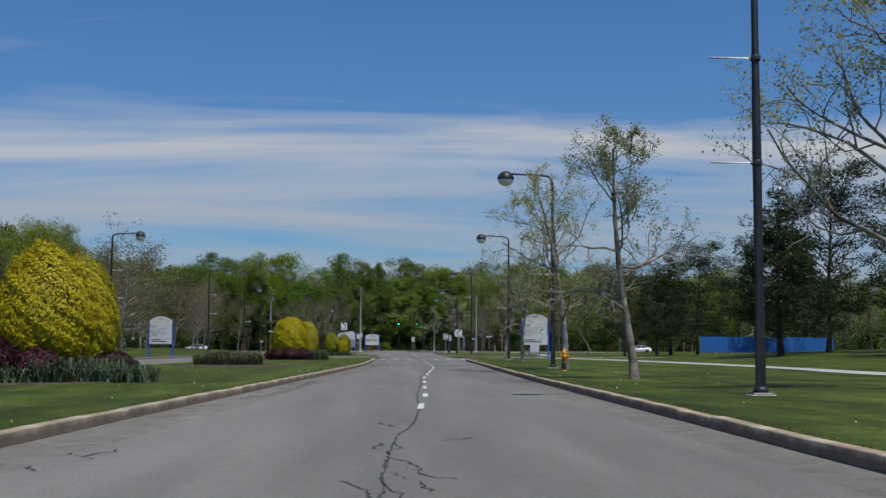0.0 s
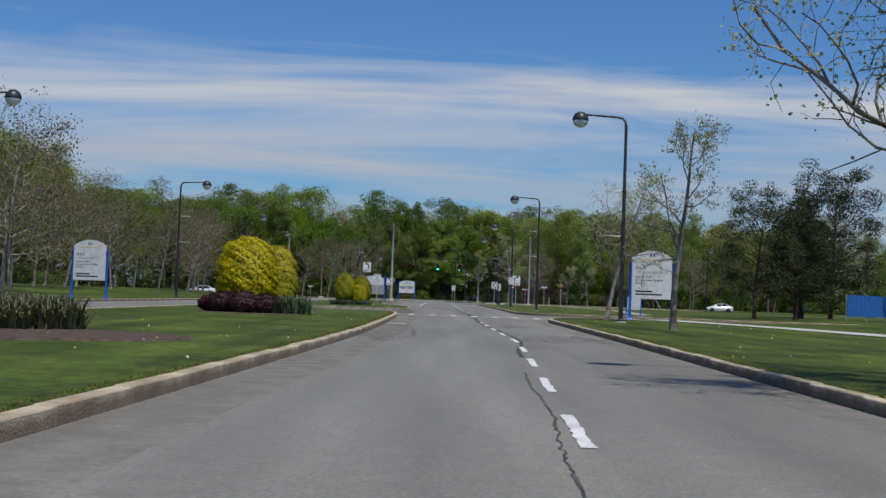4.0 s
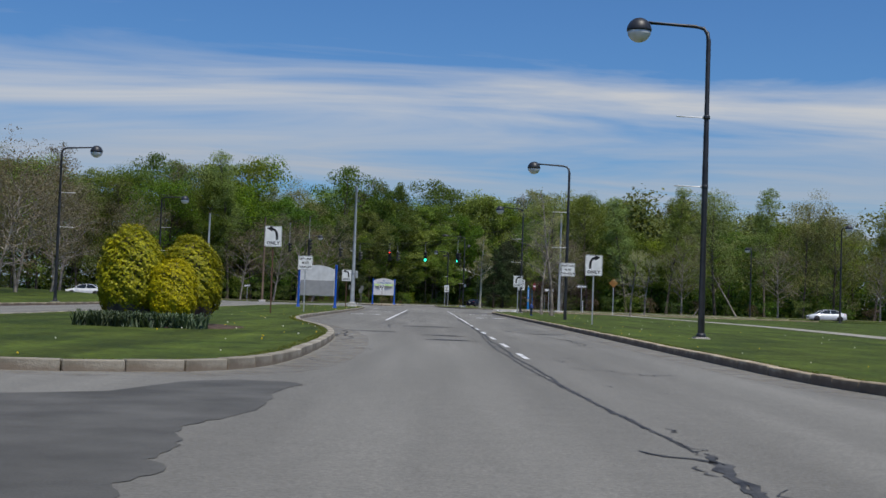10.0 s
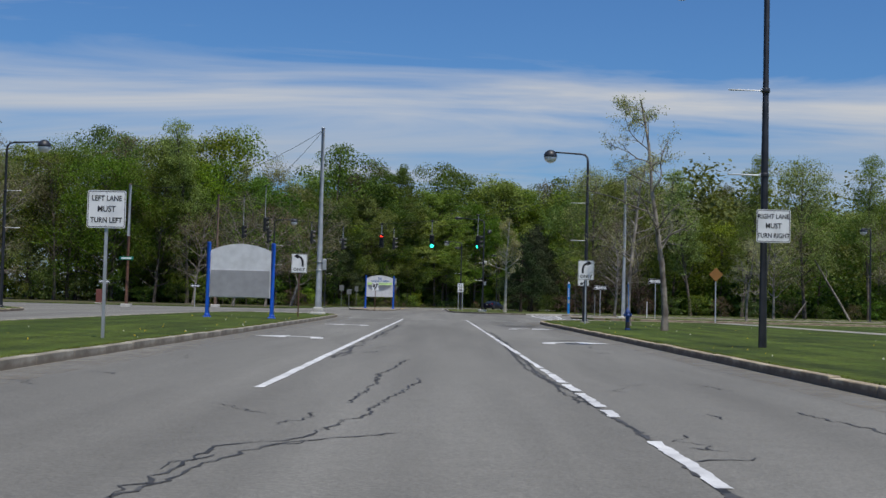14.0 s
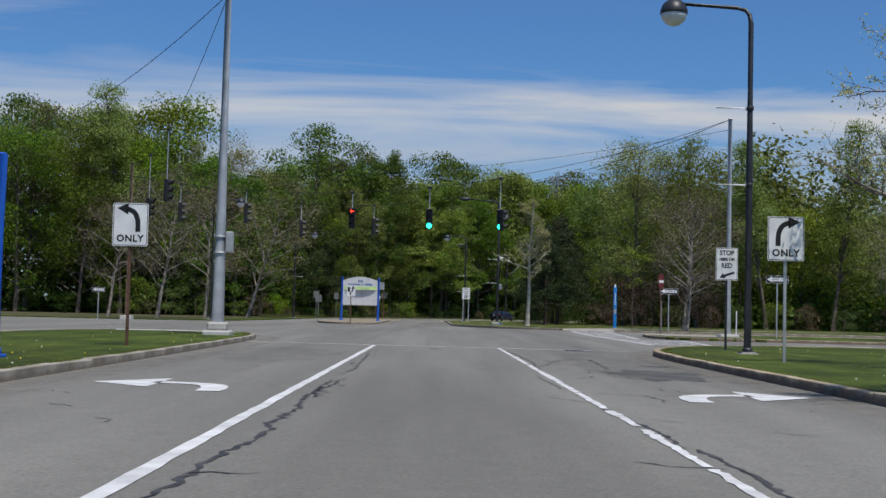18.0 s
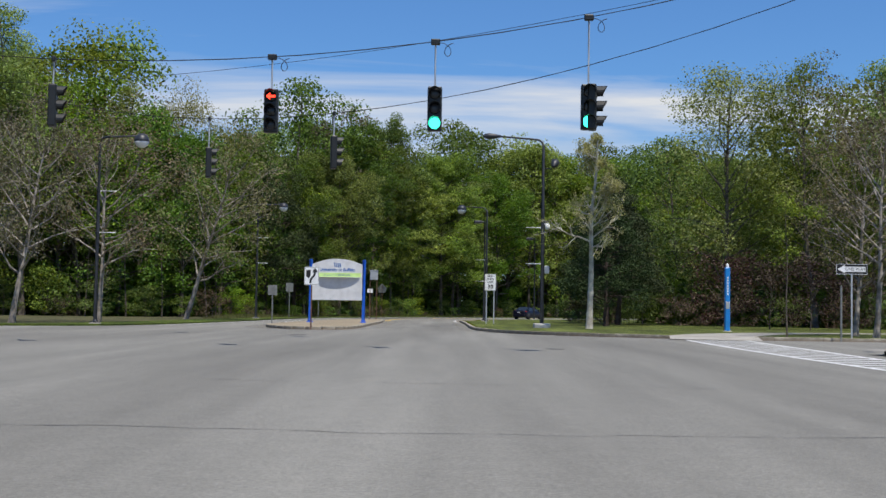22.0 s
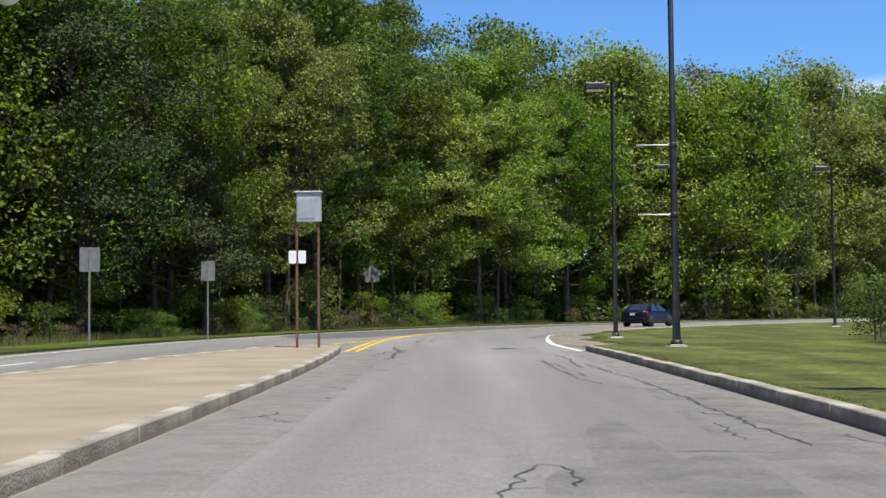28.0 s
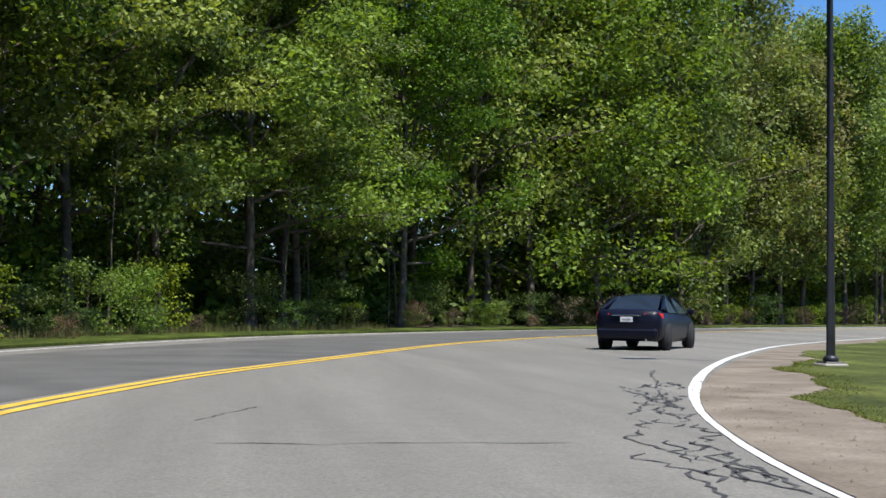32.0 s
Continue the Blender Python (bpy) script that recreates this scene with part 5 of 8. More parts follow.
EDGE_TREES = [
    tree_meshes("edge_maple", 21, 16, 0.17, 4.6, 0.16, 46000, 0.108, 0.85, 42, BARK, LEAF_A, under=0.42, over=0.75),
    tree_meshes("edge_linden", 22, 17, 0.18, 4.4, 0.17, 44000, 0.108, 0.85, 42, BARK, LEAF_E, under=0.42, over=0.75),
    tree_meshes("edge_ash", 23, 18, 0.17, 4.0, 0.20, 38000, 0.105, 0.8, 40, BARK, LEAF_B, under=0.42, over=0.75),
    tree_meshes("edge_elm", 24, 17, 0.17, 4.4, 0.16, 42000, 0.105, 0.85, 40, BARK, LEAF_D, under=0.42, over=0.75),
]
BACK_TREES = [
    tree_meshes("back_maple", 91, 16, 0.20, 4.4, 0.06, 9600, 0.153, 1.5, 28, BARK, LEAF_A, light=True),
    tree_meshes("back_linden", 92, 17, 0.20, 4.4, 0.06, 9600, 0.153, 1.5, 28, BARK, LEAF_D, light=True),
]
MID_TREES = [
    tree_meshes("mid_maple", 81, 16, 0.18, 4.4, 0.14, 18000, 0.15, 1.0, 46, BARK, LEAF_E, under=0.6, over=0.9),
    tree_meshes("mid_ash", 82, 18, 0.18, 4.1, 0.18, 17000, 0.15, 0.95, 46, BARK, LEAF_B, under=0.6, over=0.9),
    tree_meshes("mid_elm", 83, 17, 0.18, 4.3, 0.15, 15000, 0.145, 0.95, 46, BARK, LEAF_C, under=0.6, over=0.9),
    tree_meshes("mid_linden", 84, 16, 0.18, 4.3, 0.12, 17000, 0.15, 1.0, 46, BARK, LEAF_D, under=0.6, over=0.9),
    tree_meshes("mid_poplar", 85, 19, 0.18, 3.4, 0.18, 13000, 0.145, 0.9, 46, BARK, LEAF_B, profile="tall", under=0.6, over=0.9),
]
MID_NAMES = ("maple_tree", "ash_tree", "elm_tree", "linden_tree", "poplar_tree")
MID_LABELS = ("leafy bright green maple behind the bend", "tall pale green ash behind the bend", "olive green elm in thin spring leaf", "dense green linden behind the bend", "tall slender poplar with young leaves")
BUDDING = [
    tree_meshes("budding", 31, 9, 0.15, 3.4, 0.24, 5200, 0.085, 0.7, 24, BARK_MID, LEAF_BUD, twigs=3, profile="open"),
    tree_meshes("budding_b", 32, 8.5, 0.14, 3.4, 0.26, 5200, 0.085, 0.7, 24, BARK_MID, LEAF_BUD, twigs=3, profile="open"),
]


def plane_meshes(name, seed, height, trunk_r, spread, leaves, leaf=0.06, fork=0.30, many=(16, 8, 6), bark=BARK_PALE):
    """A crooked plane tree: a bent leader, long wandering limbs, twigs with small young leaves at their ends."""
    rng = np.random.RandomState(seed)
    wood, ends = Shape(), []

    def grow(start, way, length, r0, depth):
        pts, rr = limb(rng, start, way, length, r0, r0 * (0.22 if depth == 0 else 0.34), (10, 7, 5, 3)[depth], (0.05, 0.20, 0.25, 0.30)[depth], (0.05, 0.05, 0.045, 0.02)[depth])
        if depth == 0:
            rr[0] *= 1.3
        wood.tube(pts, rr, (10, 7, 5, 3)[depth], caps=False)
        if depth >= 2:
            ends.extend(pts[1:] if depth == 3 else pts[3:])
        if depth == 3:
            return
        low = fork if depth == 0 else 0.25
        for i in range(many[depth]):
            u = low + (0.98 - low) * (i + rng.rand()) / many[depth]
            k = u * (len(pts) - 1)
            j = min(len(pts) - 2, int(k))
            p = pts[j] + (pts[j + 1] - pts[j]) * (k - j)
            r = rr[j] + (rr[j + 1] - rr[j]) * (k - j)
            d = (pts[j + 1] - pts[j]) / np.linalg.norm(pts[j + 1] - pts[j])
            side = rng.normal(0, 1, 3)
            side -= d * side.dot(d)
            side /= np.linalg.norm(side)
            a = math.radians((rng.uniform(52, 84) if depth == 0 else rng.uniform(38, 74)) * (1.2 - 0.5 * u))
            w = d * math.cos(a) + side * math.sin(a)
            if depth == 0:
                reach = spread * (1.25 - 0.85 * (u - low) / (1 - low)) * rng.uniform(0.6, 1.25)
            else:
                reach = length * rng.uniform(0.32, 0.58) * (1.15 - 0.4 * u)
                w[2] += 0.12
            grow(p, w, reach, max(0.006, r * (0.62 if depth else 0.46)), depth + 1)

    grow((0, 0, -0.2), (rng.normal(0, 0.03), rng.normal(0, 0.03), 1), height * 0.93, trunk_r, 0)
    e = np.array(ends)
    wgt = 0.4 + np.clip(e[:, 2] / height - 0.3, 0, 1) ** 1.2
    pick = rng.choice(len(e), leaves, p=wgt / wgt.sum())
    pts = e[pick] + rng.normal(0, 0.07, (leaves, 3))
    lv, lf = leaf_cloud(pts, rng.normal(0, 1, (leaves, 3)), leaf, rng, 0.5, 1.2)
    trunk = wood.done(name + "_trunk")
    trunk.materials.append(bark)
    crown = mesh_of(name + "_crown", lv, lf)
    crown.materials.append(LEAF_PLANE)
    return trunk, crown


PALE_TREE = plane_meshes("pale_tree", 33, 10.4, 0.18, 1.75, 12000, 0.055, 0.42, (20, 8, 5), BARK_WHITE)
PLANES = [
    plane_meshes("plane_a", 41, 7.7, 0.16, 3.3, 9000, 0.046, 0.26),
    plane_meshes("plane_b", 42, 7.3, 0.145, 2.8, 8000, 0.046, 0.30),
    plane_meshes("plane_c", 43, 6.6, 0.12, 2.1, 3600, 0.045, 0.32, (12, 6, 5)),
    plane_meshes("plane_e", 58, 7.0, 0.125, 3.1, 4600, 0.045, 0.26, (14, 8, 6)),
    plane_meshes("plane_d", 47, 9.2, 0.135, 2.1, 4200, 0.045, 0.30, (15, 7, 5)),
]
PINES = [
    tree_meshes("pine_a", 51, 13, 0.24, 4.2, 0.14, 24000, 0.105, 0.85, 56, BARK_PINE, NEEDLE, profile="cone", droop=0.02, flat=0.3, light=True),
    tree_meshes("pine_b", 52, 12, 0.22, 4.4, 0.18, 24000, 0.105, 0.95, 46, BARK_PINE, NEEDLE, profile="open", droop=0.02, flat=0.3, light=True),
]
SAPLINGS = [
    tree_meshes("sapling_a", 71, 9, 0.055, 1.6, 0.5, 900, 0.12, 0.6, 7, BARK, LEAF_D, light=True),
    tree_meshes("sapling_b", 72, 11, 0.075, 1.5, 0.6, 800, 0.12, 0.6, 7, BARK, LEAF_A, lean=0.06, light=True),
]
SHRUBS = [
    tree_meshes("shrub_a", 61, 2.4, 0.04, 1.5, 0.03, 2600, 0.08, 0.6, 16, BARK, LEAF_A, profile="open", light=True),
    tree_meshes("shrub_b", 62, 2.0, 0.04, 1.6, 0.03, 2200, 0.085, 0.6, 16, BARK, LEAF_D, profile="open", light=True),
    tree_meshes("shrub_c", 63, 1.7, 0.035, 1.5, 0.03, 1600, 0.08, 0.5, 16, BARK, LEAF_TAN, profile="open", light=True),
]
RED_BRUSH = tree_meshes("red_brush", 66, 2.6, 0.04, 1.7, 0.03, 2600, 0.075, 0.6, 18, BARK, LEAF_RED, profile="open", light=True)
WOOD_NAMES = ("maple_tree", "ash_tree", "elm_tree", "linden_tree", "poplar_tree", "budding_ash_tree")
WOOD_LABELS = ("leafy bright green maple at the woodland edge", "tall pale green ash in the woodland", "olive green elm in spring leaf", "dense deep green linden in the woodland", "tall slender poplar with loose young leaves", "nearly bare ash with grey twigs and buds")
qr = np.random.RandomState(77)


def edge_offset(line, u, off):
    """The point that far along a line, moved to its left."""
    line = np.asarray(line, float)
    s = np.concatenate([[0], np.cumsum(np.linalg.norm(np.diff(line, axis=0), axis=1))])
    u = min(max(u, 0), s[-1])
    p = np.array([np.interp(u, s, line[:, k]) for k in (0, 1)])
    q = np.array([np.interp(min(u + 1, s[-1]), s, line[:, k]) - np.interp(max(u - 1, 0), s, line[:, k]) for k in (0, 1)])
    q /= np.linalg.norm(q) + 1e-9
    return p + np.array([-q[1], q[0]]) * off, s[-1]


def woodland(line, rows, pick, first=0.0, last=1e9, size=(1.02, 1.42), names=None, labels=None, kinds=None):
    kinds = kinds or WOODS
    names, labels = names or WOOD_NAMES, labels or WOOD_LABELS
    total = edge_offset(line, 0, 0)[1]
    for off, gap in rows:
        u = first + qr.uniform(0, gap)
        while u < min(last, total):
            p, _ = edge_offset(line, u, off + qr.uniform(-1.6, 1.6))
            k = pick[qr.randint(len(pick))]
            plant(kinds[k], names[k % len(names)], labels[k % len(labels)], "tree", p[0], p[1], 0.0, qr.uniform(0, 360), qr.uniform(*size) * (0.86 if names[k % len(names)] == "poplar_tree" else 1.0), "woodland trees", qr.uniform(0.88, 1.12))
            u += gap * qr.uniform(0.75, 1.25)


WOODS_NW = [(-130, 296), (-62, 298), (-38, 300), (-25, 303), (-19.5, 311), (-17.2, 321), (-14.6, 332), (-11.8, 342.5), (-9.0, 353), (-5.0, 363.5), (1.8, 374.5), (11.2, 386), (25.5, 400), (47.5, 419.5), (86, 449), (140, 478), (220, 495)]
BACK_NAMES = ("maple_tree", "linden_tree")
BACK_LABELS = ("tall maple deep in the woodland", "tall dark linden deep in the woodland")
EDGE_NAMES = ("maple_tree", "linden_tree", "ash_tree", "elm_tree")
EDGE_LABELS = ("broad leafy maple with sunlit yellow-green foliage", "leafy linden with branches down to the verge", "tall light green ash over the bend", "dark green elm at the road bend")
woodland(WOODS_NW, [(1.5, 6.0)], (0, 1, 2, 3), first=150, last=196, size=(1.1, 1.42), names=EDGE_NAMES, labels=EDGE_LABELS, kinds=EDGE_TREES)
woodland(WOODS_NW, [(1.5, 6.0)], (3, 1, 3, 3), first=122, last=150, size=(0.9, 1.05), names=EDGE_NAMES, labels=EDGE_LABELS, kinds=EDGE_TREES)
woodland(WOODS_NW, [(2.5, 6.0)], (3, 3, 0, 3), first=100, last=128, size=(0.95, 1.12), names=MID_NAMES, labels=MID_LABELS, kinds=MID_TREES)
woodland(WOODS_NW, [(1.5, 5.5)], (0, 1, 2, 3, 4), first=196, last=345, size=(1.3, 1.62), names=MID_NAMES, labels=MID_LABELS, kinds=MID_TREES)
woodland(WOODS_NW, [(1.5, 6.5)], (0, 1, 2, 3, 4), first=345, last=420, size=(1.3, 1.6))
woodland(WOODS_NW, [(7.5, 6.5), (13.0, 7.0)], (0, 1), first=150, last=190, size=(1.2, 1.5), names=BACK_NAMES, labels=BACK_LABELS, kinds=BACK_TREES)
woodland(WOODS_NW, [(7.5, 6.5), (13.5, 7.5)], (0, 1), first=190, last=350, size=(1.4, 1.7), names=BACK_NAMES, labels=BACK_LABELS, kinds=BACK_TREES)
woodland(WOODS_NW, [(7.5, 6.5), (13, 7)], (0, 1), first=124, last=150, size=(0.95, 1.1), names=BACK_NAMES, labels=BACK_LABELS, kinds=BACK_TREES)
woodland(WOODS_NW, [(5.0, 16)], (5,), first=140, last=330, size=(1.35, 1.6))
woodland(WOODS_NW, [(8.0, 6), (14, 7)], (5, 2, 5, 4), first=100, last=128, size=(0.95, 1.12))
for i in range(26):
    p, _ = edge_offset(WOODS_NW, 102 + i * 3.7 + qr.uniform(-0.8, 0.8), qr.uniform(-0.6, 4.5))
    plant(SAPLINGS[i % 2], "sapling", "thin bare-stemmed sapling in the woodland shade", "tree", p[0], p[1], 0.0, qr.uniform(0, 360), qr.uniform(0.8, 1.25), "saplings", 1.0, qr.uniform(-4, 4))
woodland(WOODS_NW, [(1.5, 5.5), (5.0, 6.5)], (0, 1, 2, 5, 4, 3), first=0, last=104, size=(1.12, 1.4))
woodland(WOODS_NW, [(8, 6.0), (12.5, 6.0)], (0, 1), first=0, last=104, size=(1.2, 1.42), names=BACK_NAMES, labels=BACK_LABELS, kinds=BACK_TREES)
WOODS_NE = [(152, 288), (112, 284), (60, 281), (34, 281), (22, 284), (15, 290), (11.5, 297), (10.8, 306), (12.5, 316), (19, 326), (32, 338), (70, 366)]
WOODS_NE = WOODS_NE[::-1]
woodland(WOODS_NE, [(1.5, 6.0)], (5, 2, 4, 1, 5, 2), last=62, size=(0.6, 0.82))
woodland(WOODS_NE, [(3.5, 6.0)], (5, 4, 1), first=106, last=117, size=(0.9, 1.08))
woodland(WOODS_NE, [(1.5, 6.0)], (4, 1, 4, 5, 2, 4), first=116, size=(0.9, 1.2))
woodland(WOODS_NE, [(8, 7.5)], (0, 1), size=(0.72, 0.92), names=BACK_NAMES, labels=BACK_LABELS, kinds=BACK_TREES)
WOODS_W = [(-54, -20), (-52, 60), (-53, 130), (-57, 200), (-64, 245), (-100, 268)]
woodland(WOODS_W, [(1.5, 6.0), (5.0, 7.0)], (0, 1, 2, 5, 4, 3, 2), first=50, last=215, size=(0.72, 0.92))
woodland(WOODS_W, [(1.5, 6.0), (5.0, 7.0)], (0, 1, 2, 5, 4, 3, 2), first=215, last=252, size=(1.0, 1.22))
woodland(WOODS_W, [(8.5, 6.0), (13.0, 6.5)], (0, 1), first=50, last=215, size=(0.7, 0.86), names=BACK_NAMES, labels=BACK_LABELS, kinds=BACK_TREES)
woodland(WOODS_W, [(8.5, 6.0), (13.0, 6.5)], (0, 1), first=215, last=300, size=(1.0, 1.2), names=BACK_NAMES, labels=BACK_LABELS, kinds=BACK_TREES)
woodland(WOODS_W, [(1.5, 6.0), (5.5, 7.0)], (0, 2, 5, 4, 3, 2, 1, 0), first=252, size=(1.2, 1.45))

# the woods behind, far less in view
def far_woods(name, label, spots, seed, tall=1.0):
    q = np.random.RandomState(seed)
    vs, fs, base = [], [], 0
    for x, y in spots:
        h, r = q.uniform(15, 19.5) * tall, q.uniform(3.4, 4.8)
        n = 750
        d = q.normal(0, 1, (n, 3))
        d /= np.linalg.norm(d, axis=1)[:, None]
        lump = 1 + 0.28 * np.sin(d[:, 0] * 5 + x) * np.cos(d[:, 2] * 6 + y) + q.uniform(-0.15, 0.15, n)
        pts = np.stack([x + d[:, 0] * r * lump, y + d[:, 1] * r * lump, h * 0.5 + d[:, 2] * h * 0.5 * lump], 1)
        pts[:, 2] = np.maximum(pts[:, 2], 0.4)
        v, f = leaf_cloud(pts, d, 0.40, q)
        vs.append(v)
        fs.append(f + base)
        base += len(v)
    me = mesh_of(name, np.concatenate(vs), np.concatenate(fs))
    return thing(name, label, "woods", kind="stuff", shape=me, mat=LEAF_FAR)


spots = []
for off, first, last in ((17, 0, 110), (22, 100, 400), (31, 100, 330), (42, 110, 260), (54, 120, 230)):
    for u in np.arange(first, last, 7.5):
        spots.append(edge_offset(WOODS_NW, u + qr.uniform(-2, 2), off + qr.uniform(-2, 2))[0])
for off in (16, 24):
    for u in np.arange(0, 240, 7.5):
        spots.append(edge_offset(WOODS_NE, u + qr.uniform(-2, 2), off + qr.uniform(-2, 2))[0])
for off in (9, 18):
    for u in np.arange(0, 320, 8):
        spots.append(edge_offset(WOODS_W, u + qr.uniform(-2, 2), off + qr.uniform(-2, 2))[0])
far_woods("woods_behind", "deep green spring woodland in the distance", spots, 5)
spots = [(qr.uniform(78, 128), y + qr.uniform(-3, 3)) for y in np.arange(40, 215, 6) for _ in range(2)]
far_woods("woods_east", "distant woodland beyond the lawns", spots, 6)

# undergrowth
SHRUB_LABELS = ("leafy green bush at the woodland edge", "dark green bush below the trees", "dry brown brush below the trees")


def undergrowth(line, off, gap, first=0.0, last=1e9, pick=(0, 1, 2), size=(0.7, 1.3)):
    total = edge_offset(line, 0, 0)[1]
    u = first
    while u < min(last, total):
        p, _ = edge_offset(line, u, off + qr.uniform(-1.0, 1.0))
        k = pick[qr.randint(len(pick))]
        plant(SHRUBS[k], "bush", SHRUB_LABELS[k], "bush", p[0], p[1], 0.02, qr.uniform(0, 360), qr.uniform(*size), "woodland bushes")
        u += gap * qr.uniform(0.7, 1.3)


undergrowth(WOODS_NW, -0.6, 3.1, 100, 300, (1, 1, 2, 0), (0.35, 0.95))
undergrowth(WOODS_NW, -1.6, 3.4, 112, 230, (2, 1, 2), (0.22, 0.42))
for x, y, sz in ((15.2, 275.5, 1.2), (17.4, 274.6, 1.15), (19.8, 275.2, 1.15), (22.3, 274.8, 0.9)):
    plant(RED_BRUSH, "bush", "low reddish-brown brush before the woods", "bush", x, y, 0.1, x * 60, sz, "woodland bushes")
plant(SAPLINGS[0], "young_tree", "slender young tree in new leaf beside the corner path", "tree", 12.3, 252.6, KERB, 30, 0.62)
tq = np.random.RandomState(19)
pts, way = [], []
for line, off, gap, tall, first, last in ((WOODS_NW, 5.5, 3.2, 3.2, 92, 345), (WOODS_NW, 10.5, 2.7, 6.5, 92, 345), (WOODS_NW, 16.5, 2.5, 8.5, 92, 345), (WOODS_NW, 20.5, 2.5, 9.0, 130, 345), (WOODS_NW, 12.0, 3.2, 4.0, 0, 92),
                                           (WOODS_W, 5.0, 3.0, 4.5, 40, 180), (WOODS_W, 5.0, 3.0, 7.5, 180, 330), (WOODS_W, 8.0, 3.0, 11.5, 195, 330), (WOODS_NE, 6.0, 3.2, 4.0, 0, 240), (WOODS_NE, 11.0, 3.0, 5.5, 0, 240), (WOODS_NE, 17.0, 3.0, 8.0, 120, 240)):
    for u in np.arange(first, last, gap):
        c = edge_offset(line, u + tq.uniform(-1, 1), off + tq.uniform(-1.3, 1.3))[0]
        many = 480 if line is WOODS_NW else 330
        d = tq.normal(0, 1, (many, 3))
        d /= np.linalg.norm(d, axis=1)[:, None]
        h = tall * tq.uniform(0.7, 1.25)
        rr = (0.6 + 0.5 * tq.rand(many)) * (1 + 0.25 * np.sin(d[:, 0] * 5 + u))
        pts.append(np.stack([c[0] + d[:, 0] * 2.2 * rr, c[1] + d[:, 1] * 2.2 * rr, np.maximum(0.1, h * (0.42 + 0.5 * d[:, 2] * rr))], 1))
        way.append(d)
v, f = leaf_cloud(np.concatenate(pts), np.concatenate(way), 0.33, tq)
thing("thicket", "dark tangled thicket in the woodland shade", "thicket", kind="stuff", shape=mesh_of("thicket", v, f), mat=LEAF_D)
undergrowth(WOODS_NW, 1.5, 3.6, 20, 104, (1, 0))
undergrowth(WOODS_NE, -0.8, 3.2, 50, 235, (1, 2, 1), (0.5, 0.95))
undergrowth(WOODS_W, -0.8, 7, 60, 300, (1, 0))

# rows of street trees
PLANE_LABEL = "crooked plane tree with mottled pale bark and sparse young leaves"
for k, x, y, turn, size in ((0, 10.9, 26.0, 40, 1.25), (1, 6.4, 34.1, 100, 0.97), (0, 6.45, 49.3, 10, 1.0), (2, 7.25, 75.2, 20, 1.06), (3, 7.7, 94.6, 150, 1.0),
                            (4, 8.6, 196.2, 60, 0.95), (4, 8.35, 185.8, 200, 1.06), (2, 17.0, 205.0, 30, 0.9), (2, 23, 232.5, 30, 1.0)):
    plant(PLANES[k], "plane_tree", PLANE_LABEL, "tree", x, y, KERB + (bumpy(x, y) if y < 104 else 0), turn, size, "plane trees on the verge", 1.0, 6 if k == 3 else 0)
for k, x, y, turn, size, tip in ((1, 16.1, 253.9, 90, 0.95, 7), (0, 16.75, 258.3, 200, 0.85, 5), (0, -21.0, 264.8, 200, 1.05, 7), (1, -18.5, 270.5, 120, 1.1, 6), (0, -26.5, 272, 120, 1.0, 3), (0, -18.3, 291.4, 20, 1.25, 17),
                                 (1, -21.8, 97.0, 0, 0.95, 0), (0, -29, 119, 50, 0.9, 0), (1, -31, 187, 10, 1.0, 9), (0, -33.5, 199, 80, 1.0, 8), (1, -31.5, 193, 250, 0.95, -7), (0, -33, 180, 170, 1.0, 6), (1, -34.5, 165, 30, 1.0, -5), (0, -35, 151, 110, 1.0, 7), (1, -34, 139, 200, 0.95, 5), (0, -33, 207, 300, 1.0, 10), (1, -35, 214, 130, 1.0, 0), (0, -38, 226, 190, 1.05, 3),
                                 (1, -36, 172, 220, 1.0, 3), (0, -36, 158, 280, 0.95, -3), (1, -35, 145, 310, 0.95, 4), (0, -34, 133, 20, 0.9, 0), (1, -41, 180, 70, 0.95, 3), (0, -42, 205, 70, 0.95, 3), (1, -28.5, 216, 15, 0.9, 3), (0, 33, 262, 15, 0.95, 0), (1, 46, 263, 75, 0.95, 3), (0, 60, 264, 15, 0.9, 0)):
    plant(BUDDING[k], "budding_tree", "small tree with pale trunk and greyish unopened spring buds", "tree", x, y, 0.1 + west_rise(x) * (y < 218), turn, size, "budding trees", 1.0, tip)
plant(PALE_TREE, "plane_tree", "young plane tree with pale flaking trunk and twiggy crown", "tree", 6.75, 268.4, 0.1, 0, 1.0, "plane trees on the verge", 1.0, 5)
for k, x, y, s in ((0, 27, 88, 1.0), (1, 32.5, 94, 1.05), (0, 38, 86, 1.1), (1, 44, 98, 1.0), (0, 31, 143, 0.95), (1, 36, 151, 1.0), (1, 43, 140, 1.0), (0, 51, 156, 1.1), (1, 52, 96, 1.1), (0, 60, 108, 1.1), (1, 34, 70, 1.1), (0, 41, 66, 1.15), (1, 66, 140, 1.1), (0, 58, 128, 1.0), (1, 22.4, 125.0, 0.68), (0, 26.4, 128.6, 0.76)):
    plant(PINES[k], "pine_tree", "dark green pine with brown shaded lower branches", "tree", x, y, bumpy(x, y) * (y < 104) + 0.05, qr.uniform(0, 360), s, "pines on the lawn")
for k, x, y, sz in ((1, -17.2, 321.5, 1.0), (0, -15.4, 328.5, 0.9)):
    plant(PINES[k], "spruce_tree", "dark dense conifer before the woods at the bend", "tree", x, y, 0.05, x * 50, sz)
plant(PINES[0], "spruce_tree", "dark dense conifer beside the lawn", "tree", 13.0, 306, 0.1, 30, 0.95)
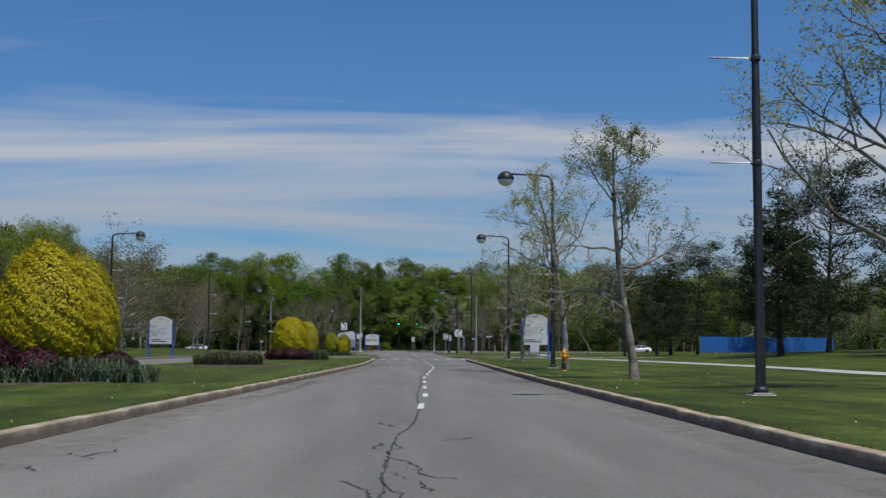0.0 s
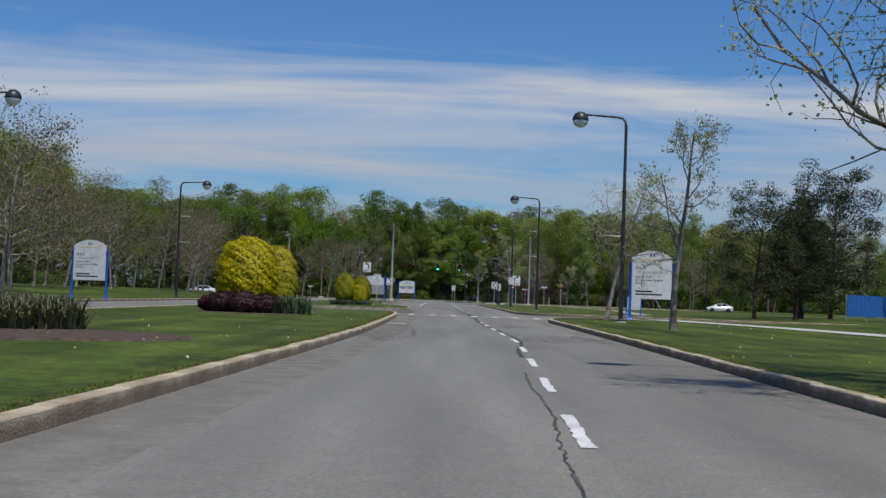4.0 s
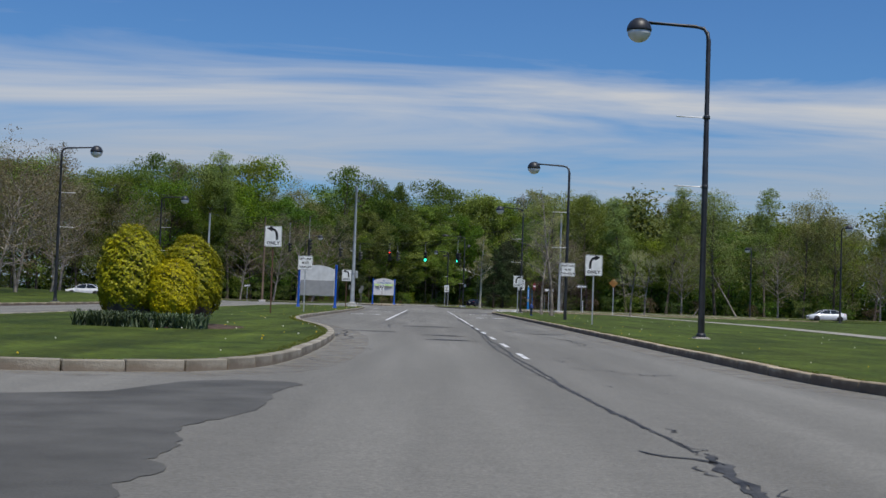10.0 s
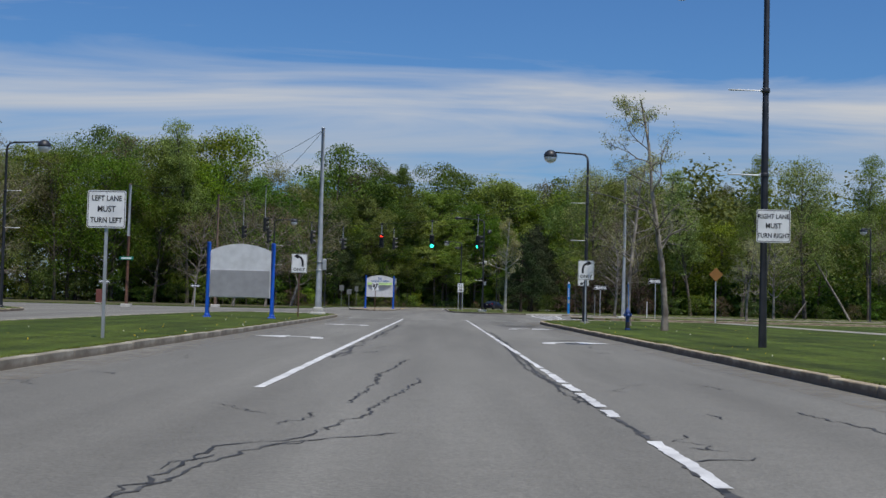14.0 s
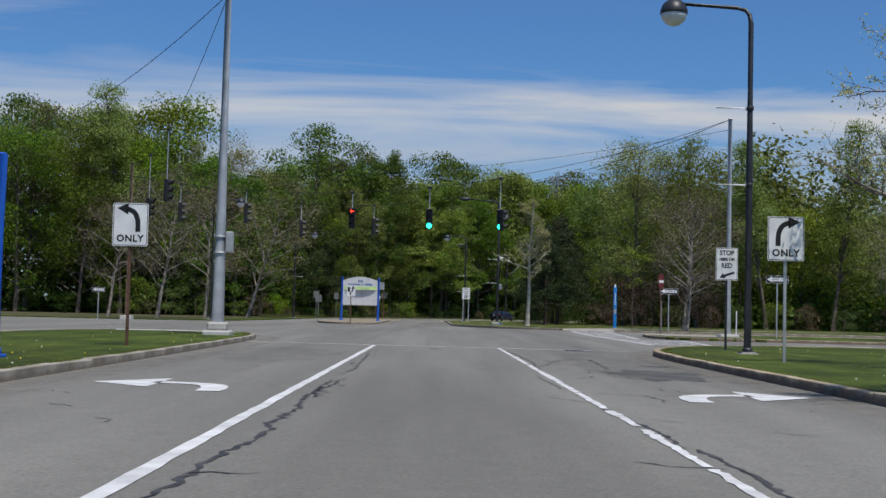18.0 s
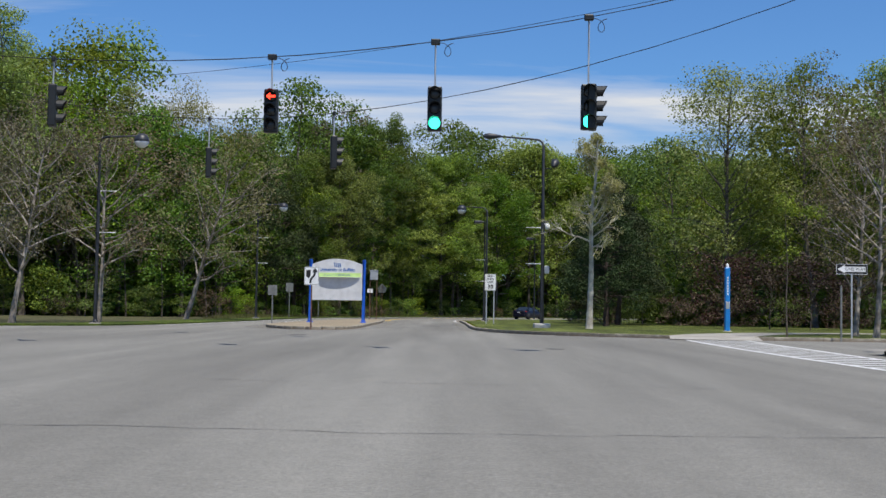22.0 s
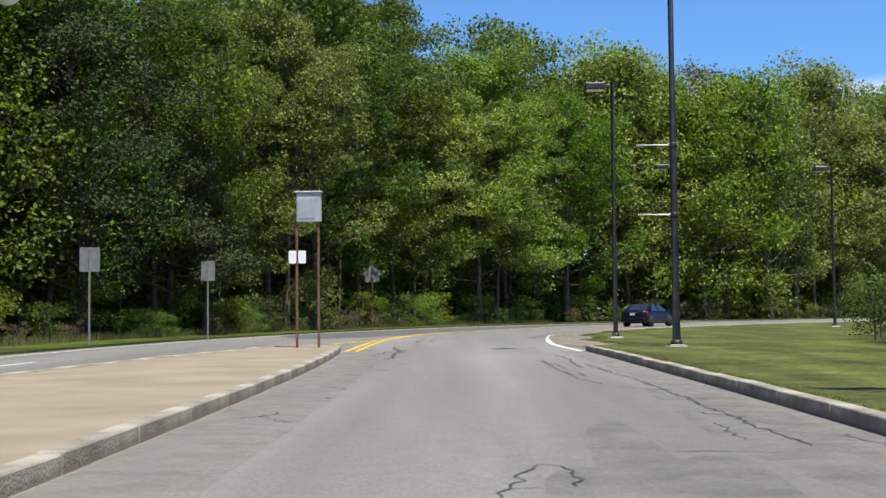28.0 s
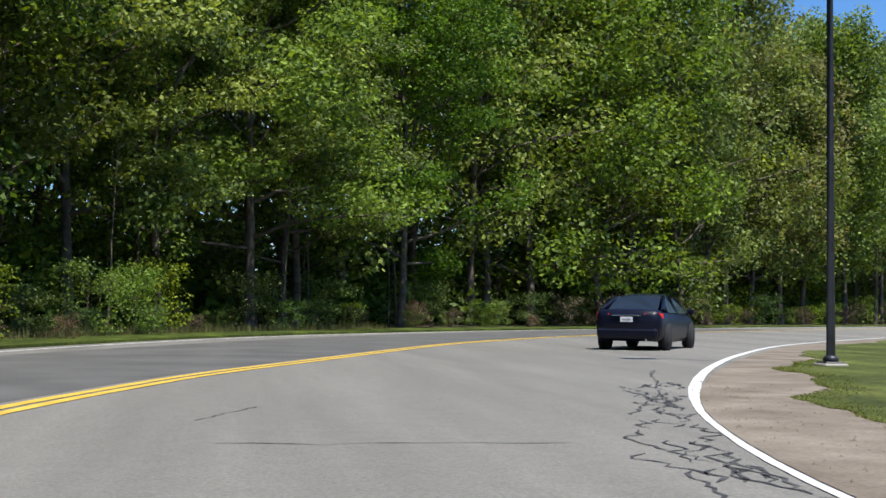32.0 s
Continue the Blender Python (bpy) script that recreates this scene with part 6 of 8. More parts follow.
plant(PINES[0], "spruce_tree", "dark dense conifer beside the lawn", "tree", 9.2, 281, 0.1, 130, 0.72)
for x, y, sz in ((11.2, 296, 0.85), (12.4, 301, 0.9), (11.0, 289, 0.8)):
    plant(PINES[0], "spruce_tree", "dark dense conifer beside the lawn", "tree", x, y, 0.1, x * 70, sz)


# ---------------------------------------------------------------- planting beds
def dome(name, rx, ry, h, count, leaf, mat, seed, lump=0.05, pointed=0.0, full=0.0):
    """A clipped shrub: leaves over a swelling body."""
    q = np.random.RandomState(seed)
    d = q.normal(0, 1, (count, 3))
    d /= np.linalg.norm(d, axis=1)[:, None]
    r = 1 + lump * np.sin(d[:, 0] * 4.1 + seed) * np.cos(d[:, 1] * 3.7) + lump * 0.6 * np.sin(d[:, 2] * 9 + d[:, 0] * 8) + q.uniform(-0.09, 0.03, count)
    # sprays stand out with shaded hollows between them
    r += 0.035 * np.sin(d[:, 0] * 23 + 3 * np.sin(d[:, 2] * 7)) * np.sin(d[:, 1] * 21 + 2 * np.sin(d[:, 0] * 9)) * np.cos(d[:, 2] * 19) + 0.02 * np.sin(d[:, 2] * 31 + d[:, 0] * 17)
    z = d[:, 2]
    zz = np.where(z > 0, z, z * 0.75)
    wide = 1 - pointed * np.clip(z, 0, 1) ** 1.2
    up = np.clip(z, 0, 0.998)
    wide = wide * (1 + full * ((1 - up ** 3.0) ** 0.42 / np.sqrt(1 - up ** 2) - 1))
    pts = np.stack([d[:, 0] * rx * r * wide, d[:, 1] * ry * r * wide, h * (0.43 + 0.57 * zz * r)], 1)
    pts[:, 2] = np.maximum(pts[:, 2], 0.03)
    v, f = leaf_cloud(pts, d, leaf, q, 1.9)
    me = mesh_of(name, v, f)
    me.materials.append(mat)
    core = Shape().spin([(0.3 * rx, 0.0), (0.82 * rx, 0.16 * h), (0.86 * rx, 0.4 * h), (0.74 * rx * (1 - pointed * 0.4), 0.66 * h), (0.4 * rx * (1 - pointed * 0.6), 0.88 * h), (0.05, 0.96 * h)], 14).done(name + "_twigs")
    core.materials.append(BARK)
    return core, me


def shrub(pair, name, label, x, y, z, turn=0, size=1.0, group="", squash=1.0, tall=1.0):
    ob = thing(name, label, "shrub", pose(x, y, z, 0, 0, turn) @ Matrix.Diagonal((size, size * squash, size * tall, 1)), group)
    part("inner_frame", pair[0], None, ob)
    part("foliage", pair[1], None, ob)
    return ob


GOLD_BIG = dome("golden_cypress_big", 1.9, 1.9, 4.1, 46000, 0.058, GOLDEN, 3, 0.05, 0.06)
GOLD_EGG = dome("golden_cypress_egg", 0.80, 0.80, 2.3, 20000, 0.046, GOLDEN, 6, 0.05, 0.0, 0.9)
GREEN_EGG = dome("green_gold_cypress", 0.80, 0.80, 2.3, 22000, 0.046, GREEN_GOLD, 8, 0.06, 0.0, 0.9)
GOLD_ROUND = dome("golden_cypress_round", 1.4, 1.4, 2.7, 30000, 0.055, GOLDEN, 5, 0.05, 0.05, 0.5)
BARB = dome("barberry", 0.8, 0.8, 0.95, 6000, 0.05, BARBERRY, 7, 0.10)


def lilies(seed, wide, n=160, tall=0.6, mat=LILY):
    q = np.random.RandomState(seed)
    vs, fs = [], []
    for i in range(n):
        a, r = q.uniform(0, 2 * np.pi), wide * math.sqrt(q.rand())
        x, y = r * math.cos(a), r * math.sin(a)
        b, h, w = q.uniform(0, 2 * np.pi), tall * q.uniform(0.55, 1.1), q.uniform(0.02, 0.04)
        o = q.uniform(0.08, 0.4)
        c, s = math.cos(b), math.sin(b)
        k = len(vs)
        for u, lift in ((0, 0), (0.45, 0.75), (0.8, 1.0), (1.0, 0.85)):
            ww = w * (1 - u * 0.85)
            vs += [(x + c * o * u - s * ww, y + s * o * u + c * ww, h * lift), (x + c * o * u + s * ww, y + s * o * u - c * ww, h * lift)]
        fs += [(k, k + 1, k + 3, k + 2), (k + 2, k + 3, k + 5, k + 4), (k + 4, k + 5, k + 7, k + 6)]
    me = mesh_of("lily_leaves", vs, fs)
    me.materials.append(mat)
    return me


LILIES = [lilies(1, 0.55), lilies(2, 0.6, 190, 0.55)]


def bed(name, cx, cy, a, b, seed, z=KERB):
    bl = blob(cx, cy, a, b, seed, z + 0.03, 30, 0.1)
    lo = [(x, y, z - 0.02) for x, y, _ in blob(cx, cy, a * 1.06, b * 1.06, seed, 0, 30, 0.1)]
    n = len(bl)
    sh = Shape().add(bl + lo, [tuple(range(n))] + [(n + i, n + (i + 1) % n, (i + 1) % n, i) for i in range(n)])
    return thing(name, "brown bark mulch planting bed in the lawn", "planting bed", kind="structure", shape=sh, mat=MULCH)


bed("mulch_bed", -9.0, 30.6, 2.2, 2.6, 1)
shrub(GOLD_BIG, "golden_cypress", "large clipped golden-yellow cypress in a planting bed", -8.85, 31.3, KERB, 0, 0.70, "golden cypresses", 1.0, 1.18)
shrub(GOLD_BIG, "golden_cypress", "large clipped golden-yellow cypress in a planting bed", -8.15, 31.7, KERB, 90, 0.5, "golden cypresses", 1.0, 1.5)
for x, y, s in ((-9.85, 29.0, 1.25), (-10.9, 29.6, 1.2), (-8.55, 29.5, 0.85), (-7.15, 31.2, 0.75)):
    shrub(BARB, "barberry_bush", "rounded dark purple-red barberry bush", x, y, KERB, x * 40, s, "barberry bushes")
for i in range(16):
    tagged(new("lily_clump", LILIES[i % 2]), "clump of arching grey-green lily leaves", "plant", "lily clumps").matrix_world = pose(-9.4 + 2.7 * (i % 8) / 7 + 0.12 * math.sin(i * 3), 28.5 + 0.25 * (i % 8) + 0.6 * (i // 8), KERB, 0, 0, i * 50) @ Matrix.Diagonal((1, 1, 0.8 + 0.2 * math.sin(i * 5), 1))
bed("mulch_bed", -7.2, 55.8, 3.0, 2.2, 2)
TUFT = [lilies(11, 0.42, 420, 0.80, TUFT_LEAF), lilies(12, 0.46, 420, 0.74, TUFT_LEAF)]
for i in range(16):
    x, y = -9.1 + (i % 8) * 0.26 + (0.25 if i % 8 > 3 else 0), 57.6 + (i // 8) * 0.8 + 0.25 * math.sin(i * 2)
    tagged(new("grass_tuft", TUFT[i % 2]), "soft grey-green ornamental grass in a mulch bed", "plant", "tufts in the mulch bed").matrix_world = pose(x, y, KERB, 0, 0, i * 61) @ Matrix.Diagonal((1.1, 1.1, 0.58 + 0.22 * ((i * 7) % 5) / 5, 1))
bed("mulch_bed", -6.9, 81.4, 2.1, 2.4, 3)
shrub(GOLD_ROUND, "golden_cypress", "rounded clipped golden-yellow cypress above barberries", -7.38, 82.3, KERB, 20, 0.82, "golden cypresses", 1.0, 1.28)
shrub(GOLD_ROUND, "golden_cypress", "rounded clipped golden-yellow cypress above barberries", -6.38, 82.9, KERB, 120, 0.55, "golden cypresses", 1.0, 1.72)
for x, y, s in ((-7.85, 80.2, 0.78), (-7.1, 79.9, 0.82), (-6.35, 80.1, 0.75), (-8.4, 81.0, 0.7)):
    shrub(BARB, "barberry_bush", "rounded dark purple-red barberry bush", x, y, KERB, x * 40, s, "barberry bushes")
for i, (x, y) in enumerate(((-6.0, 80.1), (-5.6, 80.4), (-5.3, 80.7), (-5.8, 80.8), (-5.5, 81.3))):
    tagged(new("lily_clump", LILIES[i % 2]), "clump of arching grey-green lily leaves", "plant", "lily clumps").matrix_world = pose(x, y, KERB, 0, 0, i * 70)
bed("mulch_bed", -6.6, 128.6, 1.9, 2.0, 4)
for pair, x, y, k, lab in ((GREEN_EGG, -7.28, 128.2, 0.98, "rounded clipped green-gold cypress on the median"), (GREEN_EGG, -6.14, 129.4, 0.92, "rounded clipped green-gold cypress on the median"), (GOLD_EGG, -6.15, 127.5, 0.68, "smaller bright golden-yellow cypress on the median")):
    shrub(pair, "golden_cypress", lab, x, y, KERB, x * 50, k, "golden cypresses")
for i in range(9):
    tagged(new("lily_clump", LILIES[i % 2]), "clump of arching grey-green lily leaves", "plant", "lily clumps").matrix_world = pose(-7.8 + i * 0.26, 126.9 + 0.2 * math.sin(i * 2), KERB, 0, 0, i * 70) @ Matrix.Diagonal((0.9, 0.9, 0.55, 1))


# ---------------------------------------------------------------- street lamps
def lamp_meshes():
    m = {}
    m["pole"] = Shape().tube([(0, 0, 0.03), (0, 0, 4.5), (0, 0, 8.45), (-0.04, 0, 8.66), (-0.15, 0, 8.78), (-0.38, 0, 8.83), (-1.9, 0, 8.90)], [0.10, 0.088, 0.068, 0.062, 0.058, 0.052, 0.045], 12).done("pole")
    m["base_flange"] = Shape().box(-0.2, -0.2, 0, 0.2, 0.2, 0.05, 0.02).spin([(0.15, 0.03), (0.135, 0.12), (0.105, 0.16)], 12).done("base_flange")
    R = 0.34
    up = [(R * math.cos(a), R * math.sin(a)) for a in np.linspace(0, math.pi / 2 * 0.96, 7)]
    m["cap"] = Shape().spin([(R * 1.03, -0.03), (R * 1.05, 0.02)] + [(r * 1.02, h * 1.0 + 0.02) for r, h in up[1:]], 18, (-1.98, 0, 8.66)).done("cap")
    dn = [(R * math.cos(a), R * math.sin(a)) for a in np.linspace(-math.pi / 2 * 0.97, -0.09, 7)]
    m["globe"] = Shape().spin(dn, 18, (-1.98, 0, 8.66)).done("globe")
    m["banner_rod"] = Shape().tube([(-0.09, 0, 0), (-0.86, 0, 0.0)], 0.017, 8).tube([(-0.05, 0, 0), (-0.12, 0, 0)], 0.04, 8).done("banner_rod")
    m["rod_clamp"] = Shape().spin([(0.094, -0.05), (0.1, -0.03), (0.1, 0.03), (0.094, 0.05)], 12).done("rod_clamp")
    m["footing"] = Shape().box(-0.24, -0.24, -0.1, 0.24, 0.24, 0.02, 0.03).done("footing")
    for k, mat in (("pole", BLACK_POLE), ("base_flange", BLACK_POLE), ("cap", BLACK_POLE), ("globe", GLOBE), ("banner_rod", ROD), ("rod_clamp", BLACK_POLE), ("footing", AGED)):
        m[k].materials.append(mat)
    return m


LAMP = lamp_meshes()


def street_lamp(x, y, z=KERB, turn=0.0, rods=True, tip=0.0, tall=1.0, rod_z=(4.28, 6.25)):
    ob = thing("street_lamp", "tall black street lamp with a half-dark globe and white banner rods" if rods else "tall black street lamp with a half-dark globe", "street lamp", pose(x, y, z, 0, tip, turn) @ Matrix.Diagonal((1, 1, tall, 1)), "street lamps")
    for k in ("footing", "base_flange", "pole"):
        part(k, LAMP[k], None, ob)
    head = part("globe", LAMP["globe"], None, ob, "milky acrylic lower globe")
    part("cap", LAMP["cap"], None, ob, "dark metal upper half of the globe")
    if rods:
        for h in rod_z:
            r = part("banner_rod", LAMP["banner_rod"], None, ob, "white banner rod")
            r.location = (0, 0, h)
            c = part("rod_clamp", LAMP["rod_clamp"], None, ob)
            c.location = (0, 0, h)
    return ob


for x, y in ((6.55, 22.6), (6.3, 52.0), (7.6, 89.1), (7.4, 133.7), (7.3, 167.6), (7.5, 204.0), (2.66, 302.5)):
    street_lamp(x, y, KERB - (0.3 if 160 < y < 170 else 0), tall=0.92 if 50 < y < 60 else 1.0, rod_z=(3.1, 4.75) if y > 300 else (3.7, 5.65) if 80 < y < 95 else (4.28, 6.25))
for x, y in ((-20.65, 88.5), (-20.2, 130.0), (-21.6, 170.0), (-23.4, 205.0)):
    street_lamp(x, y, KERB, 180)
for x, y, t in ((-17.0, 264.6, 180), (-15.2, 302.5, 180), (38, 214, 90), (61, 214, 90), (40.5, 256, -90)):
    street_lamp(x, y, 0.1, t, y > 240)


def shoebox_lamp(x, y, z=0.05, turn=0.0, height=8.9):
    ob = thing("shoebox_lamp", "black square-head parking lamp on a tall pole", "street lamp", pose(x, y, z, 0, 0, turn), "shoebox lamps")
    part("footing", LAMP["footing"], None, ob)
    part("pole", Shape().tube([(0, 0, 0.02), (0, 0, height)], [0.085, 0.06], 10), BLACK_POLE, ob)
    part("base_flange", LAMP["base_flange"], None, ob)
    part("arm", Shape().box(-0.3, -0.04, height - 0.18, 0.02, 0.04, height - 0.08, 0.01), BLACK_POLE, ob)
    part("lamp_head", Shape().box(-0.95, -0.27, height - 0.26, -0.25, 0.27, height - 0.02, 0.04), BLACK_POLE, ob)
    part("lens", Shape().box(-0.88, -0.21, height - 0.275, -0.32, 0.21, height - 0.258), LIGHT_LENS, ob)
    return ob


shoebox_lamp(2.93, 316.4)
shoebox_lamp(9.15, 340.9)
shoebox_lamp(17.5, 340, 0.05, 0, 8.6)

# cobra-head lamp with floodlight and camera
cob = thing("cobra_lamp", "black cobra-head street lamp carrying a floodlight and cameras", "street lamp", pose(4.41, 269.2, KERB))
part("footing", Shape().box(-0.42, -0.42, -0.1, 0.42, 0.42, 0.22, 0.05), CONCRETE, cob, "block concrete footing")
part("pole", Shape().tube([(0, 0, 0.2), (0, 0, 5), (0, 0, 9.25), (-0.06, 0, 9.47), (-0.25, 0, 9.59), (-0.6, 0, 9.63), (-2.3, 0, 9.75)], [0.11, 0.095, 0.075, 0.07, 0.062, 0.055, 0.045], 12), BLACK_POLE, cob)
part("lamp_head", Shape().spin([(0.05, -3.1), (0.12, -3.02), (0.16, -2.8), (0.13, -2.5), (0.06, -2.2)], 12, (0, 0, 9.75), axis="x"), BLACK_POLE, cob)
fl = part("floodlight", Shape().spin([(0.21, 0.0), (0.23, 0.04), (0.17, 0.3), (0.09, 0.42), (0.05, 0.5)], 12), BLACK_POLE, cob)
fl.matrix_local = pose(0.60, -0.1, 8.45, 130, 25, 0)
part("bracket", Shape().tube([(0, 0, 8.12), (0.42, 0, 8.12), (0.56, -0.05, 8.38)], 0.03, 8), BLACK_POLE, cob)
part("camera_dome", Shape().spin([(0.02, 4.98), (0.1, 5.02), (0.13, 5.12), (0.12, 5.25), (0.04, 5.3)], 12, (0.24, 0, 0)).box(0.05, -0.03, 5.26, 0.26, 0.03, 5.32), ROD, cob, "white security camera dome")
part("equipment_box", Shape().box(0.1, -0.12, 2.75, 0.34, 0.1, 3.15, 0.02), SIGN_BACK, cob, "grey metal equipment box")
for h in (3.25, 5.1):
    r = part("banner_rod", LAMP["banner_rod"], None, cob, "white banner rod")
    r.location = (0, 0, h)


# ---------------------------------------------------------------- words and symbols
def words(text, size, mat, parent, x, y, z, align="CENTER", bold=0.0, name="lettering", spacing=1.0, squeeze=1.0):
    """Upright letters facing south, standing 2 mm proud at y."""
    cu = bpy.data.curves.new("lettering", "FONT")
    cu.body, cu.size, cu.align_x, cu.align_y = text, size, align, "CENTER"
    cu.extrude, cu.offset, cu.resolution_u = 0.0015, bold, 3
    cu.space_character = spacing
    tmp = bpy.data.objects.new("tmp", cu)
    scene.collection.objects.link(tmp)
    me = bpy.data.meshes.new_from_object(tmp.evaluated_get(bpy.context.evaluated_depsgraph_get()))
    bpy.data.objects.remove(tmp)
    bpy.data.curves.remove(cu)
    me.name = name
    me.materials.clear()
    ob = part(name, me, mat, parent)
    ob.matrix_local = pose(x, y, z, 90) @ Matrix.Diagonal((squeeze, 1, 1, 1))
    return ob


def bar(parent, x, z, w, h, y, mat, name="text_bar"):
    return part(name, Shape().box(x - w / 2, y - 0.0015, z - h / 2, x + w / 2, y + 0.0015, z + h / 2), mat, parent)


def rounded(w, h, r, n=5):
    """Outline of a plate in x and z round its middle."""
    pts = []
    for cx, cz, a0 in ((w / 2 - r, h / 2 - r, 0), (-w / 2 + r, h / 2 - r, 90), (-w / 2 + r, -h / 2 + r, 180), (w / 2 - r, -h / 2 + r, 270)):
        pts += [(cx + r * math.cos(radians(a0 + 90 * k / n)), cz + r * math.sin(radians(a0 + 90 * k / n))) for k in range(n + 1)]
    return pts[::-1]


def curved_arrow(side, size=1.0):
    """Turn arrow of a lane sign in x and z."""
    s = side
    c = smooth_line([(-s * 0.13, -0.2), (-s * 0.13, 0.0), (-s * 0.07, 0.14), (s * 0.06, 0.19)], 0.03)
    d = np.gradient(c, axis=0)
    d /= np.linalg.norm(d, axis=1)[:, None]
    nn = np.stack([-d[:, 1], d[:, 0]], 1) * 0.042
    v = [(q[0] * size, q[1] * size) for q in c + nn] + [(q[0] * size, q[1] * size) for q in c - nn]
    n = len(c)
    sh = Shape()
    sh.add([(x, 0, z) for x, z in v], [((n + i, n + i + 1, i + 1, i)) for i in range(n - 1)])
    head = [(s * 0.04 * size, 0, 0.29 * size), (s * 0.04 * size, 0, 0.09 * size), (s * 0.23 * size, 0, 0.2 * size)]
    sh.add(head, [(0, 1, 2)])
    return sh


def post_of(ob, z0, z1, mat, x=0.0, y=0.035, wide=0.055):
    """A U-channel post behind a plate, from the ground up."""
    sh = Shape()
    sh.box(x - wide / 2, y - 0.004, z0, x + wide / 2, y + 0.004, z1)
    for s in (-1, 1):
        sh.box(x + s * wide / 2 - 0.004, y - 0.004, z0, x + s * wide / 2 + 0.004, y + 0.024, z1)
    return part("post", sh, mat, ob)


def plate(ob, w, h, z, mat=SIGN_WHITE, border=True, r=0.04, x=0.0, back=SIGN_BACK, name="sign_plate"):
    p = part(name, Shape().prism([(a + x, b + z) for a, b in rounded(w, h, r)], 0.0, 0.004), mat, ob)
    part("plate_back", Shape().prism([(a + x, b + z) for a, b in rounded(w - 0.004, h - 0.004, r)], 0.0045, 0.007), back, ob, "bare aluminium back")
    if border:
        o, i = rounded(w - 0.03, h - 0.03, r * 0.8), rounded(w - 0.055, h - 0.055, r * 0.65)
        n = len(o)
        part("border", Shape().add([(a + x, -0.002, b + z) for a, b in o] + [(a + x, -0.002, b + z) for a, b in i], [(k, n + k, n + (k + 1) % n, (k + 1) % n) for k in range(n)]), INK, ob, "thin black border")
    for k in (-1, 1):
        part("bolt", Shape().spin([(0.012, -0.006), (0.012, 0.0)], 6, (x, 0, z + k * h * 0.43), axis="y"), GALV, ob)
    return p


def only_sign(side, x, y, top, z0=KERB, post=GALV, name="turn_only_sign", tip=0.0):
    ob = thing(name, "white ONLY sign with curved black arrow on a %s post" % ("rusty" if post is RUST else "grey steel"), "traffic sign", pose(x, y, z0, 0, tip, 0), "turn lane signs")
    h, w = 0.92, 0.76
    mid = top - z0 - h / 2
    plate(ob, w, h, mid)
    a = curved_arrow(side, 1.25)
    a.v = [(p, -0.0025, q + mid + 0.10) for p, _, q in a.v]
    part("arrow", a, INK, ob, "curved black arrow")
    words("ONLY", 0.20, INK, ob, 0, -0.0025, mid - 0.30, bold=0.006, spacing=1.1)
    post_of(ob, -0.2, mid + h / 2 - 0.05, post)
    return ob


only_sign(-1, -7.25, 153.8, 3.98, post=RUST)
only_sign(-1, -6.97, 199.15, 3.16, post=RUST)
only_sign(1, 6.95, 153.5, 3.18)
only_sign(1, 6.84, 198.3, 3.14)


def lane_sign(lines, x, y, top, on_pole=False, label=""):
    ob = thing("lane_sign", label, "traffic sign", pose(x, y, KERB), "turn lane signs")
    h, w = 0.74, 0.76
    mid = top - KERB - h / 2
    plate(ob, w, h, mid)
    for t, dz, s in zip(lines, (0.21, 0.0, -0.22), (0.145, 0.165, 0.145)):
        words(t, s, INK, ob, 0, -0.0025, mid + dz, bold=0.003, squeeze=0.86)
    if on_pole:
        for dz in (-0.22, 0.22):
            part("pole_band", Shape().spin([(0.1, -0.02), (0.104, 0.0), (0.1, 0.02)], 12, (0.0, 0.1, mid + dz)), GALV, ob)
    else:
        post_of(ob, -0.2, mid + h / 2 - 0.05, GALV)
    return ob


lane_sign(("LEFT LANE", "MUST", "TURN LEFT"), -6.75, 163.4, 3.02, label="white lane-use sign with three lines of black words on a post")
lane_sign(("RIGHT LANE", "MUST", "TURN RIGHT"), 7.3, 166.78, 3.24, True, "white lane-use sign with black words strapped to a lamp pole")

st = thing("stop_here_sign", "white STOP HERE ON RED sign with black arrow", "traffic sign", pose(7.8, 207.6, KERB))
plate(st, 0.62, 0.92, 2.42)
for t, dz, s in (("STOP", 0.31, 0.19), ("HERE ON", 0.13, 0.115), ("RED", -0.05, 0.19)):
    words(t, s, INK, st, 0, -0.0025, 2.42 + dz, bold=0.005, squeeze=0.9)
part("arrow", Shape().add([(p, -0.0025, q + 2.42) for p, q in ((0.2, -0.21), (0.23, -0.26), (-0.05, -0.36), (-0.03, -0.40), (-0.2, -0.39), (-0.11, -0.25), (-0.09, -0.30))], [tuple(range(7))]), INK, st)
post_of(st, -0.2, 2.8, BLACK_POLE)

kr = thing("keep_right_sign", "white traffic divider sign with black curved arrow on a post", "traffic sign", pose(-6.42, 260.8, 0.12))
plate(kr, 0.64, 0.80, 2.25)
part("island_symbol", Shape().add([(p, -0.0025, q + 2.25) for p, q in ((-0.24, 0.26), (-0.05, 0.26), (-0.05, 0.02), (-0.12, -0.12), (-0.24, -0.02))], [(4, 3, 2, 1, 0)][::1]), INK, kr)
ar = smooth_line([(-0.05, -0.32), (-0.05, -0.16), (0.12, 0.02), (0.14, 0.18)], 0.04)
sh = Shape()
nn = np.gradient(ar, axis=0)
nn /= np.linalg.norm(nn, axis=1)[:, None]
aa, bb = ar + np.stack([-nn[:, 1], nn[:, 0]], 1) * 0.045, ar - np.stack([-nn[:, 1], nn[:, 0]], 1) * 0.045
n = len(ar)
sh.add([(p, -0.0025, q + 2.25) for p, q in aa] + [(p, -0.0025, q + 2.25) for p, q in bb], [(n + i, n + i + 1, i + 1, i) for i in range(n - 1)])
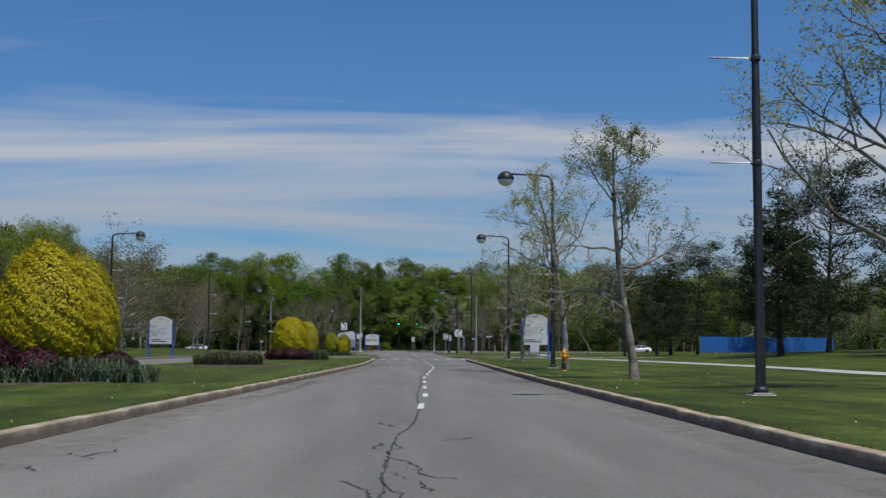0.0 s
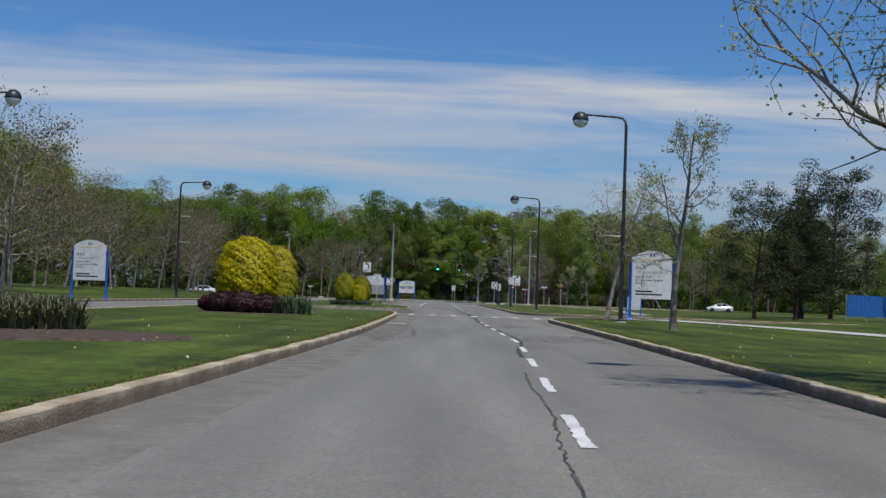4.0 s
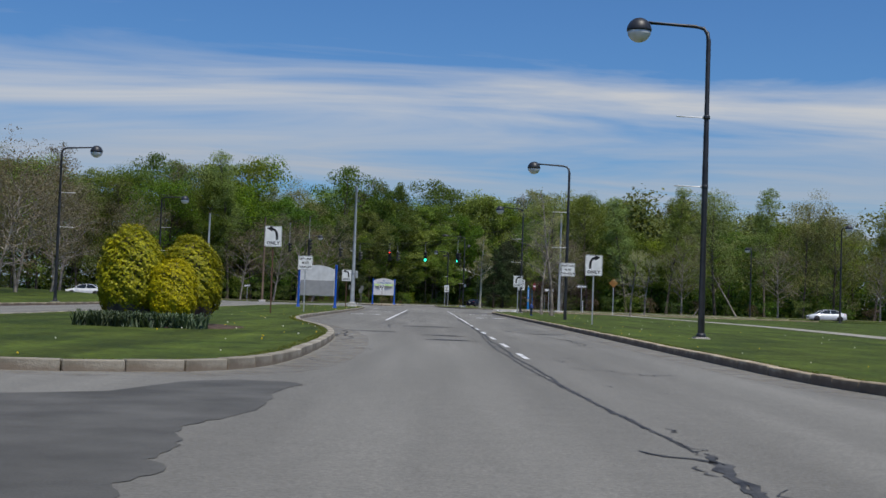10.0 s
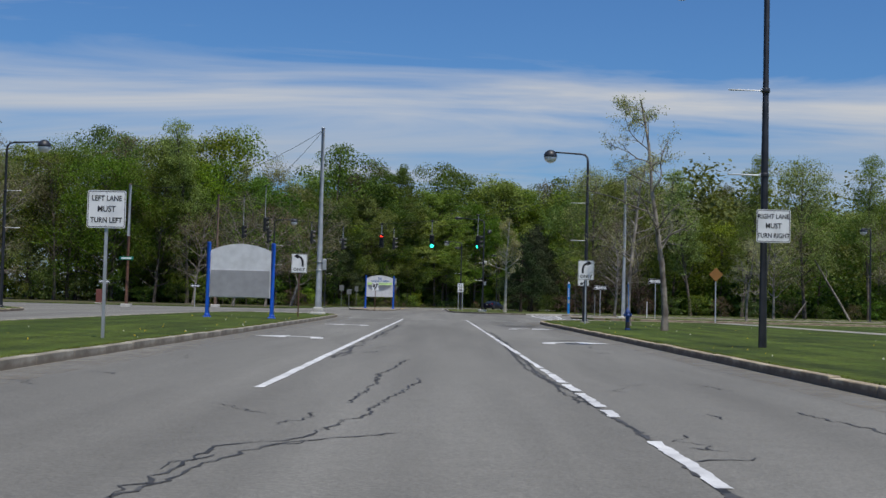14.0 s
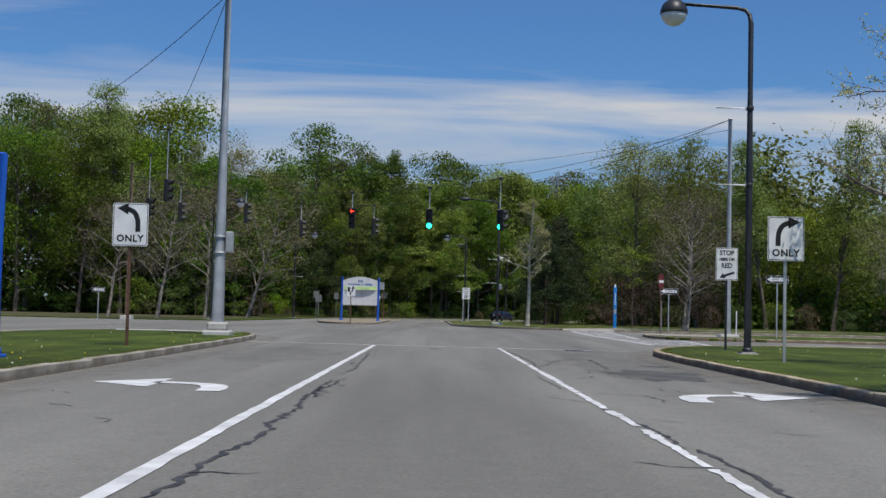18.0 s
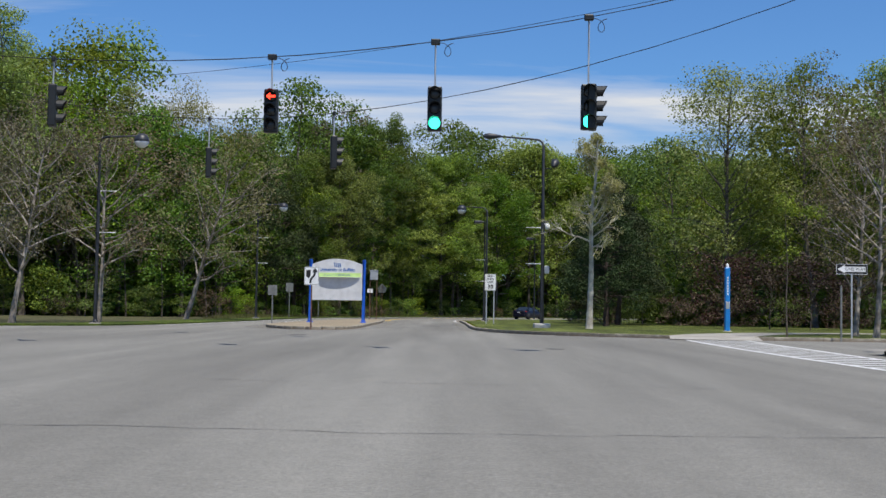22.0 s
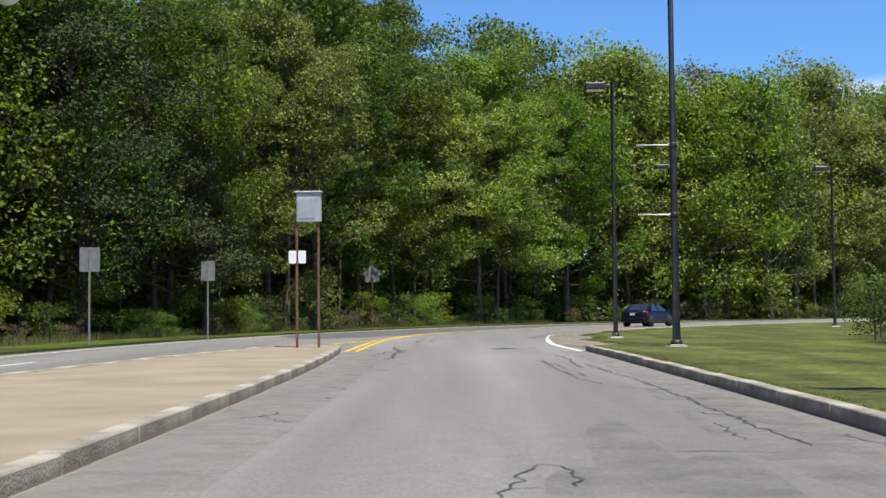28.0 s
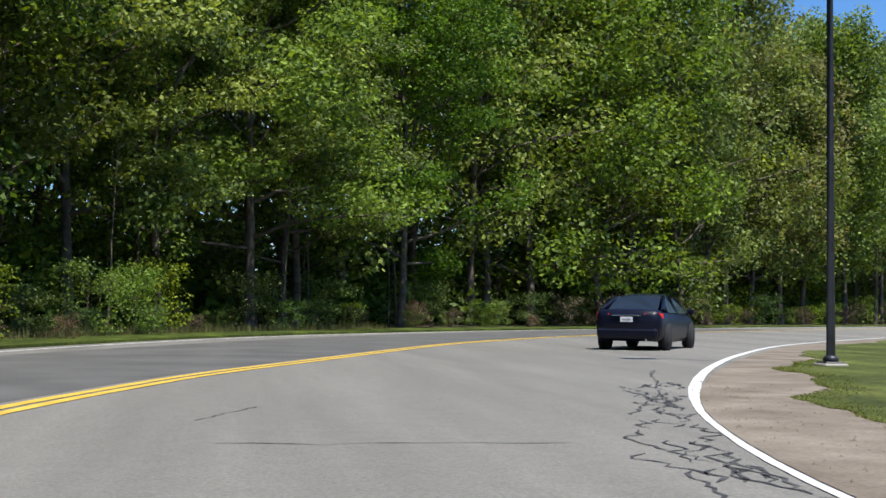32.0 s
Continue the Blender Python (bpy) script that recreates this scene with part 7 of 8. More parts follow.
sh.add([(0.02, -0.0025, 2.41), (0.27, -0.0025, 2.41), (0.15, -0.0025, 2.61)], [(0, 1, 2)])
part("arrow", sh, INK, kr)
post_of(kr, -0.2, 2.62, RUST)

sp = thing("speed_limit_sign", "white AREA SPEED LIMIT 30 sign on two steel posts", "traffic sign", pose(2.36, 285.3, KERB))
plate(sp, 0.71, 1.06, 2.64)
for t, dz, s in (("AREA", 0.38, 0.15), ("SPEED", 0.19, 0.15), ("LIMIT", 0.0, 0.15), ("30", -0.29, 0.34)):
    words(t, s, INK, sp, 0, -0.0025, 2.64 + dz, bold=0.004 if s < 0.2 else 0.012, spacing=1.1)
post_of(sp, -0.2, 3.1, GALV, -0.24, wide=0.07)
post_of(sp, -0.2, 3.1, GALV, 0.24, wide=0.07)


# ---------------------------------------------------------------- campus boards
def arch(w, z0, z1, rise, n=16):
    pts = [(-w / 2, z0), (w / 2, z0)]
    return pts + [(w / 2 * math.cos(a), z1 - rise + rise * math.sin(a)) if 0 else (w / 2 - w * k / n, z1 - rise + rise * (1 - (2 * k / n - 1) ** 2)) for k, a in enumerate(np.linspace(0, math.pi, n + 1))]


def board(x, y, w, h, z0, low, turn=0.0, rise=0.3, post_r=0.095, label="", group="campus boards", face=BOARD, panel_up=0.0):
    """Two round blue posts and an arched panel between them."""
    ob = thing("campus_board", label, "sign board", pose(x, y, z0, 0, 0, turn), group)
    for s in (-1, 1):
        p = part("post", Shape().tube([(s * w / 2, 0, 0.0), (s * w / 2, 0, h)], post_r, 14).spin([(post_r, h), (post_r * 0.7, h + 0.03)], 14, (s * w / 2, 0, 0)), UNI_BLUE, ob, "round bright blue post")
        part("post_foot", Shape().box(s * w / 2 - 0.16, -0.16, -0.05, s * w / 2 + 0.16, 0.16, 0.05, 0.02).spin([(post_r * 1.25, 0.05), (post_r * 1.25, 0.14)], 14, (s * w / 2, 0, 0)), UNI_BLUE, ob, "bolted base plate")
    part("panel", Shape().prism([(a, b) for a, b in arch(w - 2 * post_r + 0.02, low, h - 0.03 + panel_up, rise)], -0.045, 0.045), face, ob, "pale arched panel")
    return ob


# the board whose back is seen: a lower grey panel on the arch
bk = board(-8.67, 192.1, 2.76, 3.18, KERB, 0.85, label="blank back of an arched campus board on blue posts")
part("lower_panel", Shape().box(-1.26, -0.085, 0.87, 1.26, -0.046, 2.02, 0.008), BOARD_GREY, bk, "grey lower panel")
# the entrance board with lettering
ws = board(-6.85, 278.7, 2.80, 3.28, 0.13, 1.17, panel_up=0.09, label="arched white campus entrance board with blue lettering and blue posts")
ws.matrix_world = ws.matrix_world @ Matrix.Diagonal((1.115, 1.115, 1.115, 1))
part("lime_band", Shape().box(-1.24, -0.065, 2.37, 1.24, -0.046, 2.60, 0.004), LIME, ws, "lime green band")
can = [(1.20 * math.cos(a), 0.42 * math.sin(a)) for a in np.linspace(math.pi, 2 * math.pi, 15)]
n = len(can)
part("bowed_shelf", Shape().add([(p, -0.05, 2.36) for p, q in can] + [(p, -0.05 + q * 0.55, 2.36) for p, q in can] + [(p, -0.05, 2.38) for p, q in can] + [(p, -0.05 + q * 0.55, 2.38) for p, q in can],
                                [(k, k + 1, n + k + 1, n + k) for k in range(n - 1)] + [(2 * n + k, 3 * n + k, 3 * n + k + 1, 2 * n + k + 1) for k in range(n - 1)] + [(n + k, n + k + 1, 3 * n + k + 1, 3 * n + k) for k in range(n - 1)]), BOARD, ws, "bowed shelf below the band")
words("University at Buffalo", 0.23, INK_BLUE, ws, 0, -0.048, 2.76, bold=0.006, squeeze=0.99)
words("ELLICOTT COMPLEX", 0.115, INK_BLUE, ws, 0, -0.068, 2.485, bold=0.0, spacing=1.35)
for px_, pz, pw, ph in ((-0.17, 2.92, 0.05, 0.17), (-0.05, 2.87, 0.05, 0.2), (-0.11, 2.79, 0.16, 0.045), (-0.17, 3.0, 0.12, 0.03), (0.04, 2.85, 0.05, 0.24), (0.13, 2.85, 0.14, 0.04), (0.13, 2.75, 0.16, 0.04), (0.13, 2.95, 0.14, 0.04), (0.2, 2.9, 0.045, 0.08), (0.21, 2.8, 0.045, 0.08)):
    bar(ws, px_ * 0.85, 2.97 + (pz - 2.87) * 0.85 + 0.04, pw * 0.85, ph * 0.85, -0.048, INK_BLUE, "emblem_stroke")


def lot_board(x, y, turn, label):
    ob = board(x, y, 2.15, 2.87, KERB + 0.02, 1.06, turn, 0.36, 0.08, label, panel_up=0.66)
    words("A Lot", 0.21, INK, ob, -0.82, -0.048, 2.62, "LEFT", 0.004)
    for t, z in (("Faculty, Staff", 2.18), ("& Commuter Student", 2.01), ("Parking", 1.84)):
        words(t, 0.165, INK, ob, -0.82, -0.048, z, "LEFT", 0.0, squeeze=0.95)
    for z, w in ((2.43, 1.3), (2.36, 1.1)):
        bar(ob, -0.82 + w / 2, z, w, 0.03, -0.048, SIGN_GREY)
    for z, w in ((1.44, 0.85), (1.29, 1.35)):
        bar(ob, -0.82 + w / 2, z, w, 0.075, -0.048, INK)
    part("gold_band", Shape().box(-0.55, -0.052, 3.03, 0.62, -0.046, 3.08), GOLD, ob)
    for k in (-1, 1):
        bar(ob, 0.08 * k, 3.26, 0.09, 0.13, -0.048, INK_BLUE, "emblem_stroke")
    return ob


lot_board(10.5, 98.6, 0, "arched A Lot faculty and student parking board on blue posts")
lot_board(-21.4, 110.8, -6, "arched white parking information board on blue posts")
board(12.26, 115.5, 0.9, 1.34, KERB, 0.42, 0, 0.1, 0.045, "small blank white arched board on blue posts")

# bus stop board on two rusty posts, its plates seen from behind
bs = thing("bus_stop_sign", "framed timetable case and small white plates on two rusty posts", "sign", pose(-6.2, 304.05, 0.125))
for s in (-0.27, 0.27):
    part("post", Shape().box(s - 0.03, -0.03, -0.1, s + 0.03, 0.03, 3.3 if s < 0 else 3.75, 0.008), RUST, bs)
part("timetable_case", Shape().box(-0.27, -0.09, 3.12, 0.35, 0.05, 3.85, 0.02).box(-0.22, -0.1, 3.2, 0.2, -0.088, 3.72, 0.004), SIGN_BACK, bs, "grey framed case")
part("case_roof", Shape().box(-0.31, -0.13, 3.85, 0.38, 0.08, 3.89, 0.01), SIGN_BACK, bs)
for x0 in (-0.475, -0.235):
    part("small_plate", Shape().prism([(a + x0 + 0.1, b + 2.25) for a, b in rounded(0.19, 0.32, 0.03)], -0.036, -0.031), SIGN_WHITE, bs, "small white plate")
for x, y, top, w, h in ((-13.64, 310.6, 2.97, 0.62, 0.74), (-12.3, 321.5, 3.0, 0.55, 0.78), (-9.9, 273.5, 2.1, 0.5, 0.55)):
    ob = thing("sign_back", "grey back of a road sign on a steel post", "traffic sign", pose(x, y, 0.07), "sign backs")
    part("sign_plate", Shape().prism([(a, b + top - h / 2) for a, b in rounded(w, h, 0.04)], -0.004, 0.0), DULL_BACK, ob)
    part("post", Shape().box(-0.03, -0.035, -0.15, 0.03, -0.006, top - 0.04, 0.006), DULL_BACK, ob)
tri = thing("diamond_sign", "dull grey back of a diamond warning sign with a side plate", "traffic sign", pose(-7.55, 344.0, 0.05))
part("sign_plate", Shape().prism([(0, 3.72), (0.53, 3.18), (0, 2.62), (-0.53, 3.18)][::-1], -0.004, 0.0), DULL_BACK, tri)
part("lower_plate", Shape().prism([(a, b + 2.85) for a, b in rounded(0.8, 0.3, 0.04)], 0.004, 0.008), DULL_BACK, tri)
part("post", Shape().box(-0.03, -0.035, -0.15, 0.03, -0.006, 3.6, 0.006), RUST, tri)

# one-way, do-not-enter and street name signs round the junction
def oneway(x, y, z, face, post_top=None, z0=0.1, turn=0.0, k=1.0):
    ob = thing("one_way_sign", "small black and white one-way arrow sign on a post", "traffic sign", pose(x, y, z0, 0, 0, turn), "one-way signs")
    part("sign_plate", Shape().prism([(a, b + z) for a, b in rounded(0.9 * k, 0.3 * k, 0.03)], 0, 0.004), INK, ob)
    w, h = 0.9 * k, 0.3 * k
    rim = Shape()
    for x0, x1, z1, z2 in ((-0.48, 0.48, 0.45, 0.48), (-0.48, 0.48, -0.48, -0.45), (-0.49, -0.48, -0.46, 0.46), (0.48, 0.49, -0.46, 0.46)):
        rim.box(x0 * w, -0.003, z + z1 * h, x1 * w, -0.0005, z + z2 * h)
    part("border", rim, SIGN_WHITE, ob, "thin white border")
    part("arrow", Shape().add([(face * p * k, -0.002, z + q * k) for p, q in ((0.41, 0), (0.2, 0.115), (0.2, 0.072), (-0.39, 0.072), (-0.39, -0.072), (0.2, -0.072), (0.2, -0.115))], [tuple(range(7)) if face < 0 else tuple(range(6, -1, -1))]), SIGN_WHITE, ob, "white arrow")
    words("ONE WAY", 0.125 * k, INK, ob, -0.10 * face * k, -0.004, z)
    part("post", Shape().box(-0.03, 0.006, -0.2, 0.03, 0.035, post_top or z + 0.2, 0.006), GALV, ob)
    return ob


oneway(14.5, 251.9, 2.58, -1, k=1.3)
oneway(16.2, 232.9, 2.87, -1, k=1.25)
oneway(-27, 238.5, 1.9, 1)
oneway(-23.5, 257.8, 1.9, -1)
dne = thing("do_not_enter_sign", "round red do-not-enter sign on a dark post", "traffic sign", pose(11.55, 238.4, KERB, 0, 0, 58))
part("sign_plate", Shape().prism([(0.42 * math.cos(a), 2.78 + 0.42 * math.sin(a)) for a in np.linspace(2 * math.pi, 0, 28, endpoint=False)], 0, 0.004), RED_SIGN, dne, "faded red disc")
part("white_bar", Shape().box(-0.32, -0.003, 2.71, 0.32, -0.001, 2.85), SIGN_WHITE, dne)
part("post", Shape().box(-0.03, 0.006, -0.2, 0.03, 0.035, 3.15, 0.006), RUST, dne)
for x, y, h, mat, lab in ((13.95, 251.4, 1.9, DULL_BACK, "slim bare steel post in the corner lawn"), (18.6, 250.9, 1.35, ROD, "short white marker post in the corner lawn")):
    mk = thing("marker_post", lab, "post", pose(x, y, KERB))
    part("stake", Shape().box(-0.035, -0.02, -0.15, 0.035, 0.02, h, 0.008), mat, mk)
    part("cap", Shape().box(-0.04, -0.025, h - 0.01, 0.04, 0.025, h + 0.03, 0.008), mat, mk)
sn = thing("street_name_sign", "green street name blade on a pole", "traffic sign", pose(-25.3, 238.3, 3.9))
part("sign_plate", Shape().prism([(a + 0.1, b) for a, b in rounded(1.1, 0.26, 0.03)], -0.14, -0.135), GREEN_SIGN, sn)
bar(sn, 0.1, 0, 0.8, 0.11, -0.142, SIGN_WHITE)
part("pole_band", Shape().spin([(0.13, -0.03), (0.14, 0), (0.13, 0.03)], 12, (0, 0.65, 0)).box(-0.03, -0.135, -0.03, 0.03, 0.55, 0.03), GALV, sn)
cab = thing("control_cabinet", "brick-red traffic control cabinet beside the far kerb", "cabinet", pose(-33, 259.5, 0.1))
part("body", Shape().box(-0.35, -0.3, 0.05, 0.35, 0.3, 1.35, 0.03), BRICK_RED, cab)
part("plinth", Shape().box(-0.42, -0.38, -0.05, 0.42, 0.38, 0.06, 0.02), CONCRETE, cab)


# ---------------------------------------------------------------- hydrants and pillars
def hydrant(x, y, z, paint, label, flag=True, turn=0.0):
    ob = thing("fire_hydrant", label, "hydrant", pose(x, y, z, 0, 0, turn) @ Matrix.Diagonal((0.68, 0.68, 1, 1)), "hydrants")
    part("barrel", Shape().spin([(0.15, 0.0), (0.15, 0.05), (0.105, 0.07), (0.10, 0.42), (0.13, 0.44), (0.13, 0.49), (0.125, 0.62)], 14), paint, ob)
    part("bonnet", Shape().spin([(0.145, 0.62), (0.145, 0.66), (0.115, 0.72), (0.06, 0.78), (0.035, 0.79), (0.035, 0.85)], 14), paint, ob)
    part("skirt", Shape().spin([(0.13, -0.15), (0.13, 0.0), (0.12, 0.28), (0.106, 0.3)], 14), INK, ob, "black lower barrel")
    for s in (-1, 1):
        part("hose_nozzle", Shape().spin([(0.062, 0.1 * s), (0.062, 0.16 * s), (0.072, 0.165 * s), (0.072, 0.2 * s), (0.03, 0.21 * s), (0.025, 0.235 * s)][::s], 10, (0, 0, 0.56), axis="x"), paint, ob)
    part("pumper_nozzle", Shape().spin([(0.03, -0.25), (0.03, -0.215), (0.09, -0.21), (0.09, -0.16), (0.08, -0.15), (0.08, -0.1)], 12, (0, 0, 0.53), axis="y"), paint, ob)
    if flag:
        part("marker_rod", Shape().tube([(0.1, 0.12, 0.02), (0.06, 0.13, 1.0), (0.02, 0.15, 1.72)], 0.022, 8), CYAN_BLUE, ob, "blue snow marker rod")
        part("rod_tip", Shape().tube([(0.02, 0.15, 1.72), (0.018, 0.15, 1.8)], 0.023, 8), ROD, ob)
    return ob


hydrant(5.85, 44.9, KERB, HYDRANT_Y, "orange-yellow fire hydrant with a blue marker rod on the verge")
hydrant(6.9, 185.4, KERB, HYDRANT_B, "dark blue fire hydrant with a blue marker rod on the verge")
pil = thing("emergency_pillar", "tall bright blue emergency phone pillar with white lettering", "pillar", pose(13.1, 266.0, 0.1))
part("column", Shape().box(-0.12, -0.12, 0.04, 0.12, 0.12, 3.1, 0.03), CYAN_BLUE, pil)
part("beacon", Shape().spin([(0.07, 3.1), (0.08, 3.14), (0.06, 3.26), (0.02, 3.3)], 12), LIGHT_LENS, pil)
part("call_panel", Shape().box(-0.09, -0.132, 1.1, 0.09, -0.119, 1.45, 0.004), SIGN_BACK, pil)
part("base", Shape().box(-0.2, -0.2, -0.05, 0.2, 0.2, 0.05, 0.02), CONCRETE, pil)
for k in range(7):
    bar(pil, 0.0, 2.6 - 0.13 * k, 0.075, 0.085, -0.122, SIGN_WHITE)

# ---------------------------------------------------------------- signals
MAST, POLE_E, POLE_W, POLE_NW = (-7.19, 211.5, 10.9), (13.75, 232.6, 10.7), (-25.3, 239.0, 9.9), (-21.6, 258.2, 10.8)


def mast(x, y, h, label, r0, r1, mat, foot=0.5, upper=None):
    ob = thing("signal_mast", label, "pole", pose(x, y, 0.1), "signal poles")
    if upper:
        part("shaft", Shape().tube([(0, 0, 0.1), (0, 0, upper)], [r0, r0 * 0.93], 14), mat, ob)
        part("upper_shaft", Shape().tube([(0, 0, upper), (0, 0, h)], [r0 * 0.9, r1], 14), GALV, ob, "bright steel upper part")
    else:
        part("shaft", Shape().tube([(0, 0, 0.1), (0, 0, h)], [r0, r1], 14), mat, ob)
    part("footing", Shape().box(-foot, -foot, -0.15, foot, foot, 0.16, 0.05), CONCRETE, ob, "concrete footing block")
    part("cap", Shape().spin([(r1 * 1.15, h), (r1 * 0.8, h + 0.06)], 12), mat, ob)
    return ob


m1 = mast(MAST[0], MAST[1], 10.9, "tall galvanised signal mast with stone-like footing and box", 0.20, 0.10, GALV, 0.42)
part("upper_footing", Shape().box(-0.3, -0.3, 0.16, 0.3, 0.3, 0.42, 0.06), CONCRETE, m1)
part("control_box", Shape().box(0.18, -0.14, 2.6, 0.4, 0.14, 3.25, 0.02), SIGN_BACK, m1, "grey control box")
for h in (2.55, 3.05):
    part("strap", Shape().spin([(0.2, h), (0.205, h + 0.03), (0.2, h + 0.06)], 14), GALV, m1)
mast(POLE_E[0], POLE_E[1], 10.6, "slim grey steel span-wire pole on a footing", 0.15, 0.10, GALV, 0.45)
mast(POLE_W[0], POLE_W[1], 9.8, "rusty pole with a bright steel upper half", 0.14, 0.11, RUST, 0.4, 5.6)
mast(POLE_NW[0], POLE_NW[1], 10.7, "brown weathered wooden span-wire pole", 0.15, 0.10, WOODPOLE, 0.4)


def span(a, b, sag, name="span_wire", r=0.013):
    a, b = Vector(a), Vector(b)
    pts = [a.lerp(b, u) - Vector((0, 0, sag * 4 * u * (1 - u))) for u in np.linspace(0, 1, 25)]
    thing(name, "thin dark cable strung between poles", "cable", group="span wires", shape=Shape().tube(pts, r, 5), mat=WIRE)
    return pts


def on_span(pts, x):
    for a, b in zip(pts[:-1], pts[1:]):
        if min(a.x, b.x) <= x <= max(a.x, b.x):
            return a.lerp(b, (x - a.x) / (b.x - a.x))
    return pts[12]


span_1 = span(POLE_E, POLE_W, 3.35)
span_2 = span(POLE_E, POLE_NW, 3.55)
span_3 = span(MAST, POLE_NW, 1.6)
span(MAST, POLE_W, 1.4)
span((POLE_E[0], POLE_E[1], 10.2), (POLE_NW[0], POLE_NW[1], 10.3), 1.2, r=0.009)


def signal_head(at, bottom, lit, turn=0.0, heads=1):
    """Three lamps in a housing hung from a wire; lit: red arrow, green or nothing."""
    wire_z = at.z
    ob = thing("traffic_signal", {"green": "black hanging traffic signal showing a green light", "red": "black hanging traffic signal showing a red arrow", "": "black hanging traffic signal seen with unlit lenses"}[lit], "traffic signal", pose(at.x, at.y, bottom, 0, 0, turn), "traffic signals")
    H = 1.05
    for k in range(heads):
        rot = pose(0, 0, 0, 0, 0, (0, 82, 180)[k])
        b = part("housing", Shape().box(-0.17, -0.1, 0, 0.17, 0.1, H, 0.03, pose(0, -0.09 if k else 0, 0) if k else None), SIG_BODY, ob)
        b.matrix_local = rot
        for j in range(3):
            z = 0.18 + 0.345 * j
            on = k == 0 and lit == "green" and j == 0
            y0 = -0.105 - (0.09 if k else 0)
            le = part("lens", Shape().spin([(0.02, y0 - 0.02), (0.1, y0 - 0.014), (0.135, y0)], 16, (0, 0, z), axis="y"), (LENS_GREEN if lit == "green" else LENS_RED) if on else LENS_DARK, ob, ("glowing %s lens" % lit) if on else "")
            le.matrix_local = rot
            if k == 0 and lit == "red" and j == 2:
                ya = y0 - 0.023
                part("arrow", Shape().prism([(0.11, z + 0.025), (0.11, z - 0.025), (-0.02, z - 0.025), (-0.02, z - 0.09), (-0.12, z), (-0.02, z + 0.09), (-0.02, z + 0.025)], ya - 0.004, ya), LENS_RED, ob, "glowing red arrow")
            pts = [(0.15 * math.cos(a), 0.15 * math.sin(a)) for a in np.linspace(-0.5, math.pi + 0.5, 13)]
            n = len(pts)
            vi = part("visor", Shape().add([(p, y0, z + q) for p, q in pts] + [(p, y0 - 0.24 * (0.6 + 0.4 * max(0, q / 0.15)), z + q) for p, q in pts] + [(p * 0.95, y0 - 0.24 * (0.6 + 0.4 * max(0, q / 0.15)), z + q * 0.95) for p, q in pts] + [(p * 0.95, y0, z + q * 0.95) for p, q in pts],
                                               [(r_ * n + i, r_ * n + i + 1, (r_ + 1) * n + i + 1, (r_ + 1) * n + i) for r_ in range(3) for i in range(n - 1)]), SIG_BODY, ob)
            vi.matrix_local = rot
    part("hanger", Shape().tube([(0, 0, H), (0, 0, wire_z - bottom - 0.05)], 0.022, 8), GALV, ob, "grey hanger tube")
    part("wire_clamp", Shape().box(-0.11, -0.05, wire_z - bottom - 0.08, 0.11, 0.05, wire_z - bottom + 0.06, 0.02), SIG_BODY, ob)
    loop = [(0.1 + 0.16 * math.sin(a) + 0.06 * a, 0.02, wire_z - bottom - 0.02 - 0.16 * (1 - math.cos(a))) for a in np.linspace(0, 6.0, 16)]
    part("cable_loop", Shape().tube(loop, 0.01, 5), WIRE, ob)
    return ob


for x, lit, heads in ((-4.75, "red", 1), (-0.82, "green", 1), (2.72, "green", 2)):
    signal_head(on_span(span_1, x), 5.14, lit, 0, heads)
for x in (-10.3, -13.8):
    signal_head(on_span(span_1, x), 5.35, "", 100)
for x in (-4.15, -8.8):
    signal_head(on_span(span_2, x), 5.42, "", 100)
for x in (-13.2, -16.5):
    signal_head(on_span(span_3, x), 5.9, "", 85)

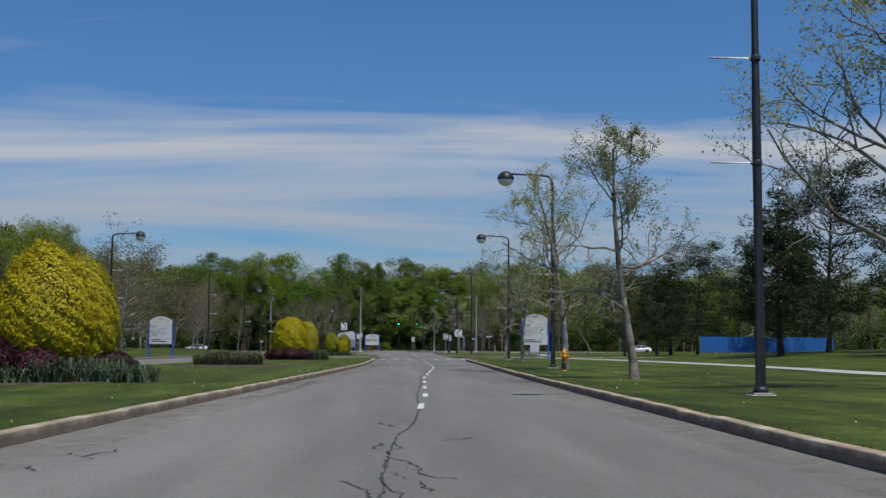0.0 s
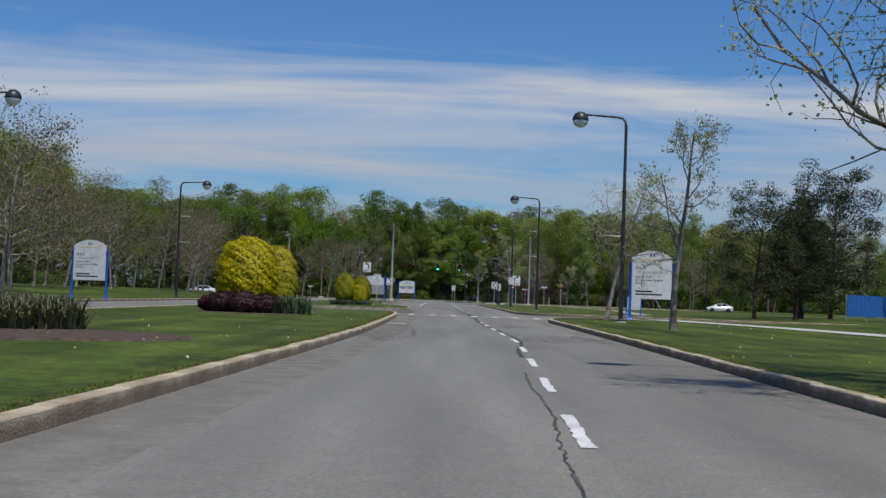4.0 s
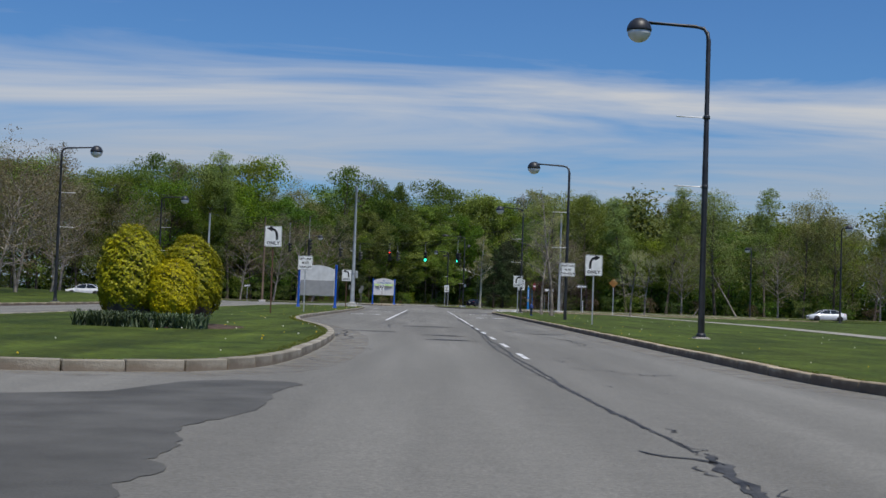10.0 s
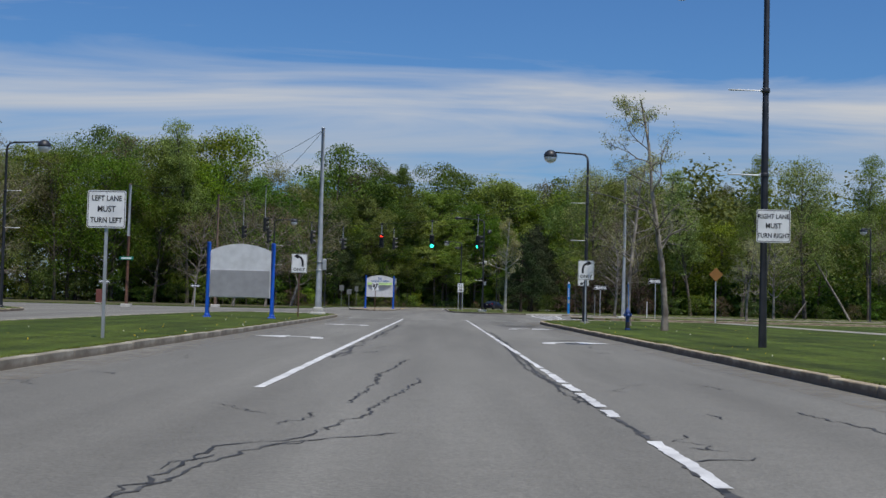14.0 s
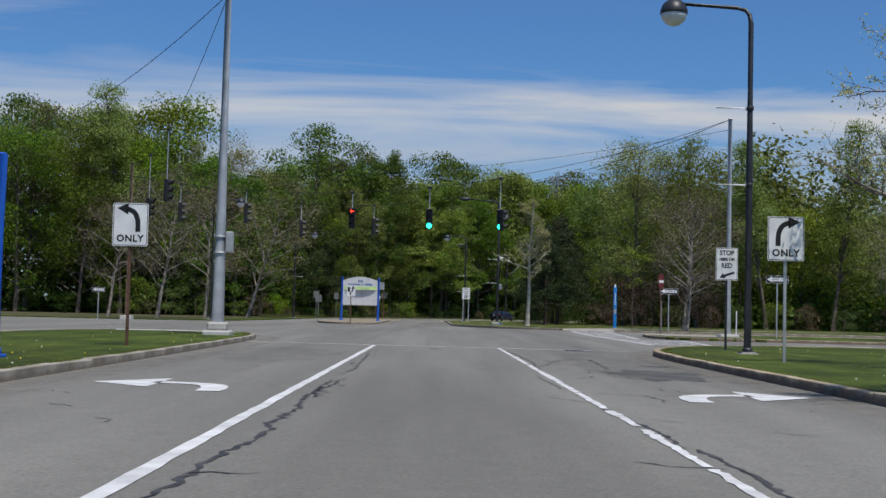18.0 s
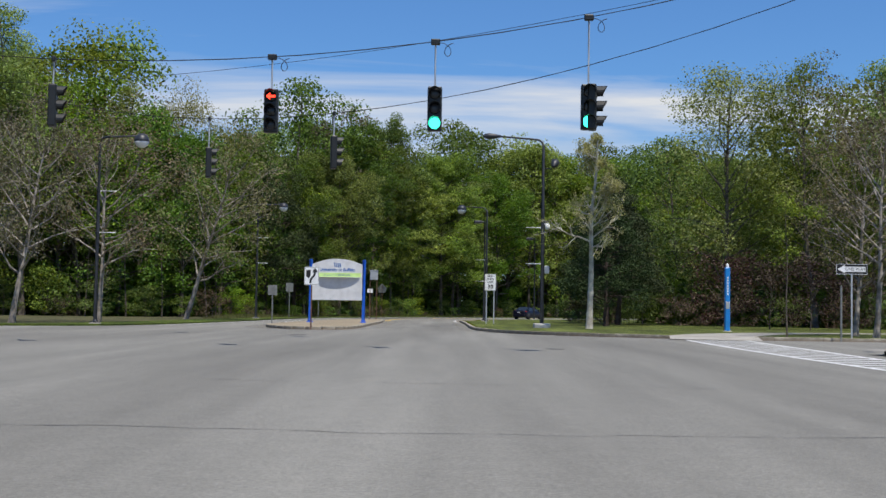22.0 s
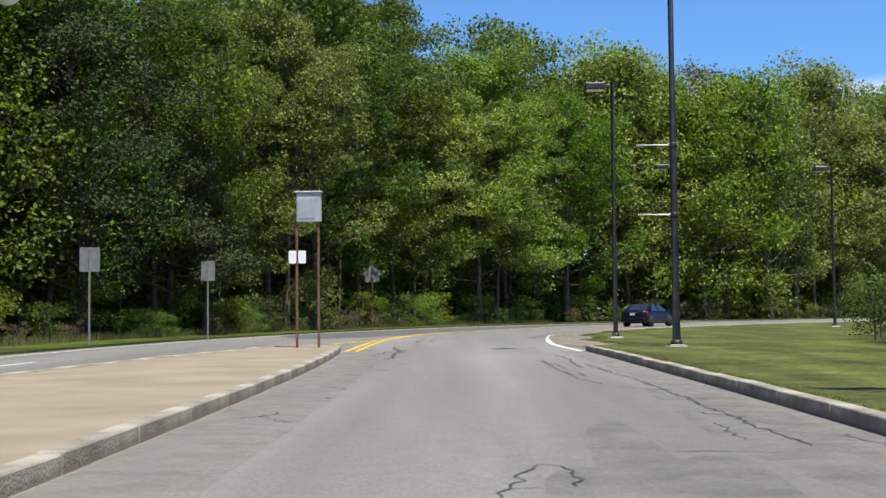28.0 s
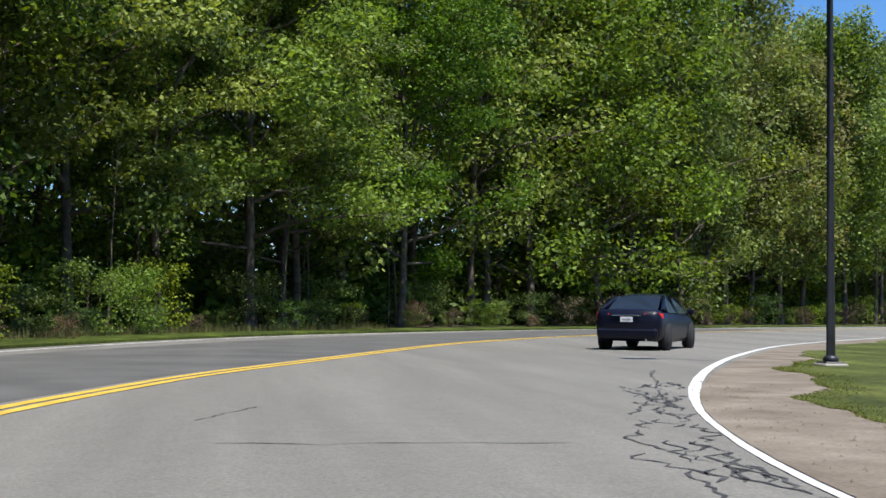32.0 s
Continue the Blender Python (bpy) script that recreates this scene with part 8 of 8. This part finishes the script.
# ---------------------------------------------------------------- cars
def sedan(paint, x, y, heading, label, name="sedan"):
    """A four-door saloon; its nose points along +y before turning."""
    ob = thing(name, label, "car", pose(x, y, 0, 0, 0, heading))
    # cross sections from tail to nose: y, half width, sill z, belt z, hood z
    secs = [(-2.22, 0.66, 0.42, 0.80, 0.86), (-2.16, 0.80, 0.30, 0.92, 1.00), (-1.95, 0.865, 0.24, 0.95, 1.035), (-1.45, 0.875, 0.22, 0.94, 1.00), (-0.6, 0.875, 0.20, 0.92, 0.95), (0.4, 0.875, 0.20, 0.90, 0.93), (1.1, 0.87, 0.20, 0.86, 0.93), (1.6, 0.855, 0.22, 0.78, 0.85), (2.0, 0.80, 0.26, 0.66, 0.74), (2.22, 0.62, 0.34, 0.55, 0.62)]
    v, f = [], []
    for yy, w, s, b, h in secs:
        v += [(-w * 0.88, yy, s), (-w * 0.98, yy, s + 0.12), (-w, yy, (s + b) / 2 + 0.05), (-w * 0.965, yy, b), (-w * 0.86, yy, h - 0.015), (-w * 0.4, yy, h + 0.012), (w * 0.4, yy, h + 0.012), (w * 0.86, yy, h - 0.015), (w * 0.965, yy, b), (w, yy, (s + b) / 2 + 0.05), (w * 0.98, yy, s + 0.12), (w * 0.88, yy, s)]
    m = 12
    for i in range(len(secs) - 1):
        for k in range(m - 1):
            f.append((i * m + k, i * m + k + 1, (i + 1) * m + k + 1, (i + 1) * m + k))
        f.append((i * m + m - 1, i * m, (i + 1) * m, (i + 1) * m + m - 1))
    f.append(tuple(range(m - 1, -1, -1)))
    f.append(tuple(range((len(secs) - 1) * m, len(secs) * m)))
    body = part("body", Shape().add(v, f, True), paint, ob)
    # roof and glass house
    top = [(-1.62, 0.70, 1.02), (-0.95, 0.60, 1.385), (-0.45, 0.585, 1.435), (0.1, 0.58, 1.425), (0.42, 0.595, 1.37), (1.15, 0.70, 0.94)]
    v, f = [], []
    for yy, w, z in top[1:5]:
        v += [(-w, yy, z - 0.035), (-w * 0.8, yy, z), (0, yy, z + 0.018), (w * 0.8, yy, z), (w, yy, z - 0.035)]
    for i in range(3):
        f += [(i * 5 + k, i * 5 + k + 1, i * 5 + 6 + k, i * 5 + 5 + k) for k in range(4)]
    part("roof", Shape().add(v, [q[::-1] for q in f], True), paint, ob)
    a, b, c, d = top[0], top[1], top[4], top[5]
    part("rear_window", Shape().add([(-a[1] * 0.93, a[0], a[2]), (a[1] * 0.93, a[0], a[2]), (b[1] * 0.95, b[0], b[2] - 0.02), (0, b[0] - 0.03, b[2] + 0.012), (-b[1] * 0.95, b[0], b[2] - 0.02)], [(0, 1, 2, 3, 4)]), CAR_GLASS, ob, "dark tinted rear window")
    part("windscreen", Shape().add([(-d[1] * 0.95, d[0], d[2]), (d[1] * 0.95, d[0], d[2]), (c[1] * 0.95, c[0], c[2] - 0.02), (-c[1] * 0.95, c[0], c[2] - 0.02)], [(3, 2, 1, 0)]), CAR_GLASS, ob)
    for s in (-1, 1):
        part("side_glass", Shape().add([(s * 0.845, -1.35, 0.96), (s * 0.605, -0.85, 1.35), (s * 0.59, 0.35, 1.35), (s * 0.84, 1.0, 0.93)], [(0, 1, 2, 3) if s > 0 else (3, 2, 1, 0)]), CAR_GLASS, ob)
        for pa, pb, ra, rb in (((s * 0.80, -1.66, 0.99), (s * 0.63, -0.95, 1.355), 0.07, 0.05), ((s * 0.84, -0.25, 0.92), (s * 0.6, -0.25, 1.4), 0.035, 0.035), ((s * 0.80, 1.2, 0.92), (s * 0.6, 0.42, 1.36), 0.035, 0.035)):
            part("pillar", Shape().tube([pa, pb], [ra, rb], 8), paint, ob)
        part("tail_lamp", Shape().add([(s * 0.40, -2.215, 0.80), (s * 0.46, -2.20, 0.93), (s * 0.80, -2.10, 0.955), (s * 0.86, -1.90, 0.93), (s * 0.86, -1.92, 0.80), (s * 0.78, -2.17, 0.76)], [(0, 1, 2, 3, 4, 5) if s < 0 else (5, 4, 3, 2, 1, 0)]), TAIL_RED, ob, "red wrap-round tail lamp")
        part("headlight", Shape().spin([(0.02, 2.17), (0.12, 2.14), (0.15, 2.05)][::-1], 10, (s * 0.58, 0, 0.62), axis="y"), LIGHT_LENS, ob)
        part("mirror", Shape().box(s * 0.98 - 0.09, 0.72, 0.93, s * 0.98 + 0.09, 0.84, 1.06, 0.03).tube([(s * 0.84, 0.8, 0.93), (s * 0.95, 0.79, 0.97)], 0.03, 6), paint, ob)
        for yy in (-1.38, 1.36):
            w = part("wheel", Shape().spin([(0.22, -0.1), (0.30, -0.1), (0.318, -0.07), (0.318, 0.07), (0.30, 0.1), (0.22, 0.1)], 22, (s * 0.76, yy, 0.318), axis="x"), TYRE, ob)
            part("rim", Shape().spin([(0.05, 0.04), (0.2, 0.055), (0.215, 0.1), (0.225, 0.1), (0.225, -0.05)] if s > 0 else [(0.225, 0.05), (0.225, -0.1), (0.215, -0.1), (0.2, -0.055), (0.05, -0.04)], 16, (s * 0.76, yy, 0.318), axis="x"), RIM, w)
            part("wheel_arch", Shape().spin([(0.36, -0.06), (0.37, 0.0), (0.36, 0.06)], 18, (s * 0.83, yy, 0.33), axis="x"), TYRE, ob, "black wheel arch")
    part("rear_bumper", Shape().box(-0.78, -2.25, 0.30, 0.78, -2.08, 0.56, 0.06), paint, ob)
    part("number_plate", Shape().box(-0.16, -2.245, 0.715, 0.16, -2.232, 0.845, 0.006), SIGN_WHITE, ob, "pale plate with plain bar")
    part("plate_bar", Shape().box(-0.11, -2.249, 0.765, 0.11, -2.246, 0.80), SIGN_GREY, ob)
    part("chrome_strip", Shape().box(-0.38, -2.25, 0.87, 0.38, -2.225, 0.90, 0.006), CHROME, ob)
    part("exhaust", Shape().tube([(0.5, -2.24, 0.27), (0.5, -1.9, 0.27)], 0.035, 10), CHROME, ob)
    part("grille", Shape().box(-0.4, 2.16, 0.42, 0.4, 2.235, 0.56, 0.02), INK, ob)
    return ob


sedan(NAVY, 9.2, 351.3, -33, "dark navy four-door saloon driving round the bend")
sedan(CAR_WHITE, 47, 246, 90, "white four-door saloon on the crossing road")
sedan(CAR_RED, 66, 222.5, -90, "red saloon on the crossing road")
sedan(CAR_WHITE, -40, 243, 90, "white saloon waiting on the crossing road")

# blue site fence behind the pines
fe = thing("site_fence", "long corrugated blue site fence beyond the pines", "fence", pose(33, 137, 0.5, 0, 0, 30))
for k in range(9):
    prof = [(k * 2.4 + 0.15 * i, 0.06 if i % 2 else 0.0) for i in range(17)]
    part("fence_panel", Shape().add([(p, q, 0) for p, q in prof] + [(p, q, 1.75) for p, q in prof] + [(p, q + 0.02, 0) for p, q in prof] + [(p, q + 0.02, 1.75) for p, q in prof],
                                    [(i, i + 1, 18 + i, 17 + i) for i in range(16)] + [(35 + i, 34 + i, 51 + i, 52 + i) for i in range(16)] + [(17 + i, 18 + i, 52 + i, 51 + i) for i in range(16)]), FENCE_BLUE, fe)
for k in range(10):
    part("fence_post", Shape().box(k * 2.4 - 0.04, 0.07, -0.6, k * 2.4 + 0.04, 0.15, 1.8, 0.01), GALV, fe)

# ---------------------------------------------------------------- kerb stones
STONE_LONG = Shape().box(-0.898, -0.085, -0.12, 0.898, 0.085, 0.137, 0.012).done("kerb_stone")
STONE_SHORT = Shape().box(-0.349, -0.085, -0.12, 0.349, 0.085, 0.137, 0.012).done("kerb_stone")
for me in (STONE_LONG, STONE_SHORT):
    me.materials.append(STONE)


PALE_LONG, PALE_SHORT = STONE_LONG.copy(), STONE_SHORT.copy()
for me in (PALE_LONG, PALE_SHORT):
    me.materials[0] = PALE_STONE


def kerb(line, label, side=1, lo=-1e9, hi=1e9, xlim=60, long=STONE_LONG, short=STONE_SHORT, gap=(0, -999)):
    """Stones end to end along a line, short ones where it bends."""
    top = thing("kerb", label, "kerb", kind="structure")
    p = np.asarray(inset(line, 0.085 * side), float)
    s = np.concatenate([[0], np.cumsum(np.linalg.norm(np.diff(p, axis=0), axis=1))])
    at = lambda u: np.array([np.interp(u, s, p[:, 0]), np.interp(u, s, p[:, 1])])
    u, q = 0.0, np.random.RandomState(len(p))
    while u < s[-1] - 0.4:
        a, b, c = at(u), at(u + 0.9), at(u + 1.8)
        w1, w2 = b - a, c - b
        bend = abs(math.atan2(w1[0] * w2[1] - w1[1] * w2[0], float(w1 @ w2) + 1e-9))
        step, me = (1.8, long) if bend < 0.03 and u + 1.8 < s[-1] else (0.7, short)
        a, b = at(u), at(u + step)
        m = (a + b) / 2
        if lo < m[1] < hi and abs(m[0]) < xlim and math.hypot(m[0] - gap[0], m[1] - gap[1]) > 1.7:
            ob = new("kerb_stone", me)
            ob.parent = top
            ob.matrix_local = pose(m[0], m[1], q.uniform(-0.008, 0.008), q.uniform(-0.5, 0.5), q.uniform(-0.3, 0.3), math.degrees(math.atan2(b[1] - a[1], b[0] - a[0])) + q.uniform(-0.3, 0.3))
        u += step + 0.007
    return top


kerb(rs_line, "worn stone kerb of the eastern verge", -1, xlim=30)
kerb(rn_line, "worn stone kerb beside the right-turn lane", -1, xlim=30)
kerb(ls_line, "worn stone kerb round the grass median", 1)
kerb(ln_line, "worn pale stone kerb round the northern median", 1, long=PALE_LONG, short=PALE_SHORT)
kerb(is_line, "pale stone kerb round the traffic island", 1, long=PALE_LONG, short=PALE_SHORT)
kerb(ne_line, "worn stone kerb of the corner lawn", -1, xlim=40, long=PALE_LONG, short=PALE_SHORT, gap=(9.4, 251.9))
kerb(em_line, "worn stone kerb of the crossing road's median", 1, xlim=40)
kerb(fl_line, "worn stone kerb of the far carriageway", 1, xlim=40)

# ---------------------------------------------------------------- grass and flowers
def grass(name, label, spots, seed, tall=0.032, mat=None):
    q = np.random.RandomState(seed)
    p = np.asarray(spots, float)
    n = len(p)
    a = q.uniform(0, 2 * np.pi, n)
    h, w = tall * q.uniform(0.5, 1.4, n), q.uniform(0.004, 0.009, n) * (1.6 if tall > 0.1 else 1)
    lean = q.normal(0, 0.03, (n, 2))
    v = np.empty((n, 3, 3))
    v[:, 0] = np.stack([p[:, 0] - np.cos(a) * w, p[:, 1] - np.sin(a) * w, p[:, 2]], 1)
    v[:, 1] = np.stack([p[:, 0] + np.cos(a) * w, p[:, 1] + np.sin(a) * w, p[:, 2]], 1)
    v[:, 2] = np.stack([p[:, 0] + lean[:, 0], p[:, 1] + lean[:, 1], p[:, 2] + h], 1)
    me = mesh_of(name, v.reshape(-1, 3), np.arange(3 * n).reshape(-1, 3))
    return thing(name, label, "grass", kind="stuff", shape=me, mat=mat or BLADE)


def beside(line, side, near, far, per_m, lo, hi, q, xlim=40):
    """Random spots on the turf beside a line."""
    out = []
    seg = np.diff(line, axis=0)
    ln = np.linalg.norm(seg, axis=1)
    for i in range(len(seg)):
        if not (lo < line[i, 1] < hi) or abs(line[i, 0]) > xlim:
            continue
        k = q.poisson(ln[i] * per_m)
        u, d = q.rand(k), near + (far - near) * q.rand(k) ** 1.6
        nn = np.array([-seg[i, 1], seg[i, 0]]) / (ln[i] + 1e-9) * side
        pts = line[i] + seg[i] * u[:, None] + nn * d[:, None]
        out.append(pts)
    p = np.concatenate(out)
    return np.column_stack([p, np.full(len(p), KERB)])


gq = np.random.RandomState(8)
spots = np.concatenate([
    beside(rs_line, -1, 0.165, 0.4, 110, 8, 103, gq), beside(rn_line, -1, 0.165, 0.4, 110, 110, 214, gq), beside(ls_line, 1, 0.165, 0.4, 110, 8, 104, gq, 9),
    beside(ln_line, 1, 0.165, 0.4, 110, 112, 218, gq, 9), beside(ne_line, -1, 0.165, 0.4, 110, 254, 304, gq)])
low = beside(lb, -1, -0.05, 0.5, 260, 304, 345, gq)
low[:, 2] = 0.02
rough = beside(nw_line, 1, 2.6, 4.8, 130, 296, 372, gq)
rough[:, 2] = 0.06
grass("verge_grass", "rough tan and green grass before the woods", rough, 10, 0.30, DRY_BLADE)
spots = np.concatenate([spots, low])
grass("lawn_blades", "short green grass blades along the kerbs", spots, 9, 0.024)
fs = np.concatenate([beside(ls_line, 1, 0.5, 7, 1.1, 5, 103, gq, 9), beside(ln_line, 1, 0.3, 5, 1.4, 112, 215, gq, 9), beside(rn_line, -1, 0.5, 9, 1.4, 112, 212, gq), beside(rs_line, -1, 0.5, 9, 0.9, 8, 102, gq)])
for nm, mat, sel, lab in (("seed_heads", PETAL, slice(0, None, 3), "pale dandelion clocks in the lawn"), ("dandelions", PETAL_Y, slice(1, None, 3), "yellow dandelions in the lawn")):
    sh = Shape()
    for x, y, z in fs[sel]:
        r = gq.uniform(0.009, 0.021)
        h = z + gq.uniform(0.02, 0.07)
        sh.add([(x - r, y, h), (x, y - r, h), (x + r, y, h), (x, y + r, h), (x, y, h + r * 1.2), (x, y, h - r)], [(0, 1, 4), (1, 2, 4), (2, 3, 4), (3, 0, 4), (1, 0, 5), (2, 1, 5), (3, 2, 5), (0, 3, 5)])
    thing(nm, lab, "flowers", kind="stuff", shape=sh, mat=mat)

# ---------------------------------------------------------------- odds and ends by the crossing road
snag = thing("dead_trunk", "bare dead trunk leaning against the woodland edge", "tree", pose(39.2, 257.5, 0.1))
part("trunk", Shape().tube([(0, 0, -0.1), (-1.1, 0.2, 1.9), (-2.3, 0.3, 3.9), (-3.4, 0.5, 5.9)], [0.13, 0.11, 0.09, 0.05], 8), BARK_PALE, snag)
part("branch", Shape().tube([(-2.3, 0.3, 3.9), (-2.2, 0.5, 4.7), (-2.5, 0.6, 5.3)], [0.045, 0.03, 0.012], 6), BARK_PALE, snag)
stake = thing("leaning_log", "short pale log leaning beside the crossing road", "log", pose(33.4, 256.5, 0.1))
part("trunk", Shape().tube([(0, 0, -0.05), (0.6, 0, 0.85), (1.3, 0.1, 1.85)], [0.08, 0.07, 0.045], 8), BARK_PALE, stake)
warn = thing("warning_sign", "orange diamond warning sign on a steel post", "traffic sign", pose(17.4, 217.8, 0.1))
part("sign_plate", Shape().prism([(0, 2.62), (-0.45, 3.07), (0, 3.52), (0.45, 3.07)], 0, 0.005), ORANGE_SIGN, warn, "faded orange diamond plate")
part("post", Shape().box(-0.035, 0.007, -0.2, 0.035, 0.045, 3.45, 0.006), GALV, warn)

drain = thing("storm_drain", "sunken storm drain slot in a pale concrete apron beside the kerb", "storm drain", pose(-1.61, 77.55, 0.0, 0, 0, 2))
part("apron", Shape().box(-0.36, -0.49, -0.1, -0.34, 0.45, 0.009, 0.003).box(0.10, -0.49, -0.1, 0.36, 0.45, 0.009, 0.003).box(-0.34, -0.49, -0.1, 0.10, -0.35, 0.009, 0.003).box(-0.34, 0.05, -0.1, 0.10, 0.45, 0.009, 0.003), AGED, drain, "pale worn concrete apron")
part("pit", Shape().box(-0.335, -0.345, -0.09, 0.095, 0.045, -0.05), DIRT, drain, "dirty floor of the slot")
for k in range(5):
    part("grate_bar", Shape().box(-0.335, -0.33 + k * 0.08, -0.045, 0.095, -0.30 + k * 0.08, -0.03, 0.003), RUST, drain)
